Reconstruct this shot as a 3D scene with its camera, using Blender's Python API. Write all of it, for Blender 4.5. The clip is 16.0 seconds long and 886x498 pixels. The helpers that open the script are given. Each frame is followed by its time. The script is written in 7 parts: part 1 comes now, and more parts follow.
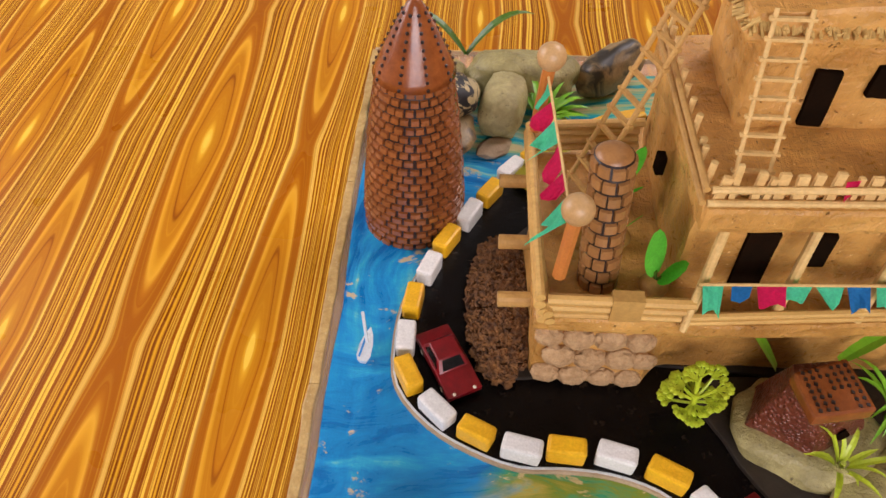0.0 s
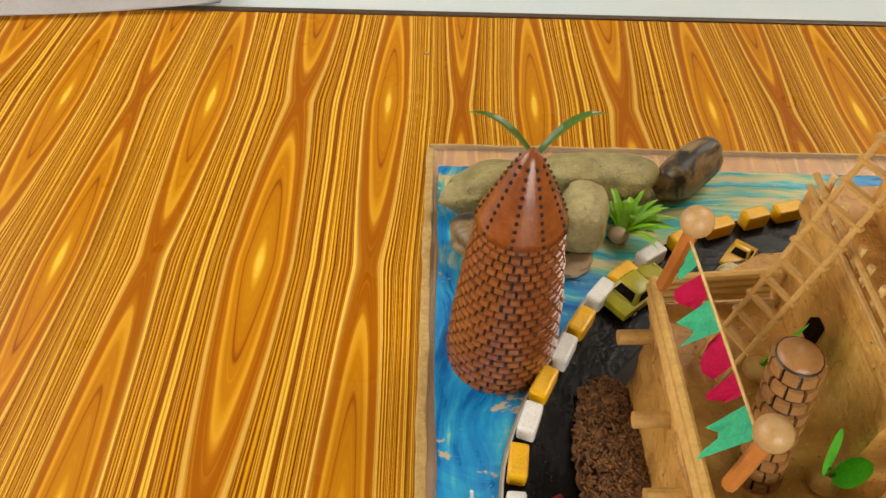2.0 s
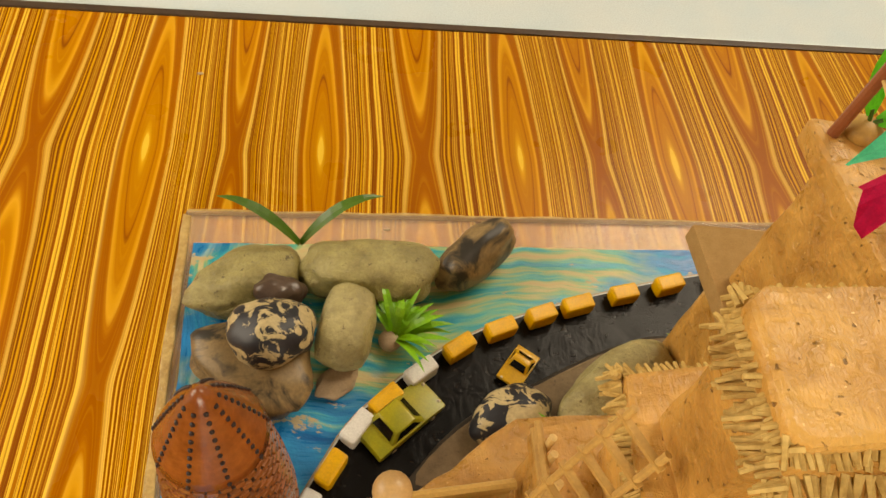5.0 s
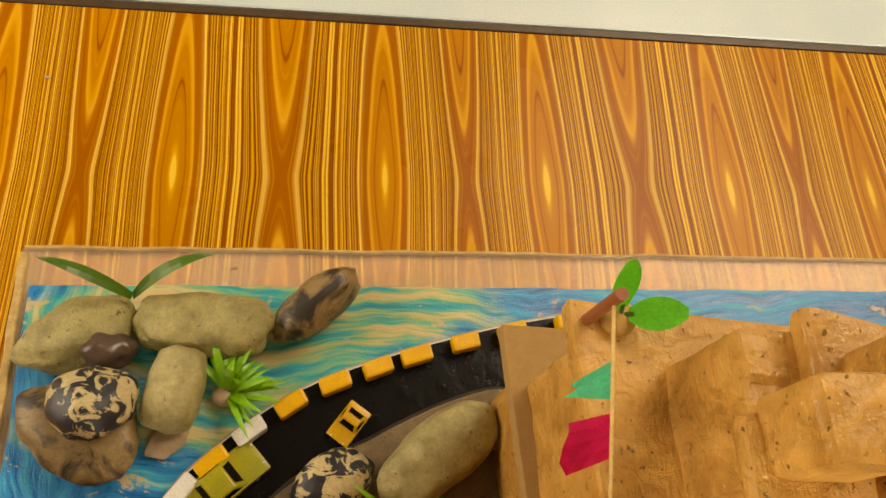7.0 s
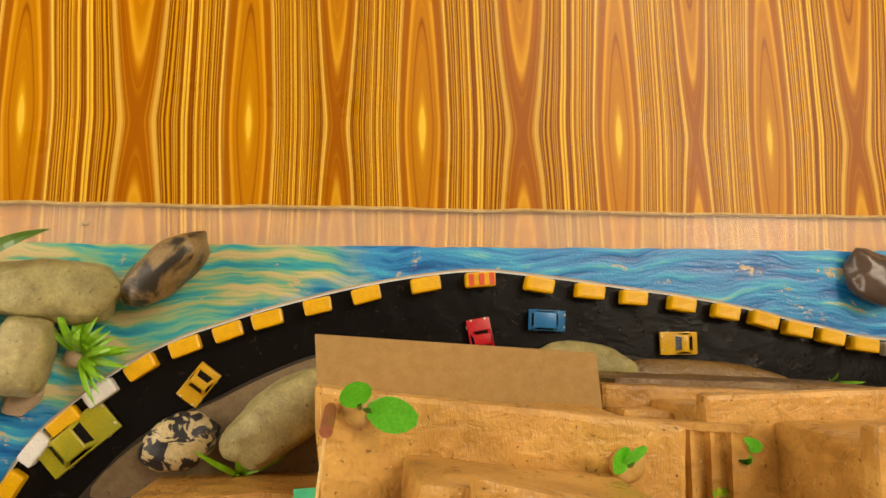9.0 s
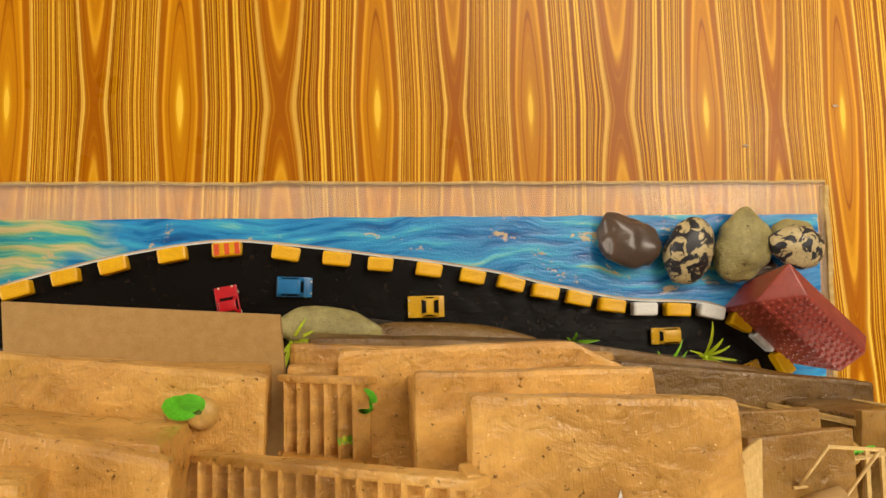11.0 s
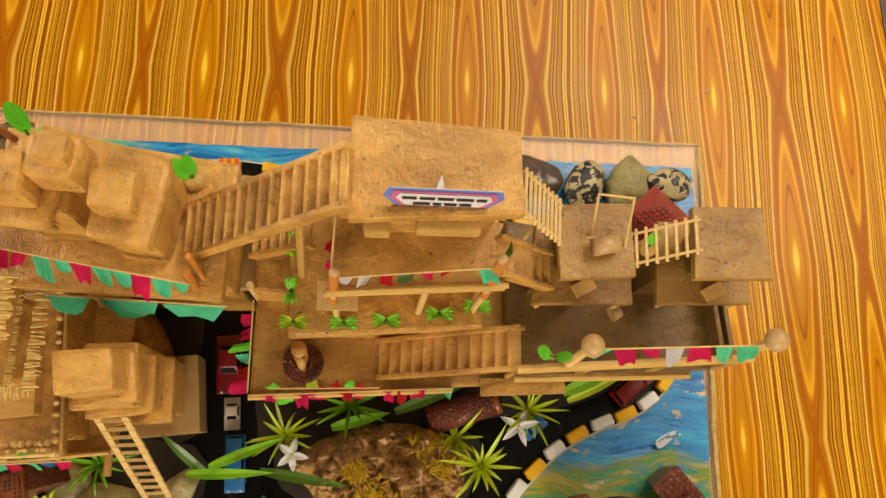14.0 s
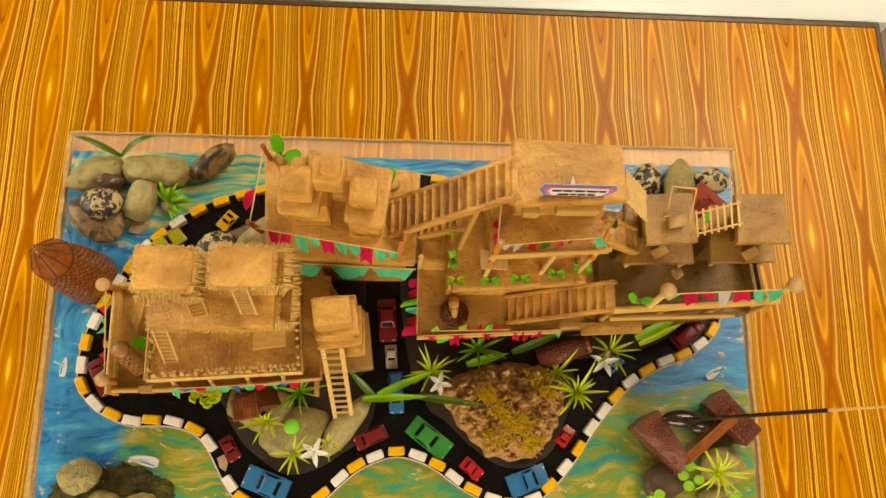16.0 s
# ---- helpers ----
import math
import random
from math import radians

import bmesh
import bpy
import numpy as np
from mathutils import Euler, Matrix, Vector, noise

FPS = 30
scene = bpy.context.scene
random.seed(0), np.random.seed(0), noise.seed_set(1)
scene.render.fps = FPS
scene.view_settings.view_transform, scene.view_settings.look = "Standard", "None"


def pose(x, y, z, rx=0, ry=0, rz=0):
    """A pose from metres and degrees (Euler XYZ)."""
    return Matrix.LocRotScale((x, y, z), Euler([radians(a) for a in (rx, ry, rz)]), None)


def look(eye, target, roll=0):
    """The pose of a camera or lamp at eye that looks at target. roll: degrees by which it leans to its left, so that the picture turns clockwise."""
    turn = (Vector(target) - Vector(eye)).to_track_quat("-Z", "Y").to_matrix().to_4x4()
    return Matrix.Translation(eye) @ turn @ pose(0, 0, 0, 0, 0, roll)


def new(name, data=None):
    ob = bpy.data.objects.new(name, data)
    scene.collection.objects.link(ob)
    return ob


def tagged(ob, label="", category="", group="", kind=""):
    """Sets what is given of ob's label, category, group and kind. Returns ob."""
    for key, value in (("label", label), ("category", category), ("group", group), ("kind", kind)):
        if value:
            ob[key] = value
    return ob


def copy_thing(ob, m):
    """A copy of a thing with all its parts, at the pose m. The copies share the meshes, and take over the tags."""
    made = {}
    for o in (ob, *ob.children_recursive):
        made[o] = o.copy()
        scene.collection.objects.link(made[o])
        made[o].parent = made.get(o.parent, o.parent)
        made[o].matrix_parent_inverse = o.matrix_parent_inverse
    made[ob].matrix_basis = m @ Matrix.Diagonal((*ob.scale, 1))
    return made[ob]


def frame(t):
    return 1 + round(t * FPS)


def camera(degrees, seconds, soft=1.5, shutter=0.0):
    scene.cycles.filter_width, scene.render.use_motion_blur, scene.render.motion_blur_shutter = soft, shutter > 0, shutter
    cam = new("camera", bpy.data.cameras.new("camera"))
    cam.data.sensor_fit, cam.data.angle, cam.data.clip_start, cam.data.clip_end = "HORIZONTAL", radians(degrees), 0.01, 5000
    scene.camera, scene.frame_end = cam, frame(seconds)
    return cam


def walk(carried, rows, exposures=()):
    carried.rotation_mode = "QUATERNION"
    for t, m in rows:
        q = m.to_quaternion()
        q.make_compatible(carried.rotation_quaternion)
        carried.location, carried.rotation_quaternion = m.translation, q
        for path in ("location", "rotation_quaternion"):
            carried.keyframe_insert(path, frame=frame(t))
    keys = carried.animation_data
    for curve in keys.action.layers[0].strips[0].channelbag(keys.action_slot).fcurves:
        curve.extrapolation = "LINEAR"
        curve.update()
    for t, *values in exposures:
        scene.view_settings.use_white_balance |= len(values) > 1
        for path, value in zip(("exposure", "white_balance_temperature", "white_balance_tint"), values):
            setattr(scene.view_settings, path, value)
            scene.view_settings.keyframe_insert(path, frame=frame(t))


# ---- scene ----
cam = camera(60.3, 16.0)
PATH = [
    (0, (0.073, -0.47, 0.315), (0.003, 0.859, -1.178), 0.8),
    (0.5, (0.027, -0.448, 0.304), (-0.003, 0.891, -1.181), 1.3),
    (1, (0.014, -0.434, 0.31), (0.001, 0.915, -1.166), 1.2),
    (1.5, (0.006, -0.418, 0.315), (-0.009, 0.937, -1.156), 1.1),
    (2, (0.012, -0.398, 0.331), (-0.003, 0.956, -1.141), 1.0),
    (2.5, (0.016, -0.355, 0.324), (0.026, 0.969, -1.175), 1.5),
    (3, (0.018, -0.321, 0.317), (0.079, 0.97, -1.209), 2.8),
    (3.5, (0.051, -0.306, 0.328), (0.181, 0.944, -1.228), 4.9),
    (3.7, (0.059, -0.304, 0.334), (0.213, 0.927, -1.235), 5.8),
    (5.8, (0.101, -0.245, 0.373), (0.409, 0.776, -1.319), 15.5),
    (6, (0.107, -0.239, 0.375), (0.424, 0.758, -1.329), 16.3),
    (6.5, (0.142, -0.189, 0.409), (0.464, 0.734, -1.336), 18.1),
    (7, (0.165, -0.172, 0.424), (0.467, 0.59, -1.4), 20.8),
    (7.5, (0.193, -0.13, 0.448), (0.473, 0.455, -1.444), 25.0),
    (8, (0.212, -0.099, 0.441), (0.482, 0.286, -1.503), 35.0),
    (8.2, (0.22, -0.092, 0.446), (0.497, 0.248, -1.505), 39.5),
    (10.3, (0.339, -0.066, 0.476), (0.637, 0.086, -1.496), 62.4),
    (10.5, (0.361, -0.07, 0.486), (0.65, 0.079, -1.488), 62.2),
    (11, (0.411, -0.084, 0.502), (0.675, 0.082, -1.474), 56.7),
    (11.5, (0.46, -0.105, 0.526), (0.684, 0.113, -1.45), 44.5),
    (12, (0.477, -0.143, 0.535), (0.698, 0.121, -1.435), 38.6),
    (12.5, (0.488, -0.166, 0.558), (0.708, 0.167, -1.402), 32.4),
    (13, (0.488, -0.21, 0.575), (0.703, 0.202, -1.371), 27.0),
    (13.5, (0.482, -0.253, 0.6), (0.686, 0.229, -1.331), 23.4),
    (14, (0.461, -0.272, 0.627), (0.648, 0.24, -1.297), 21.5),
    (14.5, (0.451, -0.283, 0.66), (0.62, 0.231, -1.265), 20.2),
    (15, (0.432, -0.288, 0.73), (0.581, 0.214, -1.2), 18.2),
    (15.5, (0.407, -0.316, 0.763), (0.545, 0.178, -1.17), 16.7),
    (16, (0.357, -0.346, 0.813), (0.491, 0.176, -1.113), 14.9),
]
walk(cam, [(t, look(e, g, r)) for t, e, g, r in PATH], [(0.0, 0.18, 6000, 24), (1.5, 0.12, 6400, 12), (3.0, 0.12, 6800, 10), (7.0, 0.06, 8500, 10), (8.2, 0.22, 8000, 12), (11.0, 0.22, 7100, 11), (13.5, 0.18, 6900, 10), (14.5, 0.17, 8200, 11), (16.0, 0.15, 8800, 11)])


# ---- light ----
world = bpy.data.worlds.new("sky")
scene.world = world
world.use_nodes = True
wn = world.node_tree.nodes
sky = wn.new("ShaderNodeTexSky")
sky.sky_type, sky.sun_disc = "NISHITA", False
sky.sun_elevation, sky.sun_rotation = radians(40), radians(200)
wn["Background"].inputs["Strength"].default_value = 0.1
world.node_tree.links.new(sky.outputs[0], wn["Background"].inputs["Color"])


def area_light(name, eye, target, sx, sy, watts, colour):
    lamp = bpy.data.lights.new(name, "AREA")
    lamp.shape, lamp.size, lamp.size_y, lamp.energy, lamp.color = "RECTANGLE", sx, sy, watts, colour
    ob = new(name, lamp)
    ob.matrix_world = look(eye, target)
    return ob


# The west and south lamps are added fill, with no known window behind them.
area_light("daylight_west", (-1.58, 0.2, 0.85), (0.4, -0.1, 0.0), 1.5, 1.15, 28, (1.0, 0.92, 0.80))
area_light("daylight_south", (0.5, -2.38, 0.95), (0.4, -0.1, 0.0), 1.7, 1.15, 44, (1.0, 0.92, 0.80))
area_light("ceiling_lamp_light", (1.15, 0.6, 1.84), (0.35, -0.1, 0.0), 1.3, 1.3, 52, (1.0, 0.91, 0.78))


# ---- materials ----
class Nodes:
    """A short hand for node materials in world metres."""

    def __init__(self, name):
        self.mat = bpy.data.materials.new(name)
        self.mat.use_nodes = True
        self.t = self.mat.node_tree
        self.b = self.t.nodes["Principled BSDF"]
        self.pos = self.t.nodes.new("ShaderNodeNewGeometry").outputs["Position"]

    def put(self, socket, v):
        if hasattr(v, "is_output"):
            self.t.links.new(v, socket)
        elif isinstance(v, tuple) and len(v) == 3 and socket.type == "RGBA":
            socket.default_value = (*v, 1)
        else:
            socket.default_value = v

    def m(self, op, a, b=0.0, c=0.0):
        n = self.t.nodes.new("ShaderNodeMath")
        n.operation = op
        for s, v in zip(n.inputs, (a, b, c)):
            self.put(s, v)
        return n.outputs[0]

    def scaled(self, x, y, z, src=None):
        n = self.t.nodes.new("ShaderNodeMapping")
        self.put(n.inputs["Vector"], src or self.pos)
        n.inputs["Scale"].default_value = (x, y, z)
        return n.outputs[0]

    def noise(self, scale, detail=4, rough=0.55, vec=None, distort=0.0):
        n = self.t.nodes.new("ShaderNodeTexNoise")
        self.put(n.inputs["Vector"], vec or self.pos)
        for k, v in (("Scale", scale), ("Detail", detail), ("Roughness", rough), ("Distortion", distort)):
            n.inputs[k].default_value = v
        return n.outputs["Fac"]

    def ramp(self, fac, *stops):
        n = self.t.nodes.new("ShaderNodeValToRGB")
        self.put(n.inputs[0], fac)
        e = n.color_ramp.elements
        while len(e) < len(stops):
            e.new(0.5)
        for i, (p, col) in enumerate(stops):
            e[i].position = p
            e[i].color = (*col, 1) if isinstance(col, tuple) else (col, col, col, 1)
        return n.outputs[0]

    def mix(self, fac, a, b, mode="MIX"):
        n = self.t.nodes.new("ShaderNodeMix")
        n.data_type, n.blend_type = "RGBA", mode
        self.put(n.inputs[0], fac)
        self.put(n.inputs[6], a)
        self.put(n.inputs[7], b)
        return n.outputs[2]

    def bump(self, h, strength=0.3, dist=0.001):
        n = self.t.nodes.new("ShaderNodeBump")
        self.put(n.inputs["Height"], h)
        n.inputs["Strength"].default_value, n.inputs["Distance"].default_value = strength, dist
        self.t.links.new(n.outputs[0], self.b.inputs["Normal"])

    def done(self, colour, rough=0.5, **more):
        self.put(self.b.inputs["Base Color"], colour)
        self.put(self.b.inputs["Roughness"], rough)
        for k, v in more.items():
            self.put(self.b.inputs[k.replace("_", " ")], v)
        return self.mat


def surface(name, c1, c2, scale=120, rough=0.5, bump=0.2, dist=0.0006, fine=900, spots=None, per_piece=0.0, **more):
    """Two colours mottled at one scale, fine grain and relief at another."""
    n = Nodes(name)
    big = n.ramp(n.noise(scale, 5, 0.6), (0.3, 0.0), (0.7, 1.0))
    col = n.mix(big, c1, c2)
    grain = n.noise(fine, 3, 0.7)
    col = n.mix(0.35, col, n.ramp(grain, (0.3, 0.35), (0.7, 1.0)), "MULTIPLY")
    if spots:
        col = n.mix(n.ramp(n.noise(scale * 2.3, 4, 0.7), (0.62, 0.0), (0.68, 1.0)), col, spots)
    if per_piece:
        r = n.t.nodes.new("ShaderNodeObjectInfo").outputs["Random"]
        col = n.mix(n.m("MULTIPLY", r, per_piece), col, tuple(0.35 * v for v in c1))
    n.bump(n.m("ADD", n.m("MULTIPLY", n.noise(scale, 5), 1.0), n.m("MULTIPLY", grain, 0.35)), bump, dist)
    return n.done(col, rough, **more)


def laminate():
    """Printed wood: book-matched grain with pointed eyes, period 0.2356 m across and 0.314 m along."""
    n = Nodes("wood_print_laminate")
    sep = n.t.nodes.new("ShaderNodeSeparateXYZ")
    n.put(sep.inputs[0], n.pos)
    x, y = sep.outputs[0], sep.outputs[1]
    wob = n.m("SUBTRACT", n.noise(11, 3, 0.5), 0.5)
    s = n.m("MULTIPLY", n.m("SUBTRACT", x, 0.0185), 2 * math.pi / 0.2356)
    psi = n.m("ADD", n.m("MULTIPLY", s, 2.0), n.m("MULTIPLY", n.m("SINE", s), 0.31))
    tx = n.m("MULTIPLY", n.m("ARCSINE", n.m("MULTIPLY", n.m("COSINE", psi), 0.985)), -0.716)
    ty = n.m("MULTIPLY", n.m("ARCSINE", n.m("MULTIPLY", n.m("COSINE", n.m("MULTIPLY", n.m("SUBTRACT", y, 0.055), 2 * math.pi / 0.314)), 0.992)), 0.69)
    sway = n.m("MULTIPLY_ADD", n.m("MULTIPLY", tx, tx), 0.20, 0.07)
    g = n.m("ADD", tx, n.m("MULTIPLY", ty, sway))
    g = n.m("ADD", g, n.m("MULTIPLY", wob, 0.07))

    def along(freq, detail, rough=0.6, shift=0.0):
        t = n.t.nodes.new("ShaderNodeTexNoise")
        t.noise_dimensions = "1D"
        n.put(t.inputs["W"], n.m("MULTIPLY_ADD", g, freq, shift))
        t.inputs["Scale"].default_value, t.inputs["Detail"].default_value, t.inputs["Roughness"].default_value = 1.0, detail, rough
        return t.outputs["Fac"]

    # stripes between the rows of eyes, coarser on every second side
    grain = n.m("MULTIPLY", n.m("SUBTRACT", n.noise(1.0, 3, 0.6, n.scaled(300, 7, 1)), 0.5), 0.09)
    coarse = n.ramp(n.m("MULTIPLY_ADD", n.m("COSINE", s), 0.5, 0.5), (0.45, 1.0), (0.55, 0.0))
    lines = n.m("ADD", n.mix(coarse, along(30, 2, 0.55), along(17, 2, 0.6, 3.7)), grain)
    bands = along(4.0, 2, 0.5, 7.3)
    base = n.ramp(bands, (0.34, (0.18, 0.038, 0.001)), (0.50, (0.29, 0.075, 0.002)), (0.66, (0.42, 0.138, 0.003)))
    pale = n.mix(n.ramp(bands, (0.40, 0.0), (0.60, 1.0)), (0.70, 0.34, 0.010), (0.92, 0.58, 0.060))
    stripe = n.ramp(lines, (0.47, 0.0), (0.53, 0.55), (0.585, 1.0))
    col = n.mix(stripe, base, pale)
    # the eyes: nested rings closing to a point along the axis, dark where the axis pinches
    h = n.m("ADD", n.m("ABSOLUTE", g), n.m("MULTIPLY", n.m("SUBTRACT", along(9, 2, 0.5, 2.1), 0.5), 0.05))
    h = n.m("ADD", h, n.m("MULTIPLY", grain, 0.10))
    q = n.m("DIVIDE", n.m("SUBTRACT", h, 0.557), 0.713)
    eye = n.ramp(q, (0.10, (0.42, 0.135, 0.003)), (0.24, (0.36, 0.102, 0.002)), (0.33, (0.38, 0.112, 0.002)), (0.385, (0.48, 0.165, 0.004)),
                 (0.42, (0.74, 0.37, 0.025)), (0.46, (0.70, 0.33, 0.014)), (0.53, (0.52, 0.195, 0.004)), (0.64, (0.52, 0.195, 0.004)),
                 (0.668, (0.27, 0.066, 0.002)), (0.70, (0.48, 0.165, 0.003)), (0.78, (0.52, 0.20, 0.004)), (0.90, (0.56, 0.23, 0.006)),
                 (0.955, (0.74, 0.38, 0.015)), (0.98, (0.90, 0.58, 0.06)))
    soft = n.m("MULTIPLY", n.m("SUBTRACT", along(34, 2, 0.6, 5.0), 0.5), 0.9)
    eye = n.mix(n.ramp(soft, (0.0, 0.0), (0.3, 0.45)), eye, (0.66, 0.31, 0.012))
    zone = n.ramp(n.m("ABSOLUTE", n.m("ADD", tx, n.m("MULTIPLY", wob, 0.05))), (0.50, 0.0), (0.60, 1.0))
    zone = n.m("MULTIPLY", zone, n.ramp(h, (0.62, 0.0), (0.68, 1.0)))
    col = n.mix(zone, col, eye)
    rim = n.ramp(h, (0.56, 0.0), (0.595, 0.7), (0.615, 0.7), (0.66, 0.0))
    col = n.mix(n.m("MULTIPLY", rim, n.ramp(n.m("ABSOLUTE", tx), (0.2, 0.0), (0.35, 1.0))), col, (0.86, 0.54, 0.10))
    # worn patches and faint streaks
    col = n.mix(0.22, col, n.ramp(n.noise(1.0, 4, 0.6, n.scaled(40, 5, 1)), (0.35, 0.45), (0.65, 0.92)), "MULTIPLY")
    # the vinyl lifts into a long low fold west of the model
    off = n.m("DIVIDE", n.m("ADD", n.m("ADD", x, 0.186), n.m("MULTIPLY", wob, 0.02)), 0.013)
    fold = n.m("MULTIPLY", n.m("EXPONENT", n.m("MULTIPLY", n.m("MULTIPLY", off, off), -1.0)), n.ramp(y, (0.0, 0.0), (0.12, 1.0)))
    n.bump(n.m("ADD", n.m("MULTIPLY", fold, 12.0), n.m("ADD", n.m("MULTIPLY", n.noise(7, 2), 1.6), n.m("MULTIPLY", n.noise(220, 3), 0.35))), 0.85, 0.0005)
    return n.done(col, n.ramp(n.noise(9, 4), (0.3, 0.24), (0.7, 0.38)), Specular_IOR_Level=0.15)


def painted_water():
    n = Nodes("painted_river")
    warp = n.t.nodes.new("ShaderNodeVectorMath")
    warp.operation = "MULTIPLY_ADD"
    nt = n.t.nodes.new("ShaderNodeTexNoise")
    nt.inputs["Scale"].default_value, nt.inputs["Detail"].default_value = 9, 3
    n.put(nt.inputs["Vector"], n.pos)
    n.put(warp.inputs[0], nt.outputs["Color"])
    warp.inputs[1].default_value = (0.055, 0.055, 0.0)
    n.put(warp.inputs[2], n.pos)
    w = warp.outputs[0]
    sep = n.t.nodes.new("ShaderNodeSeparateXYZ")
    n.put(sep.inputs[0], n.pos)
    x, y = sep.outputs[0], sep.outputs[1]
    strokes = n.noise(1.0, 4, 0.6, n.scaled(14, 120, 1, w))
    strokes_w = n.noise(1.0, 5, 0.62, n.scaled(120, 20, 1, w))
    west = n.ramp(x, (0.03, 1.0), (0.075, 0.0))
    broad = n.noise(1.0, 6, 0.68, n.scaled(16, 60, 1, w), 0.6)
    st = n.mix(west, strokes, strokes_w)
    st = n.mix(n.ramp(n.m("MULTIPLY", y, -1.0), (0.20, 0.0), (0.26, 0.75)), st, broad)
    blue = n.ramp(st, (0.30, (0.0, 0.06, 0.24)), (0.40, (0.001, 0.14, 0.42)), (0.52, (0.004, 0.24, 0.56)), (0.60, (0.02, 0.36, 0.60)), (0.66, (0.14, 0.50, 0.54)), (0.70, (0.56, 0.52, 0.26)))
    green = n.ramp(st, (0.30, (0.03, 0.06, 0.02)), (0.38, (0.01, 0.22, 0.26)), (0.44, (0.05, 0.30, 0.14)), (0.50, (0.17, 0.24, 0.02)), (0.57, (0.40, 0.32, 0.05)), (0.63, (0.12, 0.36, 0.20)), (0.70, (0.02, 0.38, 0.48)))
    south = n.ramp(n.m("MULTIPLY", y, -1.0), (0.245, 0.0), (0.315, 1.0))
    mid = n.ramp(x, (0.05, 0.0), (0.12, 1.0))
    nwb = n.m("MULTIPLY", n.ramp(x, (0.0, 0.6), (0.12, 1.0), (0.22, 1.0), (0.32, 0.0)), n.ramp(n.m("MULTIPLY", y, -1.0), (0.018, 1.0), (0.10, 0.75), (0.15, 0.0)))
    g = n.m("MAXIMUM", n.m("MULTIPLY", south, mid), n.m("MULTIPLY", nwb, 0.85))
    patchy = n.m("ADD", g, n.m("MULTIPLY", n.m("SUBTRACT", n.noise(1.0, 4, 0.5, n.scaled(14, 34, 1, w)), 0.5), 1.5))
    shallow = n.ramp(st, (0.30, (0.005, 0.20, 0.36)), (0.40, (0.02, 0.36, 0.46)), (0.47, (0.10, 0.44, 0.34)), (0.53, (0.34, 0.46, 0.20)), (0.58, (0.58, 0.52, 0.26)), (0.66, (0.62, 0.48, 0.24)))
    green = n.mix(n.ramp(n.m("MULTIPLY", y, -1.0), (0.16, 0.0), (0.20, 1.0)), shallow, green)
    col = n.mix(n.ramp(patchy, (0.38, 0.0), (0.62, 1.0)), blue, green)
    sand = n.ramp(n.noise(1.0, 5, 0.7, n.scaled(34, 62, 1, w)), (0.60, 0.0), (0.63, 1.0))
    col = n.mix(n.m("MULTIPLY", sand, 0.9), col, (0.58, 0.44, 0.22))
    n.bump(n.m("ADD", n.m("MULTIPLY", st, 2.0), n.m("MULTIPLY", n.noise(700, 3), 0.4)), 0.6, 0.0009)
    return n.done(col, n.ramp(st, (0.4, 0.22), (0.65, 0.5)))


def mottled_stone(name, dark, pale, amount=0.52, scale=75, soft=0.02):
    n = Nodes(name)
    oi = n.t.nodes.new("ShaderNodeObjectInfo").outputs["Random"]
    off = n.t.nodes.new("ShaderNodeVectorMath")
    off.operation = "ADD"
    n.put(off.inputs[0], n.pos)
    n.put(off.inputs[1], oi)
    f = n.noise(scale, 5, 0.55, off.outputs[0], 1.2)
    col = n.mix(n.ramp(f, (amount - soft * 0.75, 0.0), (amount + soft, 1.0)), dark, pale)
    col = n.mix(0.5, col, n.ramp(n.noise(500, 3), (0.3, 0.45), (0.7, 1.0)), "MULTIPLY")
    n.bump(f, 0.3, 0.001)
    return n.done(col, 0.45)


def wood_grain(name, c1, c2, scale=(60, 60, 60), rough=0.6):
    n = Nodes(name)
    f = n.noise(1.0, 4, 0.6, n.scaled(*scale))
    col = n.ramp(f, (0.3, c1), (0.7, c2))
    col = n.mix(0.3, col, n.ramp(n.noise(900, 2), (0.3, 0.5), (0.7, 1.0)), "MULTIPLY")
    n.bump(f, 0.25, 0.0004)
    return n.done(col, rough)


def clear_sheet():
    n = Nodes("clear_acrylic_sheet")
    n.done((0.96, 0.97, 0.94), 0.12, Transmission_Weight=1.0, IOR=1.22, Specular_IOR_Level=0.25)
    d = n.t.nodes.new("ShaderNodeBsdfDiffuse")
    d.inputs[0].default_value = (0.58, 0.44, 0.32, 1)
    mixer = n.t.nodes.new("ShaderNodeMixShader")
    n.put(mixer.inputs[0], n.ramp(n.noise(14, 4), (0.35, 0.22), (0.7, 0.42)))
    out = n.t.nodes["Material Output"]
    n.t.links.new(n.b.outputs[0], mixer.inputs[1])
    n.t.links.new(d.outputs[0], mixer.inputs[2])
    n.t.links.new(mixer.outputs[0], out.inputs[0])
    return n.mat


LAMINATE = laminate()
WATER = painted_water()
ACRYLIC = clear_sheet()
# Plaster toned down to cut the light bounced off the unseen room.
PLASTER = surface("dimmed_plaster", (0.46, 0.43, 0.38), (0.40, 0.37, 0.32), 3, 0.85, 0.05)
FLOOR_TILE = surface("beige_floor", (0.36, 0.30, 0.24), (0.28, 0.23, 0.18), 6, 0.5, 0.05)
WHITE_TOP = surface("white_laminate", (0.80, 0.84, 0.82), (0.60, 0.76, 0.84), 5, 0.25, 0.03)
DARK_EDGE = surface("dark_edge_band", (0.10, 0.06, 0.03), (0.05, 0.03, 0.02), 60, 0.4, 0.1)
GLUE = surface("cloudy_glue", (0.66, 0.46, 0.17), (0.46, 0.28, 0.08), 160, 0.45, 0.8, 0.0012, 700, spots=(0.56, 0.45, 0.25))


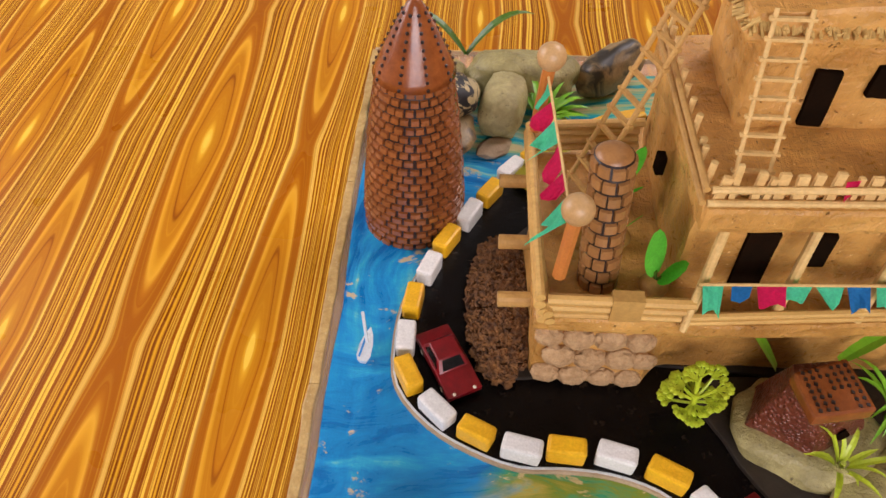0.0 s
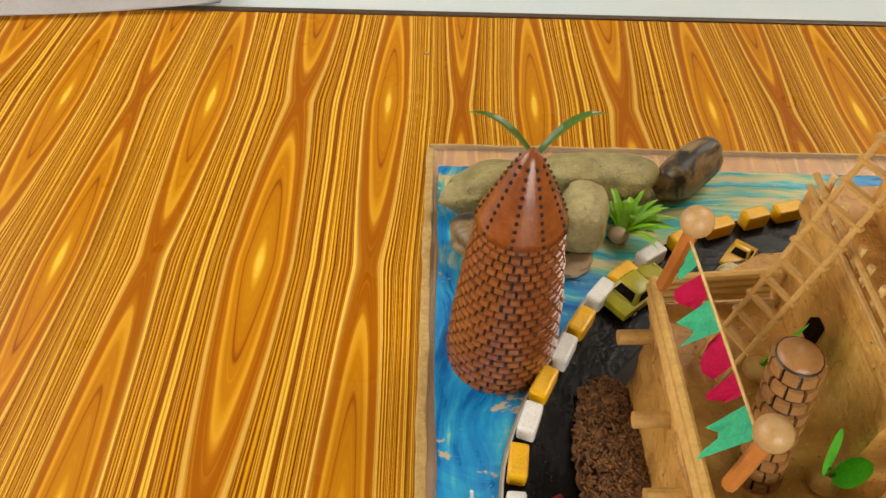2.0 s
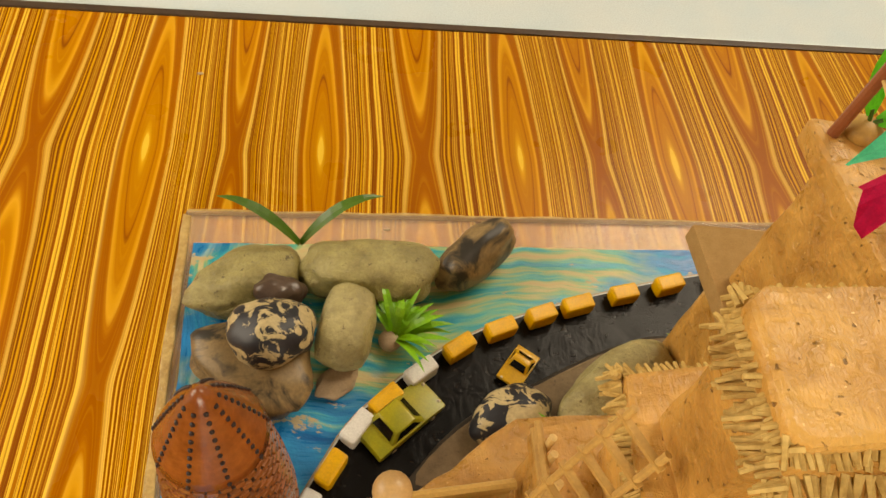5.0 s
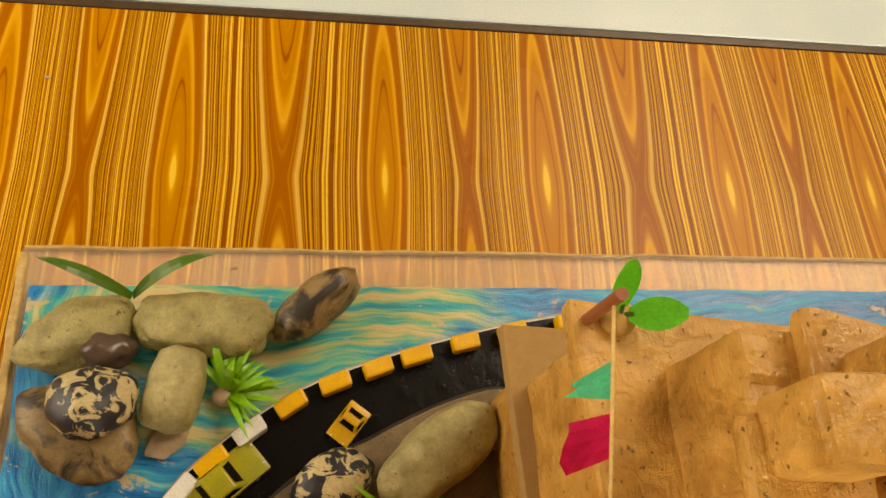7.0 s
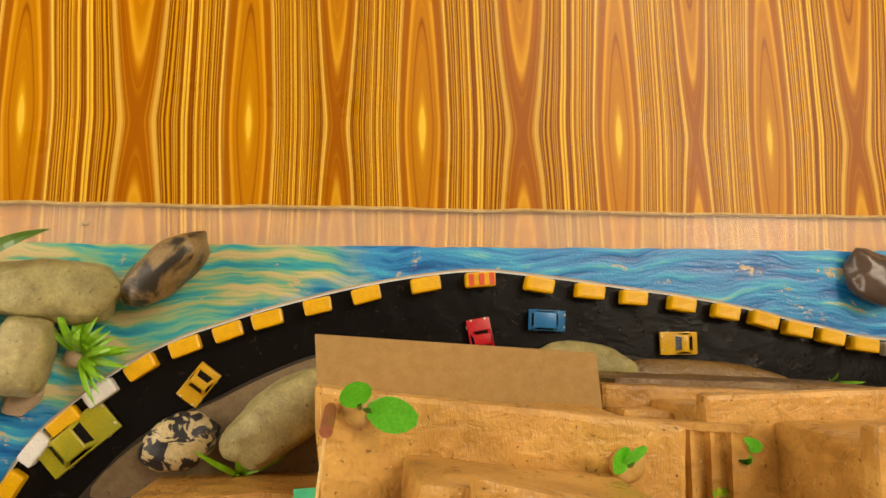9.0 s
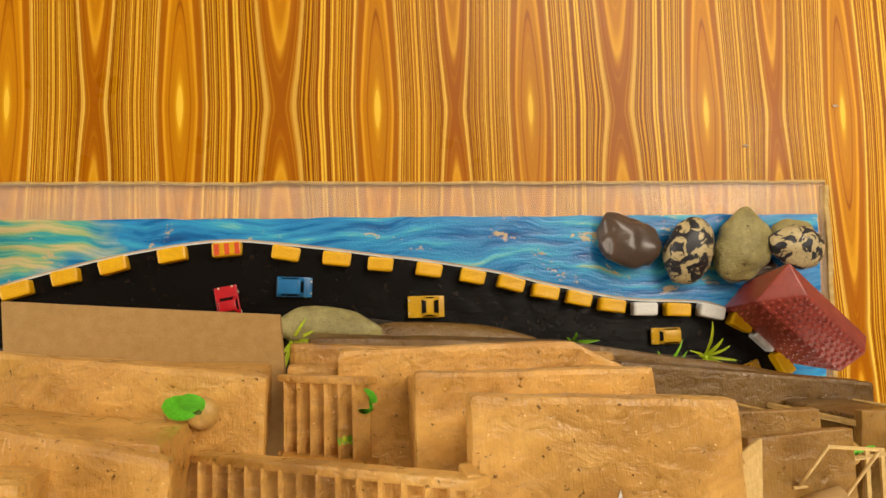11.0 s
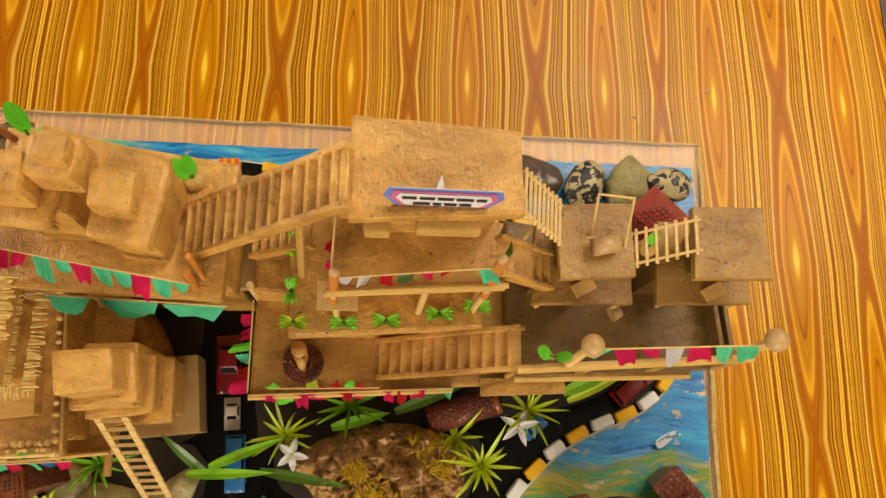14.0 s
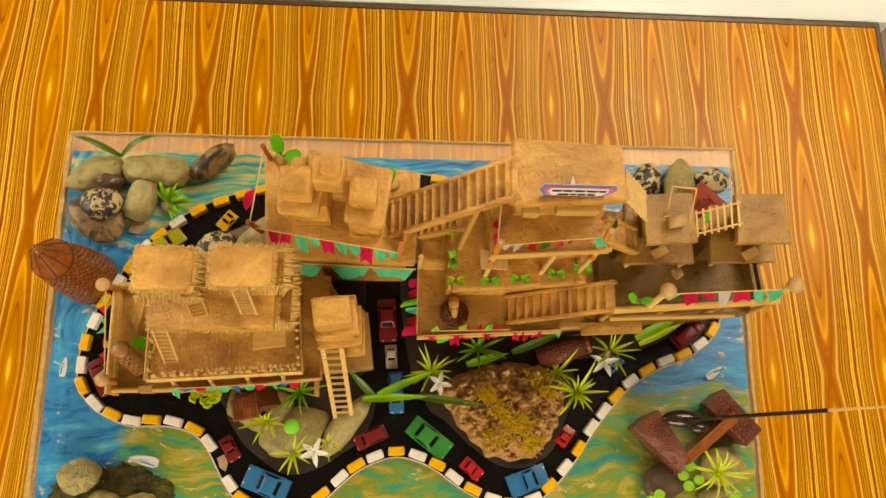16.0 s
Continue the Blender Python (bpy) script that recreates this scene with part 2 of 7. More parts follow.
def modelling_clay(name, tone):
    """Hand-smeared clay: broad smudges, thumb strokes, pits and a waxy gloss."""
    n = Nodes(name)
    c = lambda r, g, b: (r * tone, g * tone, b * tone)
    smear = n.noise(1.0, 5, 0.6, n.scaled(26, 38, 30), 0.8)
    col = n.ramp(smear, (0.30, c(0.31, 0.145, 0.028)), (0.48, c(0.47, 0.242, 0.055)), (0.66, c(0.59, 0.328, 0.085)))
    stroke = n.noise(1.0, 4, 0.6, n.scaled(120, 170, 140), 1.0)
    col = n.mix(0.38, col, n.ramp(stroke, (0.32, 0.50), (0.62, 1.0)), "MULTIPLY")
    pits = n.ramp(n.noise(420, 2, 0.5), (0.24, 1.0), (0.31, 0.0))
    col = n.mix(n.m("MULTIPLY", pits, 0.75), col, c(0.12, 0.05, 0.01))
    flecks = n.ramp(n.noise(560, 2, 0.5), (0.71, 0.0), (0.75, 1.0))
    col = n.mix(n.m("MULTIPLY", flecks, 0.6), col, c(0.85, 0.62, 0.30))
    scratch = n.m("MULTIPLY", n.noise(1.0, 3, 0.65, n.scaled(620, 150, 420)), 0.45)
    n.bump(n.m("SUBTRACT", n.m("ADD", n.m("MULTIPLY_ADD", smear, 1.2, scratch), n.m("MULTIPLY", stroke, 0.7)), n.m("MULTIPLY", pits, 0.9)), 0.8, 0.0020)
    return n.done(col, n.ramp(stroke, (0.3, 0.24), (0.7, 0.42)), Specular_IOR_Level=0.5)


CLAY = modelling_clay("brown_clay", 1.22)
# Same clay toned down: shade under the overhangs is put into the colour.
CLAY_MID_SHADE = modelling_clay("mid_shaded_clay", 1.0)
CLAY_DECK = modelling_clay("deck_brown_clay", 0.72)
# Darkest tone carries the shade below the decks, also used for dark clay.
CLAY_DARK_SHADE = modelling_clay("dark_and_shaded_clay", 0.36)
COBBLE = surface("sandy_pressed_crumbs", (0.60, 0.39, 0.19), (0.40, 0.23, 0.10), 300, 0.9, 1.0, 0.0015, 700)
CARD = surface("brown_cardboard", (0.46, 0.28, 0.10), (0.38, 0.22, 0.07), 160, 0.85, 0.3, 0.0004, 1500)
TAN_EDGE = surface("pale_clay_edge", (0.62, 0.37, 0.10), (0.50, 0.28, 0.07), 60, 0.5, 0.3, 0.0006, 500)
RED_CLAY = surface("glazed_red_clay", (0.32, 0.092, 0.020), (0.20, 0.050, 0.010), 90, 0.24, 0.5, 0.0006, 500, Specular_IOR_Level=0.6)
BRICK = surface("glazed_clay_brick", (0.37, 0.125, 0.036), (0.24, 0.070, 0.018), 150, 0.27, 0.25, 0.0003, 900, per_piece=0.4, Specular_IOR_Level=0.75)
BRICK_TAN = surface("tan_clay_brick", (0.42, 0.20, 0.06), (0.33, 0.15, 0.045), 150, 0.35, 0.25, 0.0003, 900, per_piece=0.3)
MORTAR = surface("dark_joint", (0.022, 0.007, 0.004), (0.014, 0.005, 0.003), 200, 0.5, 0.2)
def cellular(name, c1, c2, scale, rough, strength, depth, dots=True):
    """Glaze or stone covered in close little studs, or in pits."""
    n = Nodes(name)
    v = n.t.nodes.new("ShaderNodeTexVoronoi")
    v.inputs["Scale"].default_value = scale
    n.put(v.inputs["Vector"], n.pos)
    d = n.ramp(v.outputs["Distance"], (0.12, 1.0), (0.55, 0.0)) if dots else n.ramp(v.outputs["Distance"], (0.10, 0.0), (0.40, 1.0))
    col = n.mix(n.ramp(n.noise(90, 4), (0.3, 0.0), (0.7, 1.0)), c1, c2)
    col = n.mix(n.m("MULTIPLY", n.m("SUBTRACT", 1.0, d), 0.6), col, tuple(0.3 * k for k in c2))
    n.bump(n.m("ADD", d, n.m("MULTIPLY", n.noise(900, 3), 0.3)), strength, depth)
    return n.done(col, rough)


MAROON = cellular("studded_maroon_clay", (0.30, 0.075, 0.032), (0.19, 0.042, 0.020), 480, 0.30, 0.9, 0.0012)
CORAL = cellular("pitted_coral_stone", (0.46, 0.40, 0.18), (0.26, 0.22, 0.08), 420, 0.6, 1.0, 0.0016, False)
ROAD = surface("black_road_paint", (0.006, 0.0045, 0.004), (0.003, 0.0025, 0.0025), 70, 0.26, 0.9, 0.0009, 420, spots=(0.022, 0.015, 0.010), Specular_IOR_Level=0.16)
ROAD_EDGE = surface("sandy_road_edge", (0.55, 0.42, 0.28), (0.40, 0.28, 0.16), 70, 0.7, 0.3)
WHITE_LINE = surface("white_edge_paint", (0.72, 0.74, 0.72), (0.60, 0.64, 0.66), 150, 0.6, 0.2)
# Brown ground darkened further: the shadow between the houses is in its colour.
EARTH_SHADED = surface("shaded_brown_ground", (0.036, 0.022, 0.010), (0.010, 0.007, 0.004), 60, 0.7, 0.6, 0.0015, 600)
TAN_GROUND = surface("tan_grey_ground", (0.26, 0.18, 0.095), (0.15, 0.10, 0.05), 70, 0.75, 0.6, 0.0012, 500, spots=(0.07, 0.05, 0.03))
KERB_Y = surface("yellow_kerb_paint", (0.88, 0.49, 0.004), (0.78, 0.40, 0.004), 120, 0.40, 0.2, 0.0004, 900)
KERB_W = surface("white_kerb_paint", (0.82, 0.81, 0.77), (0.72, 0.71, 0.67), 120, 0.45, 0.2, 0.0004, 900)
KERB_R = surface("red_stripe_paint", (0.75, 0.09, 0.02), (0.65, 0.06, 0.02), 120, 0.45, 0.3)
STONE_G = surface("olive_pebble", (0.50, 0.43, 0.17), (0.24, 0.20, 0.075), 75, 0.36, 0.9, 0.0032, 520, spots=(0.12, 0.09, 0.035))
STONE_P = surface("pale_grey_pebble", (0.56, 0.48, 0.22), (0.30, 0.25, 0.10), 85, 0.42, 0.9, 0.0028, 560, spots=(0.18, 0.14, 0.06))
STONE_B = surface("dark_brown_pebble", (0.12, 0.075, 0.05), (0.07, 0.045, 0.035), 60, 0.28, 0.3, 0.0008, 700)
STONE_T = mottled_stone("tan_and_black_rock", (0.030, 0.024, 0.016), (0.30, 0.20, 0.085), 0.46, 44, 0.07)
STONE_M = mottled_stone("black_and_cream_rock", (0.016, 0.016, 0.022), (0.58, 0.46, 0.24), 0.50, 105)
ROUGH = surface("rough_brown_rock", (0.62, 0.36, 0.13), (0.34, 0.175, 0.055), 110, 0.75, 0.9, 0.003, 380, spots=(0.15, 0.07, 0.025))
SOIL = surface("coarse_brown_soil", (0.27, 0.115, 0.026), (0.045, 0.016, 0.005), 300, 0.85, 1.0, 0.002, 500)
MOSS = surface("yellow_moss", (0.66, 0.43, 0.015), (0.48, 0.30, 0.012), 200, 0.9, 0.4)
STICK = wood_grain("pale_matchwood", (0.62, 0.39, 0.13), (0.78, 0.54, 0.21), (240, 240, 240))
STICK_D = wood_grain("tan_stick", (0.44, 0.24, 0.06), (0.58, 0.34, 0.09), (200, 200, 200))
BAMBOO = wood_grain("bamboo_rail", (0.56, 0.32, 0.08), (0.72, 0.45, 0.13), (40, 260, 260), 0.45)
BALL = wood_grain("turned_wood_ball", (0.46, 0.27, 0.10), (0.56, 0.35, 0.15), (120, 120, 30), 0.4)
ORANGE = wood_grain("orange_dowel", (0.50, 0.16, 0.025), (0.60, 0.22, 0.04), (200, 200, 60), 0.5)
ROD_RED = wood_grain("red_brown_dowel", (0.26, 0.075, 0.03), (0.34, 0.11, 0.04), (200, 200, 60), 0.45)
THATCH = wood_grain("straw_thatch", (0.48, 0.29, 0.07), (0.72, 0.50, 0.17), (300, 300, 300), 0.8)
BOXWOOD = wood_grain("striped_veneer", (0.56, 0.29, 0.07), (0.78, 0.46, 0.14), (30, 260, 60), 0.5)
# Near-black colour stands for the shade inside openings, windows and hollow ends.
HOLE_SHADE = surface("opening_shade", (0.016, 0.008, 0.004), (0.008, 0.005, 0.003), 90, 0.9, 0.2, Specular_IOR_Level=0.0)
LEAF = surface("plastic_green_leaf", (0.27, 0.60, 0.018), (0.14, 0.42, 0.010), 70, 0.4, 0.2)
LEAF_D = surface("dark_green_blade", (0.09, 0.20, 0.015), (0.05, 0.12, 0.01), 60, 0.35, 0.2)
LEAF_Y = surface("lime_leaf", (0.60, 0.70, 0.03), (0.42, 0.58, 0.015), 70, 0.4, 0.2)
PETAL = surface("white_petal", (0.82, 0.82, 0.80), (0.72, 0.72, 0.70), 100, 0.5, 0.1)
FELT_PINK = surface("pink_felt", (0.86, 0.010, 0.13), (0.74, 0.006, 0.10), 150, 0.9, 0.3)
FELT_MINT = surface("mint_felt", (0.13, 0.86, 0.50), (0.09, 0.72, 0.42), 150, 0.9, 0.3)
FELT_RED = surface("red_felt", (0.68, 0.008, 0.02), (0.56, 0.006, 0.015), 150, 0.9, 0.3)
FELT_BLUE = surface("blue_felt", (0.02, 0.26, 0.66), (0.015, 0.20, 0.54), 150, 0.9, 0.3)
FELT_LIME = surface("lime_felt", (0.24, 0.88, 0.07), (0.17, 0.76, 0.05), 150, 0.8, 0.3)
CAR_RED = surface("worn_red_paint", (0.24, 0.006, 0.010), (0.13, 0.004, 0.006), 140, 0.30, 0.2, 0.0003, 900)
CAR_BRIGHT = surface("bright_red_paint", (0.55, 0.012, 0.022), (0.45, 0.01, 0.018), 140, 0.25, 0.1)
CAR_BLUE = surface("blue_car_paint", (0.008, 0.18, 0.44), (0.006, 0.13, 0.34), 140, 0.3, 0.1)
CAR_YEL = surface("yellow_car_paint", (0.70, 0.40, 0.012), (0.60, 0.32, 0.01), 140, 0.3, 0.1)
CAR_OLIVE = surface("mustard_green_paint", (0.46, 0.38, 0.015), (0.28, 0.30, 0.02), 60, 0.3, 0.1)
CAR_GREEN = surface("green_car_paint", (0.02, 0.30, 0.045), (0.015, 0.22, 0.035), 140, 0.28, 0.1)
CAR_WHITE = surface("off_white_car_paint", (0.70, 0.62, 0.52), (0.60, 0.53, 0.44), 140, 0.3, 0.1)
GLASSY = surface("black_car_window", (0.010, 0.009, 0.009), (0.02, 0.018, 0.016), 200, 0.2, 0.1)
TYRE = surface("black_tyre", (0.015, 0.014, 0.014), (0.025, 0.023, 0.022), 300, 0.7, 0.2)
IVORY = surface("ivory_plastic", (0.74, 0.66, 0.50), (0.66, 0.57, 0.42), 120, 0.35, 0.1)
CLEARISH = surface("white_plastic", (0.74, 0.78, 0.80), (0.62, 0.68, 0.72), 120, 0.25, 0.1)
BLACK_GLOSS = surface("black_gloss_clay", (0.018, 0.010, 0.008), (0.035, 0.016, 0.010), 120, 0.15, 0.2)
BRASS = surface("brass_tip", (0.82, 0.62, 0.26), (0.70, 0.50, 0.18), 200, 0.35, 0.1, Metallic=0.3)
TENT = surface("brick_red_glaze", (0.38, 0.062, 0.040), (0.24, 0.036, 0.026), 120, 0.3, 0.4, 0.0006, 900)
SIGN_BLUE = surface("sign_blue", (0.12, 0.20, 0.62), (0.16, 0.26, 0.66), 300, 0.5, 0.05)
SIGN_PINK = surface("sign_pink", (0.74, 0.16, 0.34), (0.66, 0.12, 0.28), 300, 0.5, 0.05)
PAPER = surface("white_paper", (0.78, 0.76, 0.76), (0.72, 0.70, 0.70), 200, 0.7, 0.05)
INK = surface("black_ink", (0.02, 0.015, 0.02), (0.03, 0.02, 0.025), 200, 0.7, 0.05)


# ---- building blocks ----
ORIGIN = {}


def thing(name, loc, label, category, group="", kind=""):
    ob = new(name)
    ob.empty_display_size = 0.005
    ob.location = loc
    ORIGIN[ob.name] = Vector(loc)
    return tagged(ob, label, category, group, kind)


def mesh_of(name, bm, material, off=Vector()):
    me = bpy.data.meshes.new(name)
    bmesh.ops.translate(bm, verts=bm.verts, vec=-off)
    bm.to_mesh(me)
    bm.free()
    for mt in material if isinstance(material, (list, tuple)) else (material,):
        me.materials.append(mt)
    return me


def part(name, bm, material, parent, label="", smooth=False):
    """Links bm, given in world metres, as one mesh under a thing or a part."""
    off = ORIGIN[parent.name]
    me = mesh_of(name, bm, material, off)
    if smooth:
        for p in me.polygons:
            p.use_smooth = True
    ob = new(name, me)
    ob.parent = parent
    ORIGIN[ob.name] = off
    return tagged(ob, label)


def solo(name, bm, material, label, category, loc=(0, 0, 0), group="", kind="", smooth=False):
    """A thing that is one mesh."""
    loc = Vector(loc)
    me = mesh_of(name, bm, material, loc)
    if smooth:
        for p in me.polygons:
            p.use_smooth = True
    ob = new(name, me)
    ob.location = loc
    ORIGIN[ob.name] = loc
    return tagged(ob, label, category, group, kind)


def prism(pts, z0, z1, bevel=0.0, lump=0.0, cuts=0, into=None):
    """An upright block over an outline, with softened edges and a lumpy, hand-made surface. z1 may be one height or one for each corner."""
    bm = bmesh.new()
    tops = z1 if isinstance(z1, (list, tuple)) else [z1] * len(pts)
    lo = [bm.verts.new((x, y, z0)) for x, y in pts]
    hi = [bm.verts.new((p[0], p[1], z)) for p, z in zip(pts, tops)]
    bm.faces.new(lo[::-1])
    bm.faces.new(hi)
    for i in range(len(pts)):
        j = (i + 1) % len(pts)
        bm.faces.new((lo[i], lo[j], hi[j], hi[i]))
    bmesh.ops.recalc_face_normals(bm, faces=bm.faces)
    if bevel:
        bmesh.ops.bevel(bm, geom=list(bm.edges), offset=bevel, segments=2, profile=0.6, affect="EDGES", clamp_overlap=True)
    if cuts:
        long = [e for e in bm.edges if e.calc_length() > 0.006]
        bmesh.ops.subdivide_edges(bm, edges=long, cuts=cuts, use_grid_fill=True)
        bmesh.ops.triangulate(bm, faces=[f for f in bm.faces if len(f.verts) > 4])
    if lump:
        for v in bm.verts:
            v.co += Vector(noise.noise_vector(v.co * 55)) * lump + Vector(noise.noise_vector(v.co * 210)) * lump * 0.35
    if into is not None:
        me = bpy.data.meshes.new("tmp")
        bm.to_mesh(me)
        bm.free()
        into.from_mesh(me)
        bpy.data.meshes.remove(me)
        return into
    return bm


def rect(x0, x1, y0, y1):
    return [(x0, y0), (x1, y0), (x1, y1), (x0, y1)]


def slab(x0, x1, y0, y1, z0, z1, bevel=0.002, lump=0.0007, cuts=4):
    return prism(rect(x0, x1, y0, y1), z0, z1, bevel, lump, cuts)


def rod(p, q, r, r2=None, seg=8, into=None, bend=0.0):
    """A round stick from p to q."""
    bm = into or bmesh.new()
    p, q = Vector(p), Vector(q)
    d = q - p
    rot = d.to_track_quat("Z", "Y").to_matrix().to_4x4()
    m = Matrix.Translation((p + q) / 2) @ rot
    bmesh.ops.create_cone(bm, cap_ends=True, segments=seg, radius1=r, radius2=r if r2 is None else r2, depth=d.length, matrix=m)
    return bm


def bar(p, q, w, t, into=None, up=(0, 0, 1)):
    """A flat lath from p to q, w wide and t thick."""
    bm = into or bmesh.new()
    p, q = Vector(p), Vector(q)
    d = (q - p).normalized()
    side = d.cross(Vector(up)).normalized()
    nrm = side.cross(d)
    vs = []
    for e in (p, q):
        for a, b in ((-1, -1), (1, -1), (1, 1), (-1, 1)):
            vs.append(bm.verts.new(e + side * a * w / 2 + nrm * b * t / 2))
    fs = [bm.faces.new([vs[i] for i in f]) for f in ((0, 1, 2, 3), (7, 6, 5, 4), (0, 4, 5, 1), (1, 5, 6, 2), (2, 6, 7, 3), (3, 7, 4, 0))]
    bmesh.ops.recalc_face_normals(bm, faces=fs)
    return bm


def ball(c, r, sub=3, squash=(1, 1, 1), into=None):
    bm = into or bmesh.new()
    bmesh.ops.create_icosphere(bm, subdivisions=sub, radius=r, matrix=Matrix.Translation(c) @ Matrix.Diagonal((*squash, 1)))
    return bm


def pebble(name, c, size, turn, material, label, lump=0.12, seed=0.0, boxy=0.0, tilt=(0, 0), category="stone"):
    """A water-worn stone: size is its full length, width and height; it rests at c."""
    bm = bmesh.new()
    bmesh.ops.create_icosphere(bm, subdivisions=4, radius=1.0)
    for v in bm.verts:
        d = v.co.normalized()
        if boxy:
            k = max(abs(d.x), abs(d.y), abs(d.z))
            d = d.lerp(d / k, boxy)
        n = noise.noise(v.co * 0.9 + Vector((seed, seed * 2, 7))) * lump * 2.0 + noise.noise(v.co * 2.3 + Vector((seed, 3, 1))) * lump * 0.9
        n += noise.noise(v.co * 7 + Vector((1, seed, 4))) * lump * 0.22
        v.co = d * (1 + n)
    m = pose(*c, tilt[0], tilt[1], turn) @ Matrix.Diagonal((size[0] / 2, size[1] / 2, size[2] / 2, 1))
    bmesh.ops.transform(bm, matrix=m, verts=bm.verts)
    return solo(name, bm, material, label, category, (c[0], c[1], 0), "river stones", smooth=True)


def blade(bm, base, tip, width, rise=0.0, seg=5, fold=0.25):
    """A curved leaf blade added to bm, folded along its midrib, with two sides."""
    base, tip = Vector(base), Vector(tip)
    d = tip - base
    side = Vector((-d.y, d.x, 0))
    side = side.normalized() if side.length > 1e-6 else Vector((1, 0, 0))
    rows = []
    for i in range(seg + 1):
        u = i / seg
        p = base + d * u + Vector((0, 0, rise * 4 * u * (1 - u)))
        w = width * (math.sin(math.pi * min(1, 0.12 + u * 0.88)) ** 0.7) * (1 - 0.35 * u) / 2 + 0.0001
        rows.append([bm.verts.new(p - side * w), bm.verts.new(p - Vector((0, 0, w * fold))), bm.verts.new(p + side * w)])
    for a, b in zip(rows, rows[1:]):
        for k in (0, 1):
            bm.faces.new((a[k], a[k + 1], b[k + 1], b[k]))
    return bm


def tuft(name, c, n, reach, height, material, label, seed, width=0.003, spread=360, start=0, category="plant"):
    """A grassy plastic plant: each blade a leaf of its own, on a short stem."""
    rnd = random.Random(seed)
    t = thing(name, c, label, category, "plastic plants")
    part("stem", rod(c, (c[0], c[1], c[2] + height * 0.35), 0.0012), material, t)
    for i in range(n):
        a = radians(start + spread * (i + rnd.uniform(-0.6, 0.6)) / n)
        r = reach * rnd.uniform(0.5, 1.08)
        h = height * rnd.uniform(0.3, 1.0)
        b0 = (c[0], c[1], c[2] + height * 0.2)
        bm = blade(bmesh.new(), b0, (c[0] + r * math.cos(a), c[1] + r * math.sin(a), c[2] + h), width * rnd.uniform(0.6, 1.05), reach * rnd.uniform(0.08, 0.28))
        part("leaf", bm, material, t)
    return t


def ladder(name, p, q, width, across, n, r, label, material=STICK, flat=False):
    """Two rails from p to q and n rungs."""
    p, q = Vector(p), Vector(q)
    ac = Vector(across).normalized() * width / 2
    t = thing(name, p, label, "ladder")
    for s in (-1, 1):
        if flat:
            part("rail", bar(p + ac * s, q + ac * s, r * 3.4, r * 1.5), material, t)
        else:
            part("rail", rod(p + ac * s, q + ac * s, r), material, t)
    for i in range(n):
        u = (i + 0.5) / n
        c = p.lerp(q, u)
        part("rung", bar(c - ac * 1.3, c + ac * 1.3, r * 1.9, r * 1.4), material, t)
    return t


def flag(a, b, drop, sway=0.3, seed=0):
    """A scrap of felt hung from a to b, falling by drop (a vector)."""
    bm = bmesh.new()
    a, b, drop = Vector(a), Vector(b), Vector(drop)
    rnd = random.Random(seed)
    k = rnd.uniform(0.25, 1.1)
    nrm = (b - a).cross(drop).normalized()
    grid = []
    for j in range(4):
        v = j / 3
        row = []
        for i in range(5):
            u = i / 4
            e = 0.5 + (u - 0.5) * (1 - (1 - k) * v)
            p = a.lerp(b, e) + drop * v * (1 + 0.2 * math.sin(5 * u + seed))
            row.append(bm.verts.new(p + nrm * drop.length * sway * 0.4 * v * math.sin(3.5 * u + seed)))
        grid.append(row)
    for j in range(3):
        for i in range(4):
            bm.faces.new((grid[j][i], grid[j][i + 1], grid[j + 1][i + 1], grid[j + 1][i]))
    bmesh.ops.solidify(bm, geom=bm.faces[:], thickness=0.0005)
    return bm


def bunting(p, q, colours, drop, label, sag=0.003, r=0.0006, size=0.9):
    p, q = Vector(p), Vector(q)
    t = thing("bunting", p, label, "bunting")
    part("string", rod(p, q, r, seg=6), STICK, t)
    rnd_b = random.Random(len(label) + len(colours))
    n = len(colours)
    for i, col in enumerate(colours):
        if col is None:
            continue
        w = size * rnd_b.uniform(0.7, 1.15)
        a, b = p.lerp(q, (i + 0.5 - w / 2) / n), p.lerp(q, (i + 0.5 + w / 2) / n)
        lean = Vector((rnd_b.uniform(-0.003, 0.003), rnd_b.uniform(-0.002, 0.002), 0))
        part("flag", flag(a, b, Vector(drop) * rnd_b.uniform(0.6, 1.25) + lean, 0.6, i * 2.3 + len(label)), col, t)
    return t


def ball_post(p, q, r_ball, label, material=ORANGE, r=0.0028):
    t = thing("ball_post", p, label, "post", "posts with wooden balls")
    part("post", rod(p, q, r), material, t)
    part("ball", ball(q, r_ball), BALL, t, "turned wooden ball", True)
    return t


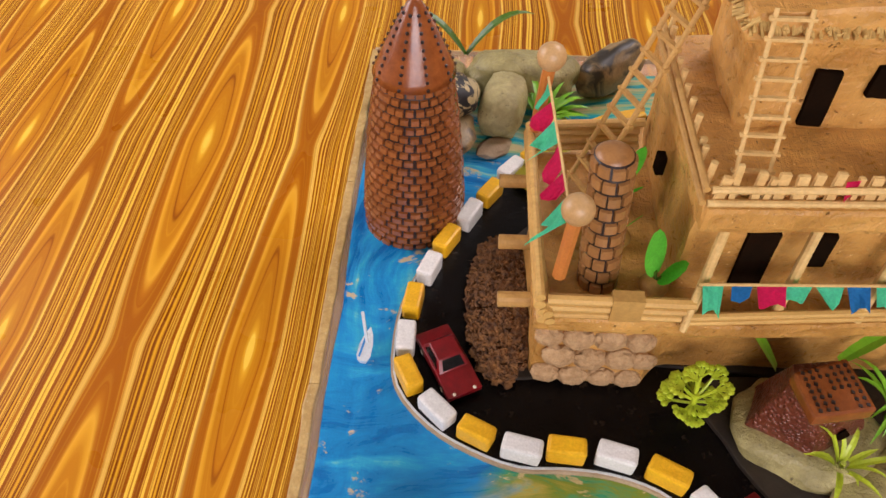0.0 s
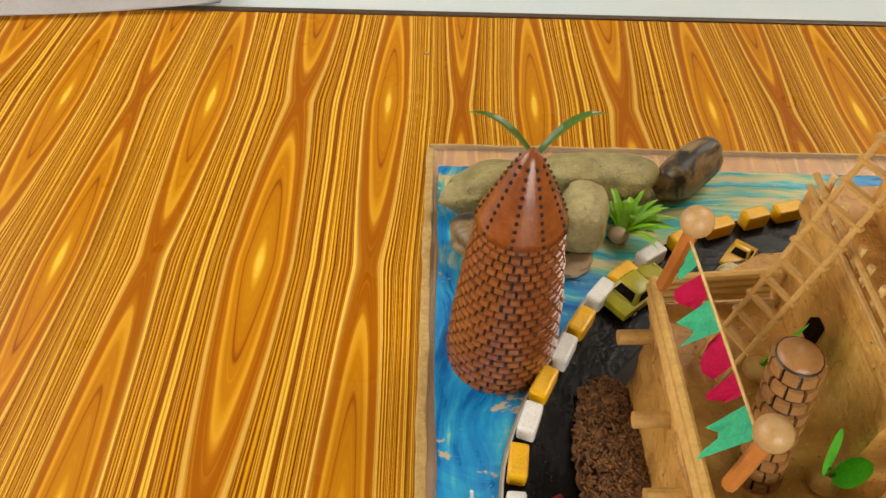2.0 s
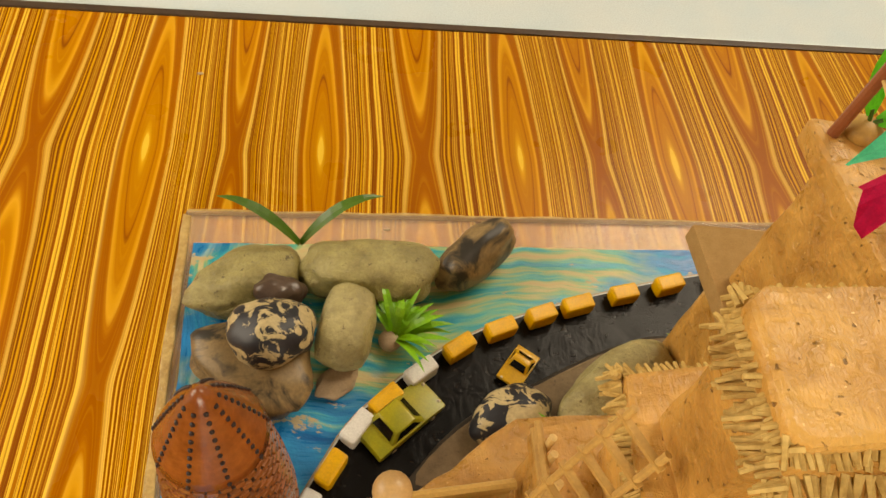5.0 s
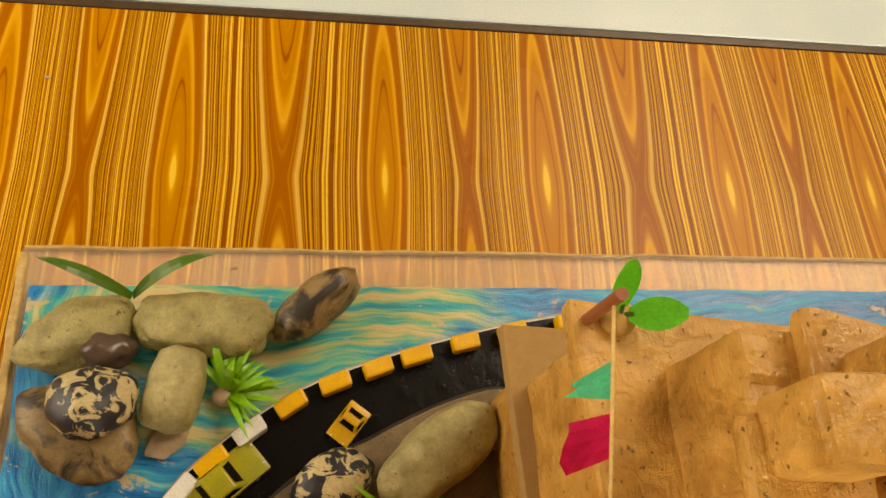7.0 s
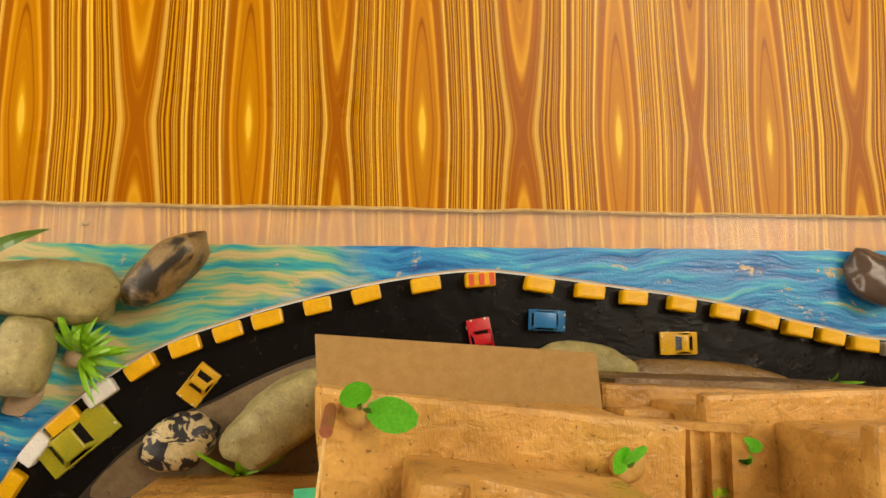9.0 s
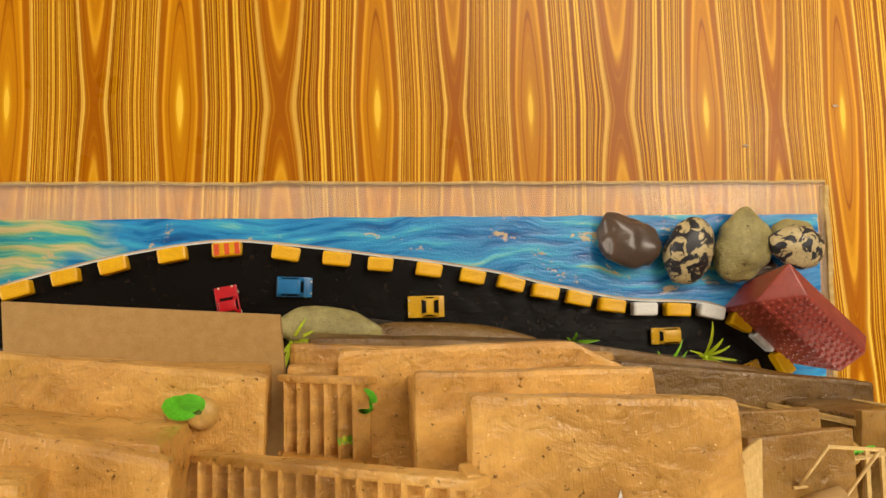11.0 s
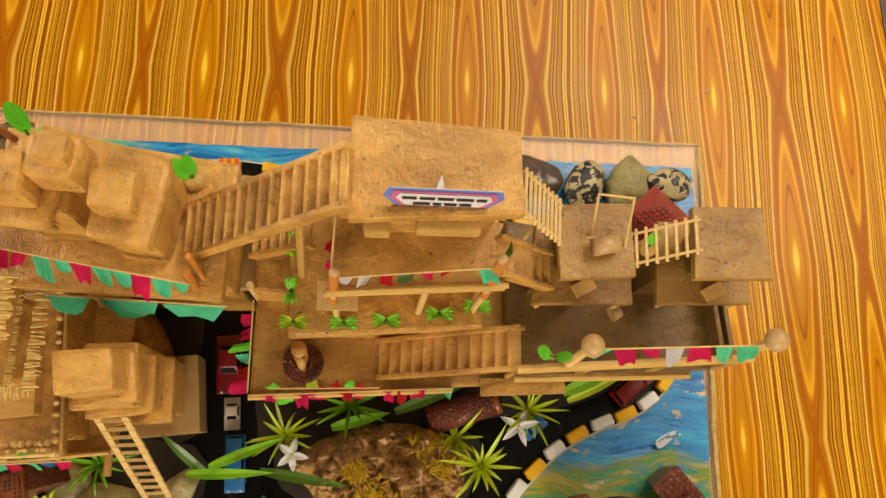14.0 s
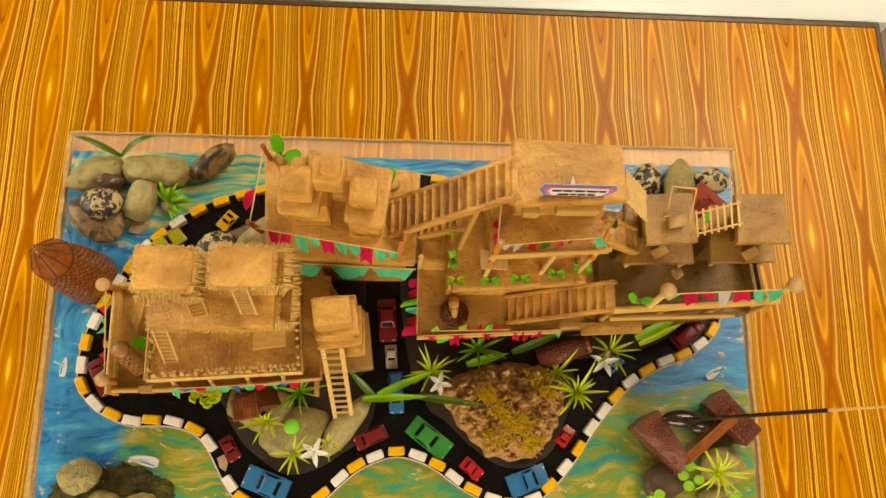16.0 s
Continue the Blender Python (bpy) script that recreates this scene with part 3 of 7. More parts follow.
def car(length, width, height, paint, label, loc, turn, style="saloon", z=0.0045):
    """A toy car: body with wheel arches, cabin, windows, lamps and four wheels."""
    t = thing("toy_car", (0, 0, 0), label, "toy car", "toy cars on the road")
    L, W, H = length / 2, width / 2, height
    body_top = {"saloon": 0.58, "van": 0.62, "sport": 0.55, "pickup": 0.6}[style]
    bm = bmesh.new()
    prof = [(-L, 0.22), (-L * 0.97, body_top * 0.9), (-L * 0.6, body_top), (L * 0.35, body_top), (L * 0.85, body_top * 0.82), (L, 0.45), (L * 0.98, 0.2)]
    rows = []
    for sy, k in ((-1, 0.9), (-0.96, 1.0), (0.96, 1.0), (1, 0.9)):
        rows.append([bm.verts.new((x * (1.0 if k == 1 else 0.985), sy * W, zz * H * (1 if k == 1 else 0.97))) for x, zz in prof])
    for a, b in zip(rows, rows[1:]):
        for i in range(len(prof)):
            j = (i + 1) % len(prof)
            bm.faces.new((a[i], a[j], b[j], b[i]))
    bm.faces.new(rows[0][::-1])
    bm.faces.new(rows[-1])
    bmesh.ops.recalc_face_normals(bm, faces=bm.faces)
    bmesh.ops.bevel(bm, geom=[e for e in bm.edges if e.is_manifold and e.calc_face_angle(0) > 0.5], offset=W * 0.12, segments=2, profile=0.55, affect="EDGES", clamp_overlap=True)
    part("body", bm, paint, t, "", True)
    x0, x1, f0, f1 = {"saloon": (-0.62, 0.36, -0.42, 0.12), "van": (-0.92, 0.55, -0.86, 0.34), "sport": (-0.7, 0.3, -0.3, 0.0), "pickup": (-0.2, 0.45, -0.12, 0.22)}[style]
    bm = bmesh.new()
    lo = [bm.verts.new((x * L, s * W * 0.9, body_top * H * 0.97)) for x, s in ((x0, -1), (x1, -1), (x1, 1), (x0, 1))]
    hi = [bm.verts.new((x * L, s * W * 0.72, H)) for x, s in ((f0, -1), (f1, -1), (f1, 1), (f0, 1))]
    bm.faces.new(hi)
    for i in range(4):
        j = (i + 1) % 4
        bm.faces.new((lo[i], lo[j], hi[j], hi[i]))
    bmesh.ops.bevel(bm, geom=list(bm.edges), offset=W * 0.08, segments=2, profile=0.55, affect="EDGES", clamp_overlap=True)
    cabin = part("cabin", bm, paint, t, "", True)
    quads = [(lo_, hi_) for lo_, hi_ in (((x1, -1, x1, 1), (f1, -1, f1, 1)), ((x0, 1, x0, -1), (f0, 1, f0, -1)), ((x0, -1, x1, -1), (f0, -1, f1, -1)), ((x1, 1, x0, 1), (f1, 1, f0, 1)))]
    for (a, sa, b, sb), (c, sc, d, sd) in quads:
        v = [Vector((a * L, sa * W * 0.9, body_top * H)), Vector((b * L, sb * W * 0.9, body_top * H)), Vector((d * L, sd * W * 0.72, H)), Vector((c * L, sc * W * 0.72, H))]
        mid = sum(v, Vector()) / 4
        nrm = (v[1] - v[0]).cross(v[3] - v[0]).normalized()
        bm = bmesh.new()
        f = bm.faces.new([bm.verts.new(mid + (p - mid) * 0.72 + nrm * 0.0002) for p in v])
        bmesh.ops.solidify(bm, geom=[f], thickness=0.0006)
        part("car_window", bm, GLASSY, t, "black painted window")
    for sx in (-0.58, 0.6):
        for sy in (-1, 1):
            c = Vector((sx * L, sy * W * 0.88, 0.2 * H))
            wheel = part("wheel", rod(c - Vector((0, W * 0.13, 0)), c + Vector((0, W * 0.13, 0)), 0.2 * H, seg=14), TYRE, t)
            part("rim", rod(c + Vector((0, sy * W * 0.10, 0)), c + Vector((0, sy * W * 0.15, 0)), 0.1 * H, seg=10), IVORY, wheel)
    for sy in (-0.6, 0.6):
        part("headlight", ball((L * 0.94, sy * W, 0.45 * H), H * 0.07, 2), IVORY, t)
    t.matrix_basis = pose(loc[0], loc[1], z, 0, 0, turn)
    return t


def kerb(colour, label):
    bm = bmesh.new()
    bmesh.ops.create_cube(bm, size=1.0, matrix=Matrix.Diagonal((0.0170, 0.0090, 0.0105, 1)))
    bmesh.ops.translate(bm, verts=bm.verts, vec=(0, 0, 0.00525))
    bmesh.ops.bevel(bm, geom=list(bm.edges), offset=0.0016, segments=2, profile=0.55, affect="EDGES")
    for v in bm.verts:
        v.co += Vector(noise.noise_vector(v.co * 130)) * 0.0006
    return solo("kerb_stone", bm, colour, label, "kerb stone", group="kerb stones along the road")


# ---- the added room shell and the table ----
TOP = -0.006
X0, X1, Y0, Y1, ZF, ZC = -1.6, 2.4, -2.4, 1.9, -0.76, 1.9
solo("floor", slab(X0 - 0.1, X1 + 0.1, Y0 - 0.1, Y1 + 0.1, ZF - 0.1, ZF, 0, 0, 0), FLOOR_TILE, "beige floor of the room", "floor", kind="structure")
# Ceiling, walls and their window openings are unseen, added to shape the light.
solo("ceiling", slab(X0 - 0.1, X1 + 0.1, Y0 - 0.1, Y1 + 0.1, ZC, ZC + 0.1, 0, 0, 0), PLASTER, "unseen plastered ceiling, added to bounce light", "ceiling", kind="structure")


def wall_with_opening(name, along, at, lo, hi, a0, a1, z0, z1, thick):
    bm = bmesh.new()
    for s0, s1, u0, u1 in ((lo, a0, ZF, ZC), (a1, hi, ZF, ZC), (a0, a1, ZF, z0), (a0, a1, z1, ZC)):
        r = rect(s0, s1, at, at + thick) if along == "x" else rect(at, at + thick, s0, s1)
        prism(r, u0, u1, into=bm)
    return solo(name, bm, PLASTER, "unseen plastered wall with an added window opening", "wall", kind="structure")


wall_with_opening("wall_south", "x", Y0 - 0.1, X0, X1, -0.4, 1.4, 0.35, 1.55, 0.1)
wall_with_opening("wall_west", "y", X0 - 0.1, Y0, Y1, -0.6, 1.0, 0.25, 1.45, 0.1)
solo("wall_north", slab(X0, X1, Y1, Y1 + 0.1, ZF, ZC, 0, 0, 0), PLASTER, "plain unseen plastered wall, added to bounce light", "wall", kind="structure")
solo("wall_east", slab(X1, X1 + 0.1, Y0, Y1, ZF, ZC, 0, 0, 0), PLASTER, "plain unseen plastered wall, added to bounce light", "wall", kind="structure")

lamp_thing = thing("ceiling_light", (1.15, 0.6, ZC), "flat white ceiling light panel", "ceiling light")
part("frame", slab(0.47, 1.83, -0.08, 1.28, ZC - 0.03, ZC - 0.002, 0.004, 0, 0), WHITE_TOP, lamp_thing)

table = thing("table", (0.1, -0.4, ZF), "table with an orange printed wood-grain top", "table")
part("tabletop", prism(rect(-0.95, 0.962, -1.0, 0.176), TOP - 0.022, TOP, 0.001), LAMINATE, table, "glossy orange-brown printed wood laminate")
part("edge_band", prism(rect(-0.95, 0.962, 0.1761, 0.182), TOP - 0.022, TOP + 0.0012, 0.0006), DARK_EDGE, table)
part("edge_band", prism(rect(0.9621, 0.968, -1.0, 0.182), TOP - 0.022, TOP + 0.0012, 0.0006), DARK_EDGE, table)
for lx in (-0.9, 0.9):
    for ly in (-0.95, 0.12):
        part("leg", prism(rect(lx - 0.03, lx + 0.03, ly - 0.03, ly + 0.03), ZF, TOP - 0.022, 0.003), DARK_EDGE, table)
side = thing("white_table", (0.2, 0.5, ZF), "white laminated table pushed against the wooden one", "table")
part("tabletop", prism(rect(-1.2, 0.99, 0.187, 0.95), TOP - 0.03, TOP - 0.004, 0.002), WHITE_TOP, side)
for lx in (-1.1, 0.9):
    for ly in (0.25, 0.88):
        part("leg", prism(rect(lx - 0.025, lx + 0.025, ly - 0.025, ly + 0.025), ZF, TOP - 0.03, 0.003), WHITE_TOP, side)

# ---- base of the model ----
board = thing("model_base", (0.38, -0.25, TOP), "clear acrylic sheet carrying a painted river", "model base", kind="structure")
sheet = part("clear_sheet", prism([(-0.003, 0.003), (0.006, -0.56), (0.745, -0.56), (0.757, 0.003)], TOP + 0.0004, -0.0004, 0.0008), ACRYLIC, board, "clear acrylic sheet with chipped edges")
sheet.visible_shadow = False
rnd = random.Random(4)
bm = bmesh.new()
edge = []
for i in range(61):
    u = i / 60
    edge.append((0.004 + u * 0.744, -0.0205 + rnd.uniform(-0.0006, 0.0006)))
edge += [(0.748 - 0.008 * i / 20 + rnd.uniform(-0.001, 0.001), -0.022 - 0.53 * i / 20) for i in range(1, 21)]
edge += [(0.015 - 0.011 * i / 20 + rnd.uniform(-0.001, 0.001), -0.552 + 0.53 * i / 20) for i in range(20)]
part("painted_river", prism(edge[::-1], -0.0003, 0.0012), WATER, board, "blue and ochre river painted in thick strokes")
for i in range(5):
    pts = [(-0.003 + 0.760 * i / 5, 0.0022), (-0.003 + 0.760 * (i + 1.0) / 5, 0.0022), (-0.003 + 0.760 * (i + 1.0) / 5, 0.0042), (-0.003 + 0.760 * i / 5, 0.0040)]
    part("glue_bead", prism(pts, TOP, -0.0006, 0.0006, 0.0010, 11), GLUE, board, "cloudy bead of dried glue")
for i in range(4):
    y0, y1 = -0.56 * i / 4, -0.56 * (i + 1.0) / 4
    xl = lambda y: -0.003 - y * 0.016
    part("glue_bead", prism([(xl(y0) - 0.002, y0), (xl(y1) - 0.002, y1), (xl(y1) + 0.0030, y1), (xl(y0) + 0.0030, y0)], TOP, 0.0006, 0.0008, 0.0014, 11), GLUE, board, "sandy bead of dried glue")
    xr = lambda y: 0.757 + y * 0.021
    part("glue_bead", prism([(xr(y0) - 0.002, y0), (xr(y1) - 0.002, y1), (xr(y1) + 0.0018, y1), (xr(y0) + 0.0018, y0)], TOP, 0.0008, 0.0008, 0.0013, 9), GLUE, board, "sandy bead of dried glue")

# centres of the kerb stones, round the outside of the road: y yellow, w white, s striped, n none
KERB_WEST = [(0.148, -0.090, "y"), (0.127, -0.104, "w"), (0.109, -0.119, "y"), (0.095, -0.133, "w"), (0.0830, -0.1525, "y"), (0.0720, -0.1715, "w"), (0.0605, -0.1915, "y"), (0.0525, -0.2120, "w"), (0.046, -0.234, "y"), (0.0445, -0.257, "w"), (0.0475, -0.278, "y"), (0.062, -0.295, "w"), (0.080, -0.3055, "y"), (0.100, -0.312, "w"), (0.1195, -0.3115, "y"), (0.141, -0.313, "w"), (0.1625, -0.320, "y"), (0.178, -0.334, "w"), (0.191, -0.356, "n")]
KERB_SOUTH = [(0.201, -0.373, "w"), (0.214, -0.387, "y"), (0.238, -0.398, "w"), (0.266, -0.398, "y"), (0.291, -0.384, "y"), (0.309, -0.368, "w"), (0.325, -0.356, "y"), (0.344, -0.347, "w"), (0.365, -0.342, "y"), (0.387, -0.346, "w"), (0.407, -0.355, "y"), (0.424, -0.367, "w"), (0.443, -0.379, "y"), (0.463, -0.388, "w"), (0.483, -0.392, "y"), (0.504, -0.388, "w")]
KERB_EAST = [(0.521, -0.376, "y"), (0.538, -0.358, "w"), (0.553, -0.339, "y"), (0.567, -0.318, "w"), (0.581, -0.301, "w"), (0.596, -0.285, "y"), (0.612, -0.270, "w"), (0.631, -0.258, "y"), (0.652, -0.248, "w"), (0.672, -0.241, "y"), (0.691, -0.230, "w"), (0.707, -0.214, "y"), (0.716, -0.193, "w"), (0.719, -0.170, "y"), (0.717, -0.146, "w"), (0.709, -0.124, "y"), (0.697, -0.108, "w"), (0.680, -0.096, "y")]
KERB_NORTH = [(0.659, -0.088, "w"), (0.635, -0.086, "y"), (0.612, -0.085, "w"), (0.589, -0.082, "y"), (0.567, -0.077, "y"), (0.544, -0.072, "y"), (0.521, -0.066, "y"), (0.496, -0.061, "y"), (0.467, -0.056, "y"), (0.436, -0.052, "y"), (0.408, -0.048, "y"), (0.376, -0.044, "y"), (0.340, -0.041, "s"), (0.307, -0.044, "y"), (0.272, -0.050, "y"), (0.244, -0.0565, "y"), (0.216, -0.064, "y"), (0.194, -0.071, "y"), (0.171, -0.079, "y")]
KERBS = KERB_WEST + KERB_SOUTH + KERB_EAST + KERB_NORTH


def loop_offset(d, fine=3):
    """The road's outline, d outside the kerb's middle line."""
    pts = [Vector((x, y, 0)) for x, y, _ in KERBS]
    n = len(pts)
    out = []
    for i in range(n):
        a, b, c, e = pts[i - 1], pts[i], pts[(i + 1) % n], pts[(i + 2) % n]
        for k in range(fine):
            u = k / fine
            p = 0.5 * ((2 * b) + (c - a) * u + (2 * a - 5 * b + 4 * c - e) * u * u + (3 * b - a - 3 * c + e) * u ** 3)
            tan = (c - a).lerp(e - b, u).normalized()
            out.append((p.x + tan.y * d, p.y - tan.x * d))
    return out


ROAD_Z = 0.0045
part("edge_strip", prism(loop_offset(0.0072), 0.0010, 0.0036), ROAD_EDGE, board, "sandy unpainted rim of the road")
part("white_line", prism(loop_offset(0.0062), 0.0035, 0.0041), WHITE_LINE, board, "thin white painted line")
solo("road", prism(loop_offset(0.0052), 0.0011, ROAD_Z), ROAD, "glossy black painted model road", "road", kind="structure")
ky, kw = kerb(KERB_Y, "yellow painted kerb stone beside the black road"), kerb(KERB_W, "white painted kerb stone beside the black road")
n = len(KERBS)
used = set()
for i, (x, y, c) in enumerate(KERBS):
    if c == "n":
        continue
    a, b = KERBS[i - 1], KERBS[(i + 1) % n]
    turn = math.degrees(math.atan2(b[1] - a[1], b[0] - a[0])) + random.uniform(-4, 4)
    src = kw if c == "w" else ky
    m = pose(x, y, ROAD_Z - 0.0002, 0, random.uniform(-2, 2), turn)
    if src.name not in used:
        used.add(src.name)
        src.matrix_basis = m
        ob = src
    else:
        ob = copy_thing(src, m @ Matrix.Diagonal((random.uniform(0.92, 1.05), 1, random.uniform(0.9, 1.05), 1)))
    if c == "s":
        for k in (-0.5, 0.0, 0.5):
            d = Vector((math.cos(radians(turn)), math.sin(radians(turn)), 0))
            p = Vector((x, y, ROAD_Z + 0.0107)) + d * k * 0.012
            nn = Vector((-d.y, d.x, 0)) * 0.0035
            me = mesh_of("stripe", bar(p - nn, p + nn, 0.0028, 0.0008), KERB_R)
            st = new("stripe", me)
            st.parent = ob
            st.matrix_parent_inverse = m.inverted()
bm = prism([(0.186, -0.349), (0.193, -0.345), (0.197, -0.353), (0.195, -0.362), (0.189, -0.358)], ROAD_Z - 0.001, ROAD_Z + 0.002, 0.0006, 0.0008, 3)
solo("broken_kerb", bm, ROAD_EDGE, "crumbled sandy remains of a kerb stone", "kerb stone", (0.19, -0.354, 0.003))

# islands of ground inside the road
ISLANDS = [
    [(0.135, -0.139), (0.160, -0.121), (0.189, -0.107), (0.214, -0.095), (0.238, -0.086), (0.263, -0.081), (0.30, -0.090), (0.328, -0.11), (0.330, -0.20), (0.332, -0.262), (0.28, -0.268), (0.16, -0.262), (0.103, -0.274), (0.083, -0.268), (0.076, -0.240), (0.079, -0.206), (0.093, -0.188)],
    [(0.378, -0.090), (0.402, -0.084), (0.439, -0.088), (0.513, -0.100), (0.590, -0.112), (0.643, -0.117), (0.676, -0.121), (0.690, -0.150), (0.688, -0.195), (0.66, -0.222), (0.60, -0.240), (0.40, -0.268), (0.378, -0.256), (0.366, -0.155)],
    [(0.137, -0.1395), (0.161, -0.1225), (0.190, -0.1085), (0.215, -0.0965), (0.239, -0.0875), (0.263, -0.0825), (0.288, -0.0900), (0.278, -0.150), (0.16, -0.160), (0.122, -0.160)],
    [(0.208, -0.331), (0.229, -0.350), (0.253, -0.364), (0.281, -0.361), (0.309, -0.345), (0.336, -0.322), (0.331, -0.270), (0.19, -0.268), (0.190, -0.300)],
    [(0.396, -0.296), (0.416, -0.312), (0.454, -0.347), (0.492, -0.360), (0.527, -0.340), (0.546, -0.298), (0.552, -0.262), (0.486, -0.245), (0.40, -0.262)],
]
for k, pts in enumerate(ISLANDS):
    pts = [Vector((*p, 0)) for p in pts]
    fine = []
    for i in range(len(pts)):
        a, b, c, e = pts[i - 1], pts[i], pts[(i + 1) % len(pts)], pts[(i + 2) % len(pts)]
        for u in (0, 0.33, 0.66):
            p = 0.5 * ((2 * b) + (c - a) * u + (2 * a - 5 * b + 4 * c - e) * u * u + (3 * b - a - 3 * c + e) * u ** 3)
            fine.append((p.x, p.y))
    if sum(a[0] * b[1] - b[0] * a[1] for a, b in zip(fine, fine[1:] + fine[:1])) < 0:
        fine = fine[::-1]
    solo("ground", prism(fine, 0.003, 0.0062 + 0.0003 * k, 0.0008, 0.0006), TAN_GROUND if k == 2 else EARTH_SHADED, "tan and grey clay ground among the stones" if k == 2 else "brown clay ground between the roads, shade in its colour", "ground", kind="structure")

# ---- brick tower ----
tower = thing("brick_tower", (0.041, -0.165, 0.001), "tapered glazed clay tower with stamped bricks and a pointed roof", "tower")
TB, TT = Vector((0.0402, -0.165, 0.0012)), Vector((0.0425, -0.170, 0.1045))
RB, RT = 0.0275, 0.0178


def tower_at(u, a, out=0.0):
    c = TB.lerp(TT, u)
    r = (RB + (RT - RB) * (u ** 1.6)) + out
    return Vector((c.x + r * math.cos(a), c.y + r * math.sin(a), c.z))


def ringed(fn, rows, seg=40, cap=True):
    bm = bmesh.new()
    rings = [[bm.verts.new(fn(r / (rows - 1), 2 * math.pi * k / seg)) for k in range(seg)] for r in range(rows)]
    for a, b in zip(rings, rings[1:]):
        for k in range(seg):
            j = (k + 1) % seg
            bm.faces.new((a[k], a[j], b[j], b[k]))
    if cap:
        bm.faces.new(rings[0][::-1])
        bm.faces.new(rings[-1])
    return bm


part("wall", ringed(lambda u, a: tower_at(u, a, -0.0006), 14), MORTAR, tower, "", True)


def brick_piece(fn, u0, u1, a0, a1, thick, steps=3):
    bm = bmesh.new()
    io = []
    for out, sh in ((-0.0009, 0.0), (thick, 0.10)):
        g = []
        for u in (u0 + (u1 - u0) * sh, u1 - (u1 - u0) * sh):
            g.append([bm.verts.new(fn(u, a0 + (a1 - a0) * (sh * 0.5 + (1 - sh) * k / steps), out)) for k in range(steps + 1)])
        io.append(g)
    (il, ih), (ol, oh) = io
    for k in range(steps):
        bm.faces.new((ol[k], ol[k + 1], oh[k + 1], oh[k]))
        bm.faces.new((il[k], il[k + 1], ol[k + 1], ol[k]))
        bm.faces.new((oh[k], oh[k + 1], ih[k + 1], ih[k]))
    bm.faces.new((il[0], ol[0], oh[0], ih[0]))
    bm.faces.new((ol[-1], il[-1], ih[-1], oh[-1]))
    bmesh.ops.recalc_face_normals(bm, faces=bm.faces)
    return bm


ROWS_T, AROUND = 21, 26
TOWER_BRICKS = []
for r in range(ROWS_T):
    for k in range(AROUND):
        a0 = 2 * math.pi * (k + 0.5 * (r % 2)) / AROUND + random.uniform(-0.012, 0.012)
        a1 = a0 + 2 * math.pi / AROUND * random.uniform(0.80, 0.87)
        u0 = (r + 0.08 + random.uniform(-0.05, 0.05)) / ROWS_T
        TOWER_BRICKS.append((math.sin((a0 + a1) / 2), u0, u0 + 0.74 / ROWS_T, a0, a1))
TOWER_BRICKS.sort(key=lambda b: b[0])
rest = bmesh.new()
for i, (s, u0, u1, a0, a1) in enumerate(TOWER_BRICKS):
    bm = brick_piece(tower_at, u0, u1, a0, a1, random.uniform(0.0005, 0.0011))
    if i < 300:
        part("brick", bm, BRICK, tower)
    else:
        me = bpy.data.meshes.new("tmp")
        bm.to_mesh(me)
        bm.free()
        rest.from_mesh(me)
        bpy.data.meshes.remove(me)
tagged(part("far_bricks", rest, BRICK, tower), kind="stuff")
APEX = Vector((0.0435, -0.1705, 0.143))


def roof_at(u, a):
    c = TT.lerp(APEX, u) + Vector((0, 0, -0.001))
    r = (RT + 0.0012) * (1 - u) ** 0.82 + 0.0009
    return Vector((c.x + r * math.cos(a), c.y + r * math.sin(a), c.z))


part("roof", ringed(roof_at, 12), RED_CLAY, tower, "smooth glazed conical roof", True)
bm = bmesh.new()
for k in range(9):
    a = 2 * math.pi * (k + 0.35) / 9
    for j in range(10):
        p = roof_at(0.03 + 0.88 * j / 10, a)
        ball(p, 0.0010, 1, into=bm)
part("stitching", bm, MORTAR, tower, "rows of pricked dots")

# ---- western fort: terraces of clay on a cliff, with two thatched huts ----
fort = thing("clay_fort", (0.19, -0.24, 0.005), "stepped brown clay fort with two huts on its roof", "fort")
part("cliff", prism([(0.104, -0.272), (0.156, -0.273), (0.164, -0.262), (0.29, -0.258), (0.31, -0.2), (0.28, -0.15), (0.16, -0.15), (0.102, -0.19)], 0.004, 0.066, 0.004, 0.0022, 5), CLAY, fort, "rough clay cliff")
part("deck", prism([(0.0990, -0.2885), (0.182, -0.2880), (0.293, -0.277), (0.298, -0.175), (0.100, -0.19)], 0.0645, 0.0745, 0.0025, 0.0008, 6), CLAY, fort, "clay terrace with rounded edges")
part("lower_storey", prism([(0.155, -0.270), (0.276, -0.268), (0.270, -0.172), (0.153, -0.178)], 0.072, 0.124, 0.003, 0.0012, 5), CLAY, fort)
part("upper_deck", prism([(0.151, -0.285), (0.281, -0.277), (0.270, -0.168), (0.148, -0.180)], 0.122, 0.134, 0.0025, 0.0008, 6), CLAY, fort, "clay roof terrace")
part("upper_storey", prism([(0.168, -0.240), (0.256, -0.238), (0.258, -0.186), (0.166, -0.190)], 0.132, 0.176, 0.004, 0.0018, 5), CLAY, fort)
part("roof_slab", prism([(0.159, -0.2465), (0.262, -0.247), (0.264, -0.182), (0.162, -0.184)], 0.173, [0.1840, 0.1980, 0.1980, 0.1840], 0.002, 0.0011, 6), CLAY, fort, "flat clay roof with a straw fringe")
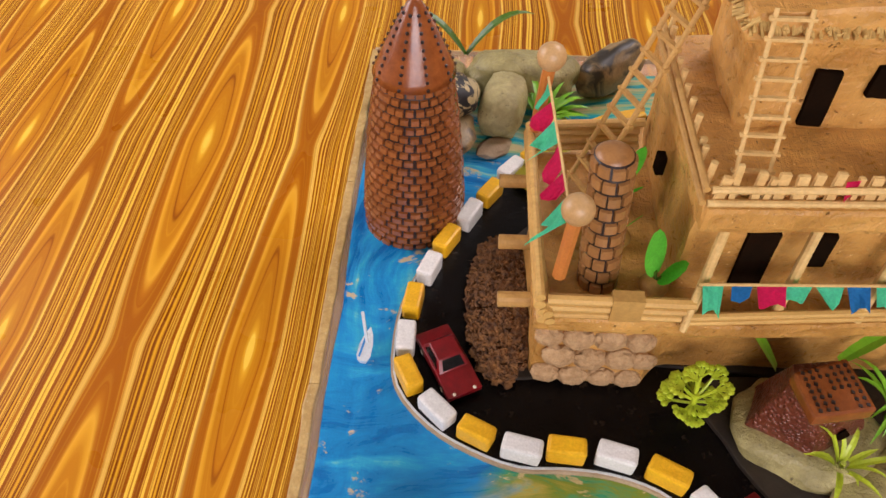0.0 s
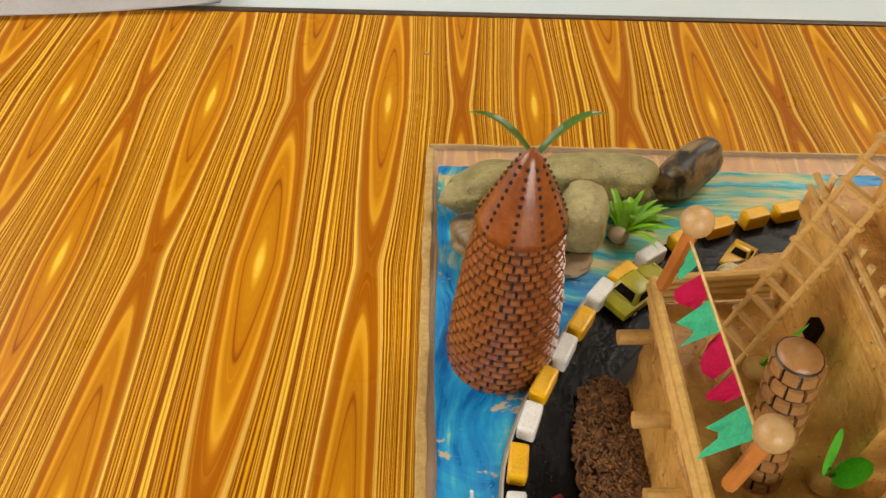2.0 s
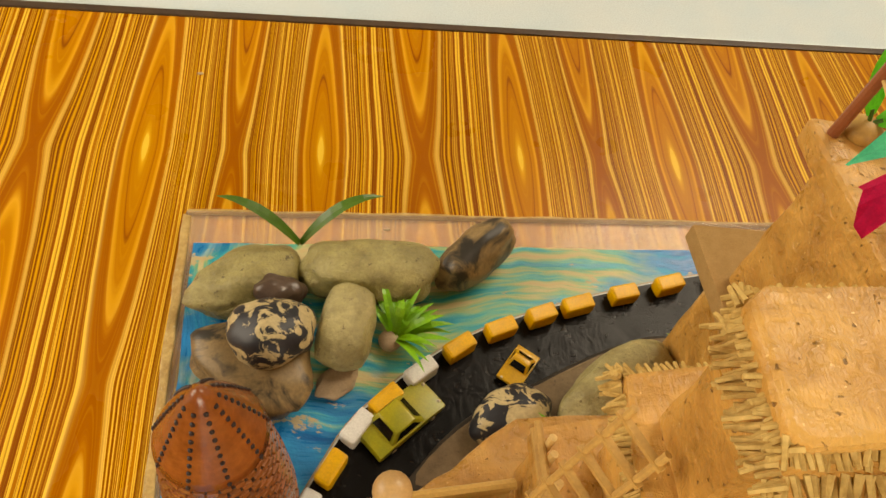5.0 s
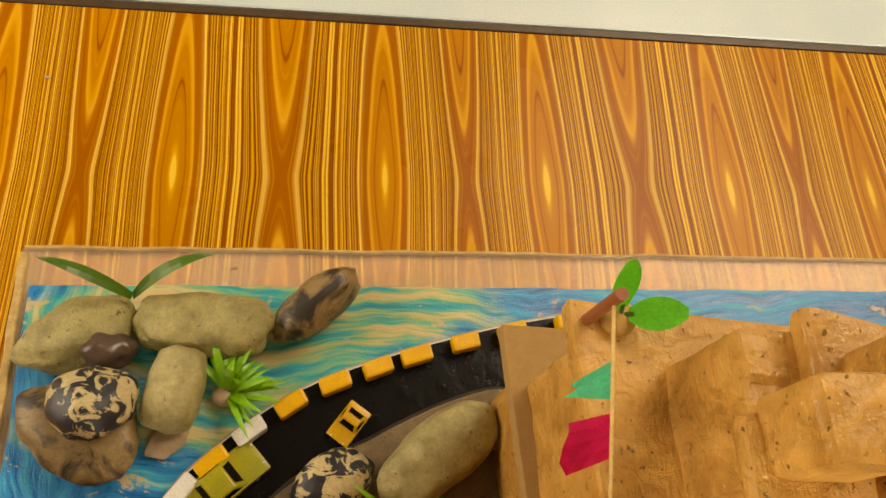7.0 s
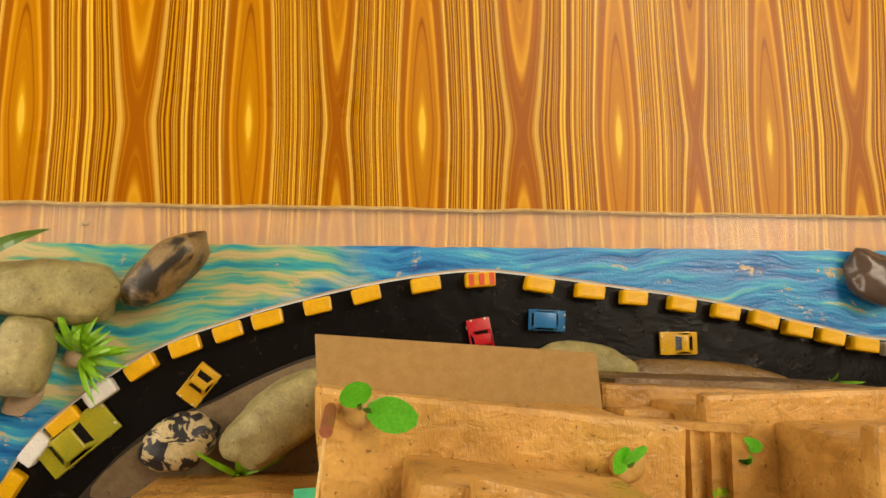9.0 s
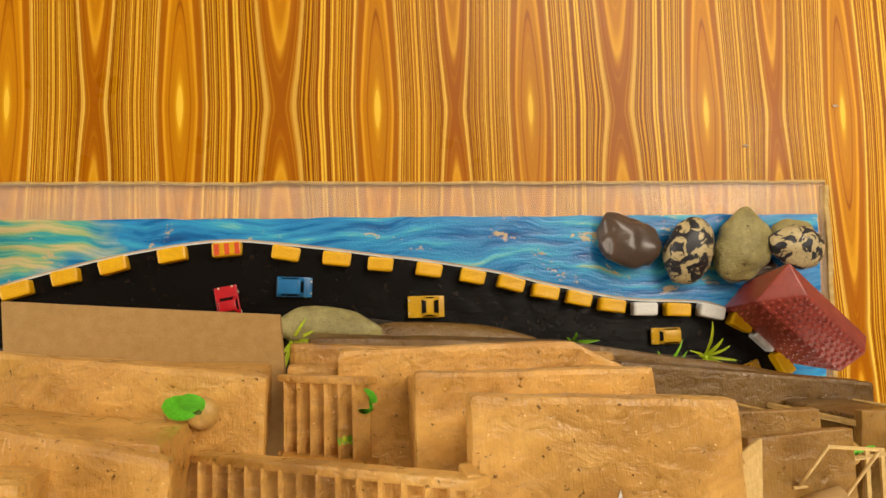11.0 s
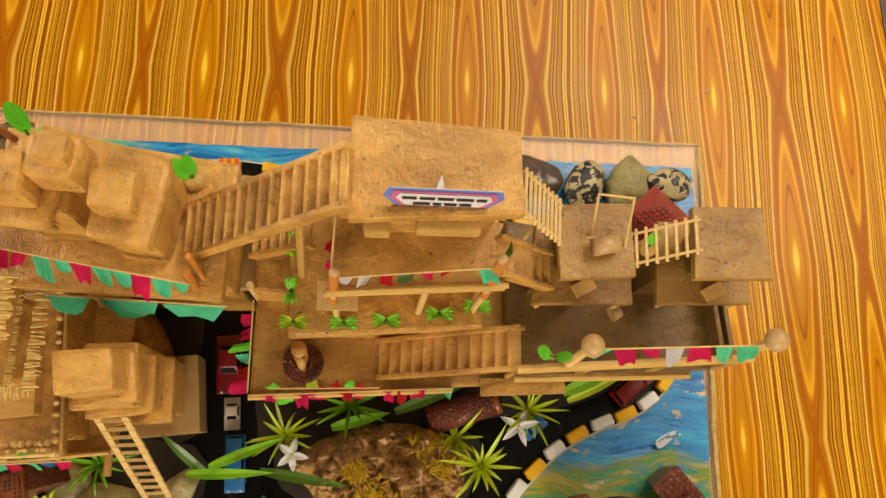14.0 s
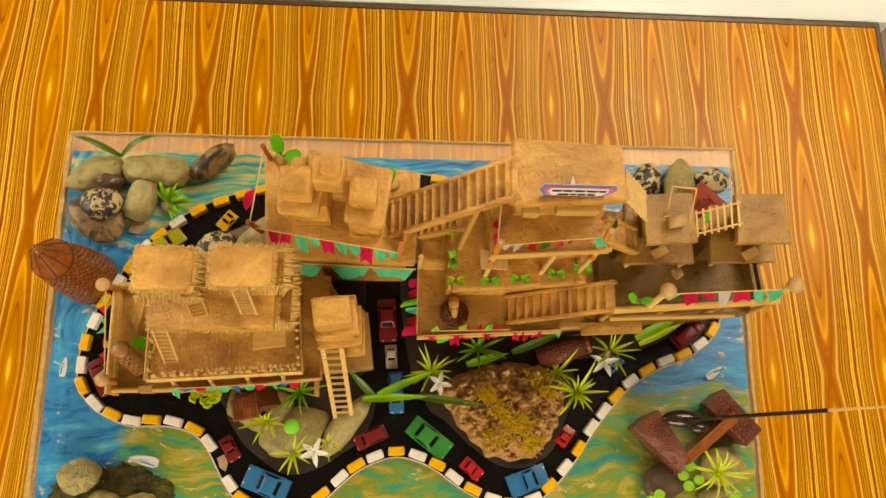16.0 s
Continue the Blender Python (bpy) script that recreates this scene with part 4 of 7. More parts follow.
for nm, x0, x1, y0, y1, zt in (("west", 0.164, 0.208, -0.227, -0.194, 0.246), ("east", 0.2215, 0.2675, -0.2245, -0.194, 0.250)):
    part("hut", prism(rect(x0 + 0.004, x1 - 0.004, y0 + 0.004, y1 - 0.003), 0.184, zt - 0.008, 0.003, 0.001, 4), CLAY, fort)
    part("hut_roof", prism([(x0, y0 + 0.003), (x0 + 0.004, y0), (x1 - 0.003, y0 + 0.001), (x1, y0 + 0.005), (x1, y1 - 0.004), (x1 - 0.004, y1), (x0 + 0.005, y1), (x0, y1 - 0.004)], zt - 0.008, zt, 0.002, 0.0009, 5), CLAY, fort, "flat clay hut roof")


def fringe(name, corners, z, parent, n, drop=0.004, out=0.004, gap=()):
    """Straw ends sticking out from under a roof's rim."""
    rnd = random.Random(n)
    bm = bmesh.new()
    pts = [Vector((x, y, z)) for x, y in corners]
    total = sum((b - a).length for a, b in zip(pts, pts[1:] + pts[:1]))
    for a, b in zip(pts, pts[1:] + pts[:1]):
        m = max(2, int(n * (b - a).length / total))
        d = (b - a).normalized()
        o = Vector((d.y, -d.x, 0))
        for i in range(m):
            p = a.lerp(b, (i + rnd.uniform(0.1, 0.9)) / m)
            rod(p - o * 0.003 + Vector((0, 0, rnd.uniform(-0.001, 0.002))), p + o * out * rnd.uniform(0.3, 1.1) + d * rnd.uniform(-0.0015, 0.0015) - Vector((0, 0, drop * rnd.uniform(0.2, 1.0))), 0.0008, 0.0006, 5, bm)
    return tagged(part(name, bm, THATCH, parent, "ragged fringe of straw ends"), kind="stuff")


fringe("straw_fringe", rect(0.164, 0.208, -0.227, -0.194), 0.2425, fort, 260, 0.003, 0.0026)
fringe("straw_fringe", rect(0.2215, 0.2675, -0.2245, -0.194), 0.2465, fort, 260, 0.003, 0.0026)
fringe("straw_fringe", rect(0.165, 0.212, -0.231, -0.195), 0.232, fort, 200, 0.003, 0.0036)
fringe("straw_fringe", rect(0.222, 0.276, -0.222, -0.188), 0.225, fort, 220, 0.003, 0.0045)
fringe("straw_fringe", rect(0.159, 0.263, -0.247, -0.182), 0.181, fort, 380, 0.0035, 0.0028)
fringe("straw_fringe", rect(0.24, 0.278, -0.244, -0.178), 0.186, fort, 160, 0.003, 0.0045)


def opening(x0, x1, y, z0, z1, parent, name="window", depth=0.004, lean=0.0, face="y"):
    """A dark flush block on a wall: its colour gives an opening's shade."""
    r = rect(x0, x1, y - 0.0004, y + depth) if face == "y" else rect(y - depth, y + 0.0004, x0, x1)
    w = part(name, prism(r, z0, z1, 0.0008, 0.0006, 2), HOLE_SHADE, parent, "opening in the clay wall, its shade put into the colour")
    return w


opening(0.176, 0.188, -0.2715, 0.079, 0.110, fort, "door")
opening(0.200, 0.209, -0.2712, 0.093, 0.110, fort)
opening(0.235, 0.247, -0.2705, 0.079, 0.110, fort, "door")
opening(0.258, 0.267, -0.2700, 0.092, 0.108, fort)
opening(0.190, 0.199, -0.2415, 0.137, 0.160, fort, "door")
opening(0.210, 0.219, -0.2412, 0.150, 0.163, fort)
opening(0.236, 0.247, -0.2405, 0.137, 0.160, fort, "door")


def stairs(name, p, q, width, across, n, label, parent=None, side=True):
    """A straight flight from p (foot) to q (head): treads with risers between two low clay side walls."""
    p, q = Vector(p), Vector(q)
    ac = Vector(across).normalized() * width / 2
    t = thing(name, p, label, "staircase")
    for i in range(n):
        a, b = p.lerp(q, i / n), p.lerp(q, (i + 1) / n)
        bm = bmesh.new()
        bar((a + b) / 2 - ac + Vector((0, 0, b.z - (a.z + b.z) / 2 - 0.001)), (a + b) / 2 + ac + Vector((0, 0, b.z - (a.z + b.z) / 2 - 0.001)), (Vector((b.x, b.y, 0)) - Vector((a.x, a.y, 0))).length * 1.08, 0.0022, bm)
        c = Vector((a.x, a.y, 0))
        bar(Vector((a.x, a.y, (a.z + b.z) / 2)) - ac, Vector((a.x, a.y, (a.z + b.z) / 2)) + ac, 0.002, (b.z - a.z) * 1.1, bm)
        part("step", bm, CLAY, t)
    d = (q - p).normalized()
    for s in (-1, 1):
        bm = bar(p + ac * s * 1.05 - d * 0.002 + Vector((0, 0, 0.001)), q + ac * s * 1.05 + d * 0.002 + Vector((0, 0, 0.001)), 0.0035, 0.0085)
        bmesh.ops.bevel(bm, geom=list(bm.edges), offset=0.001, segments=2, profile=0.55, affect="EDGES")
        part("side_wall", bm, CLAY, t)
    part("underside", bar(p - Vector((0, 0, 0.004)), q - Vector((0, 0, 0.004)), width, 0.003), CLAY, t)
    return t


# ---- north block: cardboard base, terrace and three stacked square roofs ----
north = thing("clay_block_house", (0.31, -0.14, 0.006), "brown clay block house with stacked square roofs", "house")
part("base_slab", prism([(0.244, -0.073), (0.379, -0.083), (0.385, -0.165), (0.25, -0.165)], 0.090, 0.100, 0.0006, 0.0003, 3), CARD, north, "raw cardboard slab")
part("footing", prism([(0.256, -0.090), (0.370, -0.094), (0.372, -0.165), (0.258, -0.165)], 0.005, 0.092, 0.003, 0.0015, 4), CLAY, north)
part("wall", prism([(0.2535, -0.100), (0.375, -0.108), (0.372, -0.172), (0.256, -0.170)], 0.098, 0.180, 0.003, 0.0016, 6), CLAY, north)
part("terrace", prism([(0.2455, -0.0905), (0.381, -0.107), (0.377, -0.190), (0.252, -0.186)], 0.177, 0.189, 0.0025, 0.0008, 6), CLAY, north, "clay terrace with rounded edges")
part("block", prism([(0.276, -0.126), (0.306, -0.122), (0.306, -0.158), (0.276, -0.158)], 0.187, 0.238, 0.003, 0.001, 4), CLAY, north)
part("block", prism([(0.325, -0.135), (0.352, -0.137), (0.348, -0.170), (0.321, -0.168)], 0.187, 0.238, 0.003, 0.001, 4), CLAY, north)
part("block", prism([(0.276, -0.115), (0.352, -0.124), (0.352, -0.142), (0.276, -0.132)], 0.187, 0.239, 0.003, 0.001, 4), CLAY, north)
part("roof_slab", prism([(0.268, -0.140), (0.304, -0.140), (0.300, -0.168), (0.268, -0.165)], 0.237, 0.246, 0.0036, 0.0006, 5), CLAY, north)
part("roof_slab", prism([(0.290, -0.112), (0.357, -0.128), (0.357, -0.135), (0.351, -0.177), (0.319, -0.172), (0.323, -0.139), (0.290, -0.134)], 0.238, 0.2485, 0.0036, 0.0006, 5), CLAY, north)
part("roof_cap", prism([(0.272, -0.136), (0.296, -0.136), (0.296, -0.158), (0.272, -0.157)], 0.244, 0.273, 0.0042, 0.0006, 5), CLAY, north, "square clay cap")
part("roof_cap", prism([(0.296, -0.126), (0.322, -0.128), (0.319, -0.150), (0.294, -0.148)], 0.246, 0.272, 0.0042, 0.0006, 5), CLAY, north, "square clay cap")
part("roof_cap", prism([(0.3035, -0.130), (0.320, -0.1315), (0.3185, -0.146), (0.302, -0.144)], 0.270, 0.284, 0.0042, 0.0006, 5), CLAY, north, "square clay cap")
part("roof_cap", prism([(0.324, -0.140), (0.3465, -0.141), (0.345, -0.163), (0.323, -0.161)], 0.246, 0.265, 0.0042, 0.0006, 5), CLAY, north, "square clay cap")
for x, y in ((0.274, -0.165), (0.295, -0.165), (0.325, -0.170), (0.344, -0.172)):
    part("peg", rod((x, y + 0.004, 0.222), (x, y + 0.001, 0.240), 0.0018), STICK_D, north)

# ---- central house: three terraces, a broad roof and stairs ----
house = thing("terraced_house", (0.48, -0.17, 0.006), "brown clay terraced house with a broad flat roof", "house")
# Base and lowest terrace are coloured darker to stand for shade under the house.
part("base", prism([(0.392, -0.095), (0.545, -0.103), (0.70, -0.13), (0.70, -0.205), (0.56, -0.222), (0.386, -0.224)], 0.005, 0.086, 0.004, 0.002, 5), CLAY_DARK_SHADE, house)
part("deck", prism([(0.383, -0.098), (0.56, -0.108), (0.563, -0.226), (0.382, -0.2365)], 0.082, 0.093, 0.0025, 0.0008, 6), CLAY_MID_SHADE, house, "lowest clay terrace")
part("storey", prism([(0.409, -0.106), (0.535, -0.108), (0.532, -0.193), (0.409, -0.198)], 0.090, 0.142, 0.003, 0.0014, 5), CLAY, house)
part("terrace", prism([(0.4085, -0.100), (0.519, -0.0985), (0.545, -0.112), (0.5335, -0.196), (0.411, -0.2055)], 0.139, 0.149, 0.0025, 0.0008, 6), CLAY, house, "middle clay terrace")
part("storey", prism([(0.440, -0.112), (0.532, -0.110), (0.530, -0.172), (0.442, -0.176)], 0.147, 0.207, 0.003, 0.0014, 5), CLAY, house)
part("terrace", prism([(0.437, -0.106), (0.531, -0.1075), (0.5365, -0.1805), (0.438, -0.1875)], 0.205, 0.2155, 0.0022, 0.0007, 6), CLAY, house, "upper clay terrace")
part("wall", prism([(0.458, -0.120), (0.528, -0.118), (0.528, -0.152), (0.456, -0.155)], 0.213, 0.264, 0.003, 0.001, 4), CLAY, house)
part("roof", prism([(0.4485, -0.109), (0.535, -0.1135), (0.537, -0.1585), (0.4485, -0.164)], 0.262, 0.2725, 0.0025, 0.0006, 7), CLAY, house, "broad flat clay roof")
part("bracket", prism(rect(0.457, 0.470, -0.168, -0.154), 0.252, 0.263, 0.0015, 0.0004, 2), TAN_EDGE, house)
part("bracket", prism(rect(0.483, 0.516, -0.166, -0.152), 0.252, 0.263, 0.0015, 0.0004, 2), TAN_EDGE, house)
part("block", prism([(0.383, -0.108), (0.410, -0.110), (0.410, -0.172), (0.384, -0.172)], 0.090, 0.120, 0.003, 0.0012, 4), CLAY, house)
stairs("back_stairs", (0.384, -0.131, 0.126), (0.422, -0.131, 0.158), 0.034, (0, 1, 0), 6, "short flight of brown clay steps")
stairs("clay_stairs", (0.357, -0.152, 0.192), (0.448, -0.147, 0.284), 0.0285, (0.0, 1, 0), 14, "steep brown clay flight of stairs between two roofs")
part("stair_landing", prism(rect(0.4450, 0.4495, -0.163, -0.130), 0.268, 0.2860, 0.001, 0.0008, 3), CLAY, house)
part("prop", rod((0.418, -0.165, 0.149), (0.424, -0.160, 0.252), 0.0026), STICK_D, house)
stairs("clay_stairs", (0.470, -0.211, 0.094), (0.556, -0.209, 0.158), 0.024, (0, 1, 0), 12, "brown clay flight of stairs along the terrace")
stairs("clay_stairs", (0.5665, -0.1665, 0.188), (0.5335, -0.1655, 0.215), 0.020, (0.0, 1, 0), 5, "short brown clay steps up to the upper terrace")

# ---- eastern decks on stilts ----
east = thing("deck_house", (0.63, -0.16, 0.086), "brown clay decks on stilts joined by ladders", "house")
# Slab, rooms and huts have the decks' shade painted into their clay.
part("floor_slab", prism([(0.556, -0.112), (0.70, -0.128), (0.7035, -0.214), (0.556, -0.224)], 0.084, 0.112, 0.002, 0.0008, 6), CLAY_DARK_SHADE, east, "clay floor slab, shade of the decks in its colour")
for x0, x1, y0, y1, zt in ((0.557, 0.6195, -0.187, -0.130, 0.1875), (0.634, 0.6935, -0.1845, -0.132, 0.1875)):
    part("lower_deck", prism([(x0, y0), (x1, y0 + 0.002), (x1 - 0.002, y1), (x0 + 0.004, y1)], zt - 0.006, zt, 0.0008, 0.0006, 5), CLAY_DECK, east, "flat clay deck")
    part("room", prism(rect(x0 + 0.012, x1 - 0.012, y0 + 0.022, y1 - 0.004), 0.110, zt - 0.005, 0.002, 0.001, 3), CLAY_DARK_SHADE, east)
    for x, y in ((x0 + 0.006, y0 + 0.002), (x1 - 0.008, y0 + 0.003), (x0 + 0.004, y1 - 0.006), (x1 - 0.006, y1 - 0.006)):
        part("stilt", rod((x, y, 0.110 if y > y0 + 0.02 else zt - 0.016), (x, y, zt - 0.004), 0.0015), STICK, east)
for pts, zt in (([(0.566, -0.179), (0.6095, -0.176), (0.6085, -0.133), (0.564, -0.135)], 0.222), ([(0.645, -0.1755), (0.692, -0.1745), (0.6895, -0.131), (0.646, -0.1325)], 0.220)):
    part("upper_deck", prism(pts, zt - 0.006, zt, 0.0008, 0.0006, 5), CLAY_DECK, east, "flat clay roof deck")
    cx = sum(p[0] for p in pts) / 4
    part("hut", prism(rect(cx - 0.015, cx + 0.015, -0.166, -0.142), 0.184, zt - 0.005, 0.002, 0.001, 3), CLAY_DARK_SHADE, east)
    part("hut_door", bar((cx - 0.004, -0.1790, 0.1885), (cx + 0.008, -0.1725, 0.1885), 0.008, 0.0022), BOXWOOD, east, "small striped wooden door leaf")


# ---- fittings of the western fort ----
def stick_rail(pts, z, n, r, label, gap=0.0045, material=BAMBOO):
    """Stacked rods along a line of points."""
    t = thing("stick_railing", (*pts[0], z), label, "railing")
    for a, b in zip(pts, pts[1:]):
        for i in range(n):
            j = random.uniform(-0.0012, 0.0012)
            part("rail", rod((a[0] + j, a[1], z + gap * i), (b[0] + j, b[1], z + gap * i + random.uniform(-0.0006, 0.0006)), r * random.uniform(0.85, 1.1)), material, t)
    return t


stick_rail([(0.1015, -0.292), (0.0985, -0.190)], 0.0770, 4, 0.0022, "stacked split-cane railing on the clay deck")
stick_rail([(0.1045, -0.2925), (0.0990, -0.235)], 0.0765, 2, 0.0020, "stacked split-cane railing on the clay deck")
r1 = stick_rail([(0.103, -0.2885), (0.159, -0.2875)], 0.0770, 3, 0.0021, "stacked cane railing bound with tape")
part("tape", bar((0.128, -0.2880, 0.083), (0.140, -0.2878, 0.083), 0.0055, 0.0125), TAN_EDGE, r1, "strip of clear sticky tape")
part("end_post", rod((0.157, -0.291, 0.074), (0.160, -0.285, 0.094), 0.0016), STICK, r1)
stick_rail([(0.100, -0.191), (0.150, -0.186)], 0.0775, 4, 0.0021, "stacked split-cane railing on the clay deck")
stick_rail([(0.158, -0.2890), (0.292, -0.2755)], 0.0765, 2, 0.0017, "two long cane rods along the deck's edge", 0.0034)
for y, z in ((-0.2025, 0.0655), (-0.244, 0.068), (-0.275, 0.067)):
    solo("log_end", rod((0.0855, y, z), (0.112, y + 0.001, z), 0.0033, seg=12), STICK_D, "cut stick end poking out under the deck", "stick", (0.1, y, z))
solo("log_end", rod((0.288, -0.2915, 0.066), (0.287, -0.265, 0.066), 0.0026, seg=12), STICK_D, "cut stick end poking out under the deck", "stick", (0.288, -0.285, 0.066))
ball_post((0.1075, -0.2815, 0.092), (0.1095, -0.283, 0.129), 0.0060, "orange dowel with a wooden ball on the railing corner")
ball_post((0.1000, -0.1950, 0.092), (0.1025, -0.200, 0.134), 0.0062, "orange dowel with a wooden ball on the railing corner")
bunting((0.1085, -0.281, 0.121), (0.1020, -0.201, 0.125), [FELT_MINT, FELT_PINK, FELT_PINK, FELT_MINT, FELT_PINK, FELT_MINT], (-0.007, 0, -0.012), "string of pink and mint felt flags between two posts")

pillar = thing("brick_pillar", (0.125, -0.268, 0.074), "short tan clay pillar with stamped bricks", "pillar")
PB, PT = Vector((0.1255, -0.2685, 0.074)), Vector((0.1235, -0.2575, 0.133))


def pillar_at(u, a, out=0.0):
    c = PB.lerp(PT, u)
    r = 0.0076 + 0.0004 * u + out
    return Vector((c.x + r * math.cos(a), c.y + r * math.sin(a), c.z))


part("core", ringed(lambda u, a: pillar_at(u, a, -0.0005), 8, 24), MORTAR, pillar, "", True)
for r in range(10):
    for k in range(9):
        a0 = 2 * math.pi * (k + 0.5 * (r % 2)) / 9 + random.uniform(-0.03, 0.03)
        part("brick", brick_piece(pillar_at, (r + 0.1) / 10, (r + 0.88) / 10, a0, a0 + 2 * math.pi / 9 * 0.88, 0.0007), BRICK_TAN, pillar)
part("top", ball(PT + Vector((0, 0, -0.001)), 0.0074, 3, (1, 1, 0.55)), BRICK_TAN, pillar, "rough rounded clay top", True)


def leafy_pot(c, leaves, label, r=0.006):
    """A small clay bead holding flat plastic leaves, given as (dx, dy, dz, width)."""
    t = thing("potted_leaf", c, label, "plant", "green leaves in clay beads")
    part("pot", ball((c[0], c[1], c[2] + r * 0.5), r, 3, (1, 1, 0.7)), TAN_EDGE, t, "clay bead pot", True)
    for dx, dy, dz, w in leaves:
        bm = bmesh.new()
        base, tip = Vector(c) + Vector((0, 0, r)), Vector(c) + Vector((dx, dy, dz))
        d = tip - base
        sd = d.cross(Vector((0, 0, 1))).normalized()
        rows = []
        for i in range(7):
            u = i / 6
            ww = w / 2 * math.sin(math.pi * (0.06 + 0.90 * u)) ** 0.6
            p = base + d * (0.12 + 0.88 * u)
            rows.append((bm.verts.new(p - sd * ww), bm.verts.new(p + sd * ww)))
        for a, b in zip(rows, rows[1:]):
            bm.faces.new((a[0], a[1], b[1], b[0]))
        bmesh.ops.solidify(bm, geom=bm.faces[:], thickness=0.0007)
        part("leaf", bm, FELT_LIME, t)
        part("stalk", rod(base, base + d * 0.2, 0.0008), LEAF_D, t)
    return t


leafy_pot((0.1475, -0.2715, 0.074), [(-0.004, 0.004, 0.030, 0.014), (0.009, -0.004, 0.020, 0.013)], "bright green leaves standing in a clay bead")
leafy_pot((0.135, -0.246, 0.074), [(-0.007, -0.003, 0.046, 0.014), (0.006, -0.006, 0.022, 0.011)], "bright green leaves standing in a clay bead")
leafy_pot((0.136, -0.225, 0.074), [(0.004, -0.006, 0.040, 0.014), (0.008, -0.008, 0.020, 0.007)], "bright green leaves standing in a clay bead")
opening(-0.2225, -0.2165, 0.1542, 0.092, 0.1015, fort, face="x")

ladder("stick_ladder", (0.114, -0.228, 0.076), (0.160, -0.206, 0.198), 0.013, (-0.45, 0.9, 0.0), 15, 0.0011, "steep ladder of thin sticks up to the hut roof", STICK_D)
ladder("stick_ladder", (0.1690, -0.2695, 0.1345), (0.1710, -0.2485, 0.188), 0.0115, (1, 0, 0), 9, 0.0008, "pale matchstick ladder leaning on the hut wall")
ladder("stick_ladder", (0.2435, -0.2365, 0.197), (0.2430, -0.2255, 0.244), 0.0115, (1, 0, 0), 9, 0.0008, "pale matchstick ladder leaning on the roof")
ladder("stick_ladder", (0.206, -0.239, 0.201), (0.206, -0.228, 0.236), 0.012, (1, 0.25, 0), 7, 0.0011, "small slatted ladder between the huts", STICK_D)

# rail of short sticks round the upper deck
rail = thing("picket_railing", (0.152, -0.284, 0.134), "railing of short pale stick posts and long rods", "railing")
rr = random.Random(8)
for i in range(24):
    u = (i + rr.uniform(0.1, 0.9)) / 24
    p = Vector((0.153, -0.2825, 0.133)).lerp(Vector((0.279, -0.275, 0.133)), u)
    part("picket", bar(p, p + Vector((rr.uniform(-0.001, 0.002), 0.001, rr.uniform(0.012, 0.018))), rr.uniform(0.0018, 0.0036), 0.0016, None, (0, 1, 0)), STICK, rail)
for i in range(11):
    u = (i + rr.uniform(0.2, 0.8)) / 11
    p = Vector((0.1515, -0.281, 0.133)).lerp(Vector((0.1495, -0.184, 0.133)), u)
    part("picket", rod(p, p + Vector((0.001, 0.001, rr.uniform(0.011, 0.015))), 0.0013), STICK, rail)
for i in range(13):
    u = (i + rr.uniform(0.2, 0.8)) / 13
    p = Vector((0.2775, -0.272, 0.133)).lerp(Vector((0.268, -0.176, 0.133)), u)
    part("picket", ball(p + Vector((0, 0, 0.003)), 0.0022, 2, (1, 1, 1.4)), STICK, rail)
for z in (0.1365, 0.1425):
    part("rail", rod((0.151, -0.2845, z), (0.281, -0.2765, z), 0.0013), STICK, rail)
    part("rail", rod((0.1495, -0.2845, z), (0.1480, -0.182, z), 0.0013), STICK_D, rail)
part("rail", rod((0.2815, -0.277, 0.136), (0.271, -0.170, 0.136), 0.0012), STICK_D, rail)
for x, c in ((0.1965, FELT_PINK), (0.2455, FELT_PINK), (0.2205, FELT_LIME), (0.2655, FELT_LIME), (0.261, FELT_LIME)):
    y = -0.2835 + (x - 0.151) * 0.062
    solo("felt_scrap", flag((x - 0.0022, y, 0.1455), (x + 0.0022, y, 0.1465), (0.0005, -0.001, -0.008), 0.8, x * 90), c, "small scrap of felt tied on the railing", "felt scrap", (x, y, 0.14))
row = thing("bead_row", (0.21, -0.272, 0.134), "row of pale beads along the roof terrace", "bead row")
for i in range(30):
    u = (i + rr.uniform(0.1, 0.9)) / 30
    p = Vector((0.160, -0.2775, 0.1355)).lerp(Vector((0.275, -0.270, 0.1355)), u)
    part("bead", ball(p, rr.uniform(0.0013, 0.0024), 2), STICK, row)
chest = thing("veneer_box", (0.252, -0.247, 0.134), "small box of striped wood veneer", "box")
part("body", prism([(0.2385, -0.2575), (0.2665, -0.254), (0.265, -0.2325), (0.2375, -0.236)], 0.1335, 0.1450, 0.0006), BOXWOOD, chest)
part("lid", prism([(0.250, -0.2565), (0.2672, -0.2545), (0.2655, -0.2318), (0.250, -0.2335)], 0.1452, 0.1475, 0.0004), BOXWOOD, chest, "lid of folded striped veneer")
for x in (0.160, 0.193, 0.226, 0.258):
    solo("porch_post", rod((x, -0.2855 + (x - 0.16) * 0.06, 0.0742), (x + 0.003, -0.279 + (x - 0.16) * 0.06, 0.1225), 0.0020, seg=10), STICK, "pale stick post under the roof terrace", "post", (x, -0.284, 0.075), "porch posts")
bunting((0.1575, -0.2880, 0.0985), (0.275, -0.2810, 0.0985), [FELT_MINT, FELT_BLUE, FELT_PINK, FELT_MINT, FELT_MINT, FELT_BLUE, FELT_MINT, FELT_PINK, FELT_MINT, FELT_BLUE, FELT_PINK], (0.0006, -0.004, -0.0085), "string of mint, blue and pink felt flags")
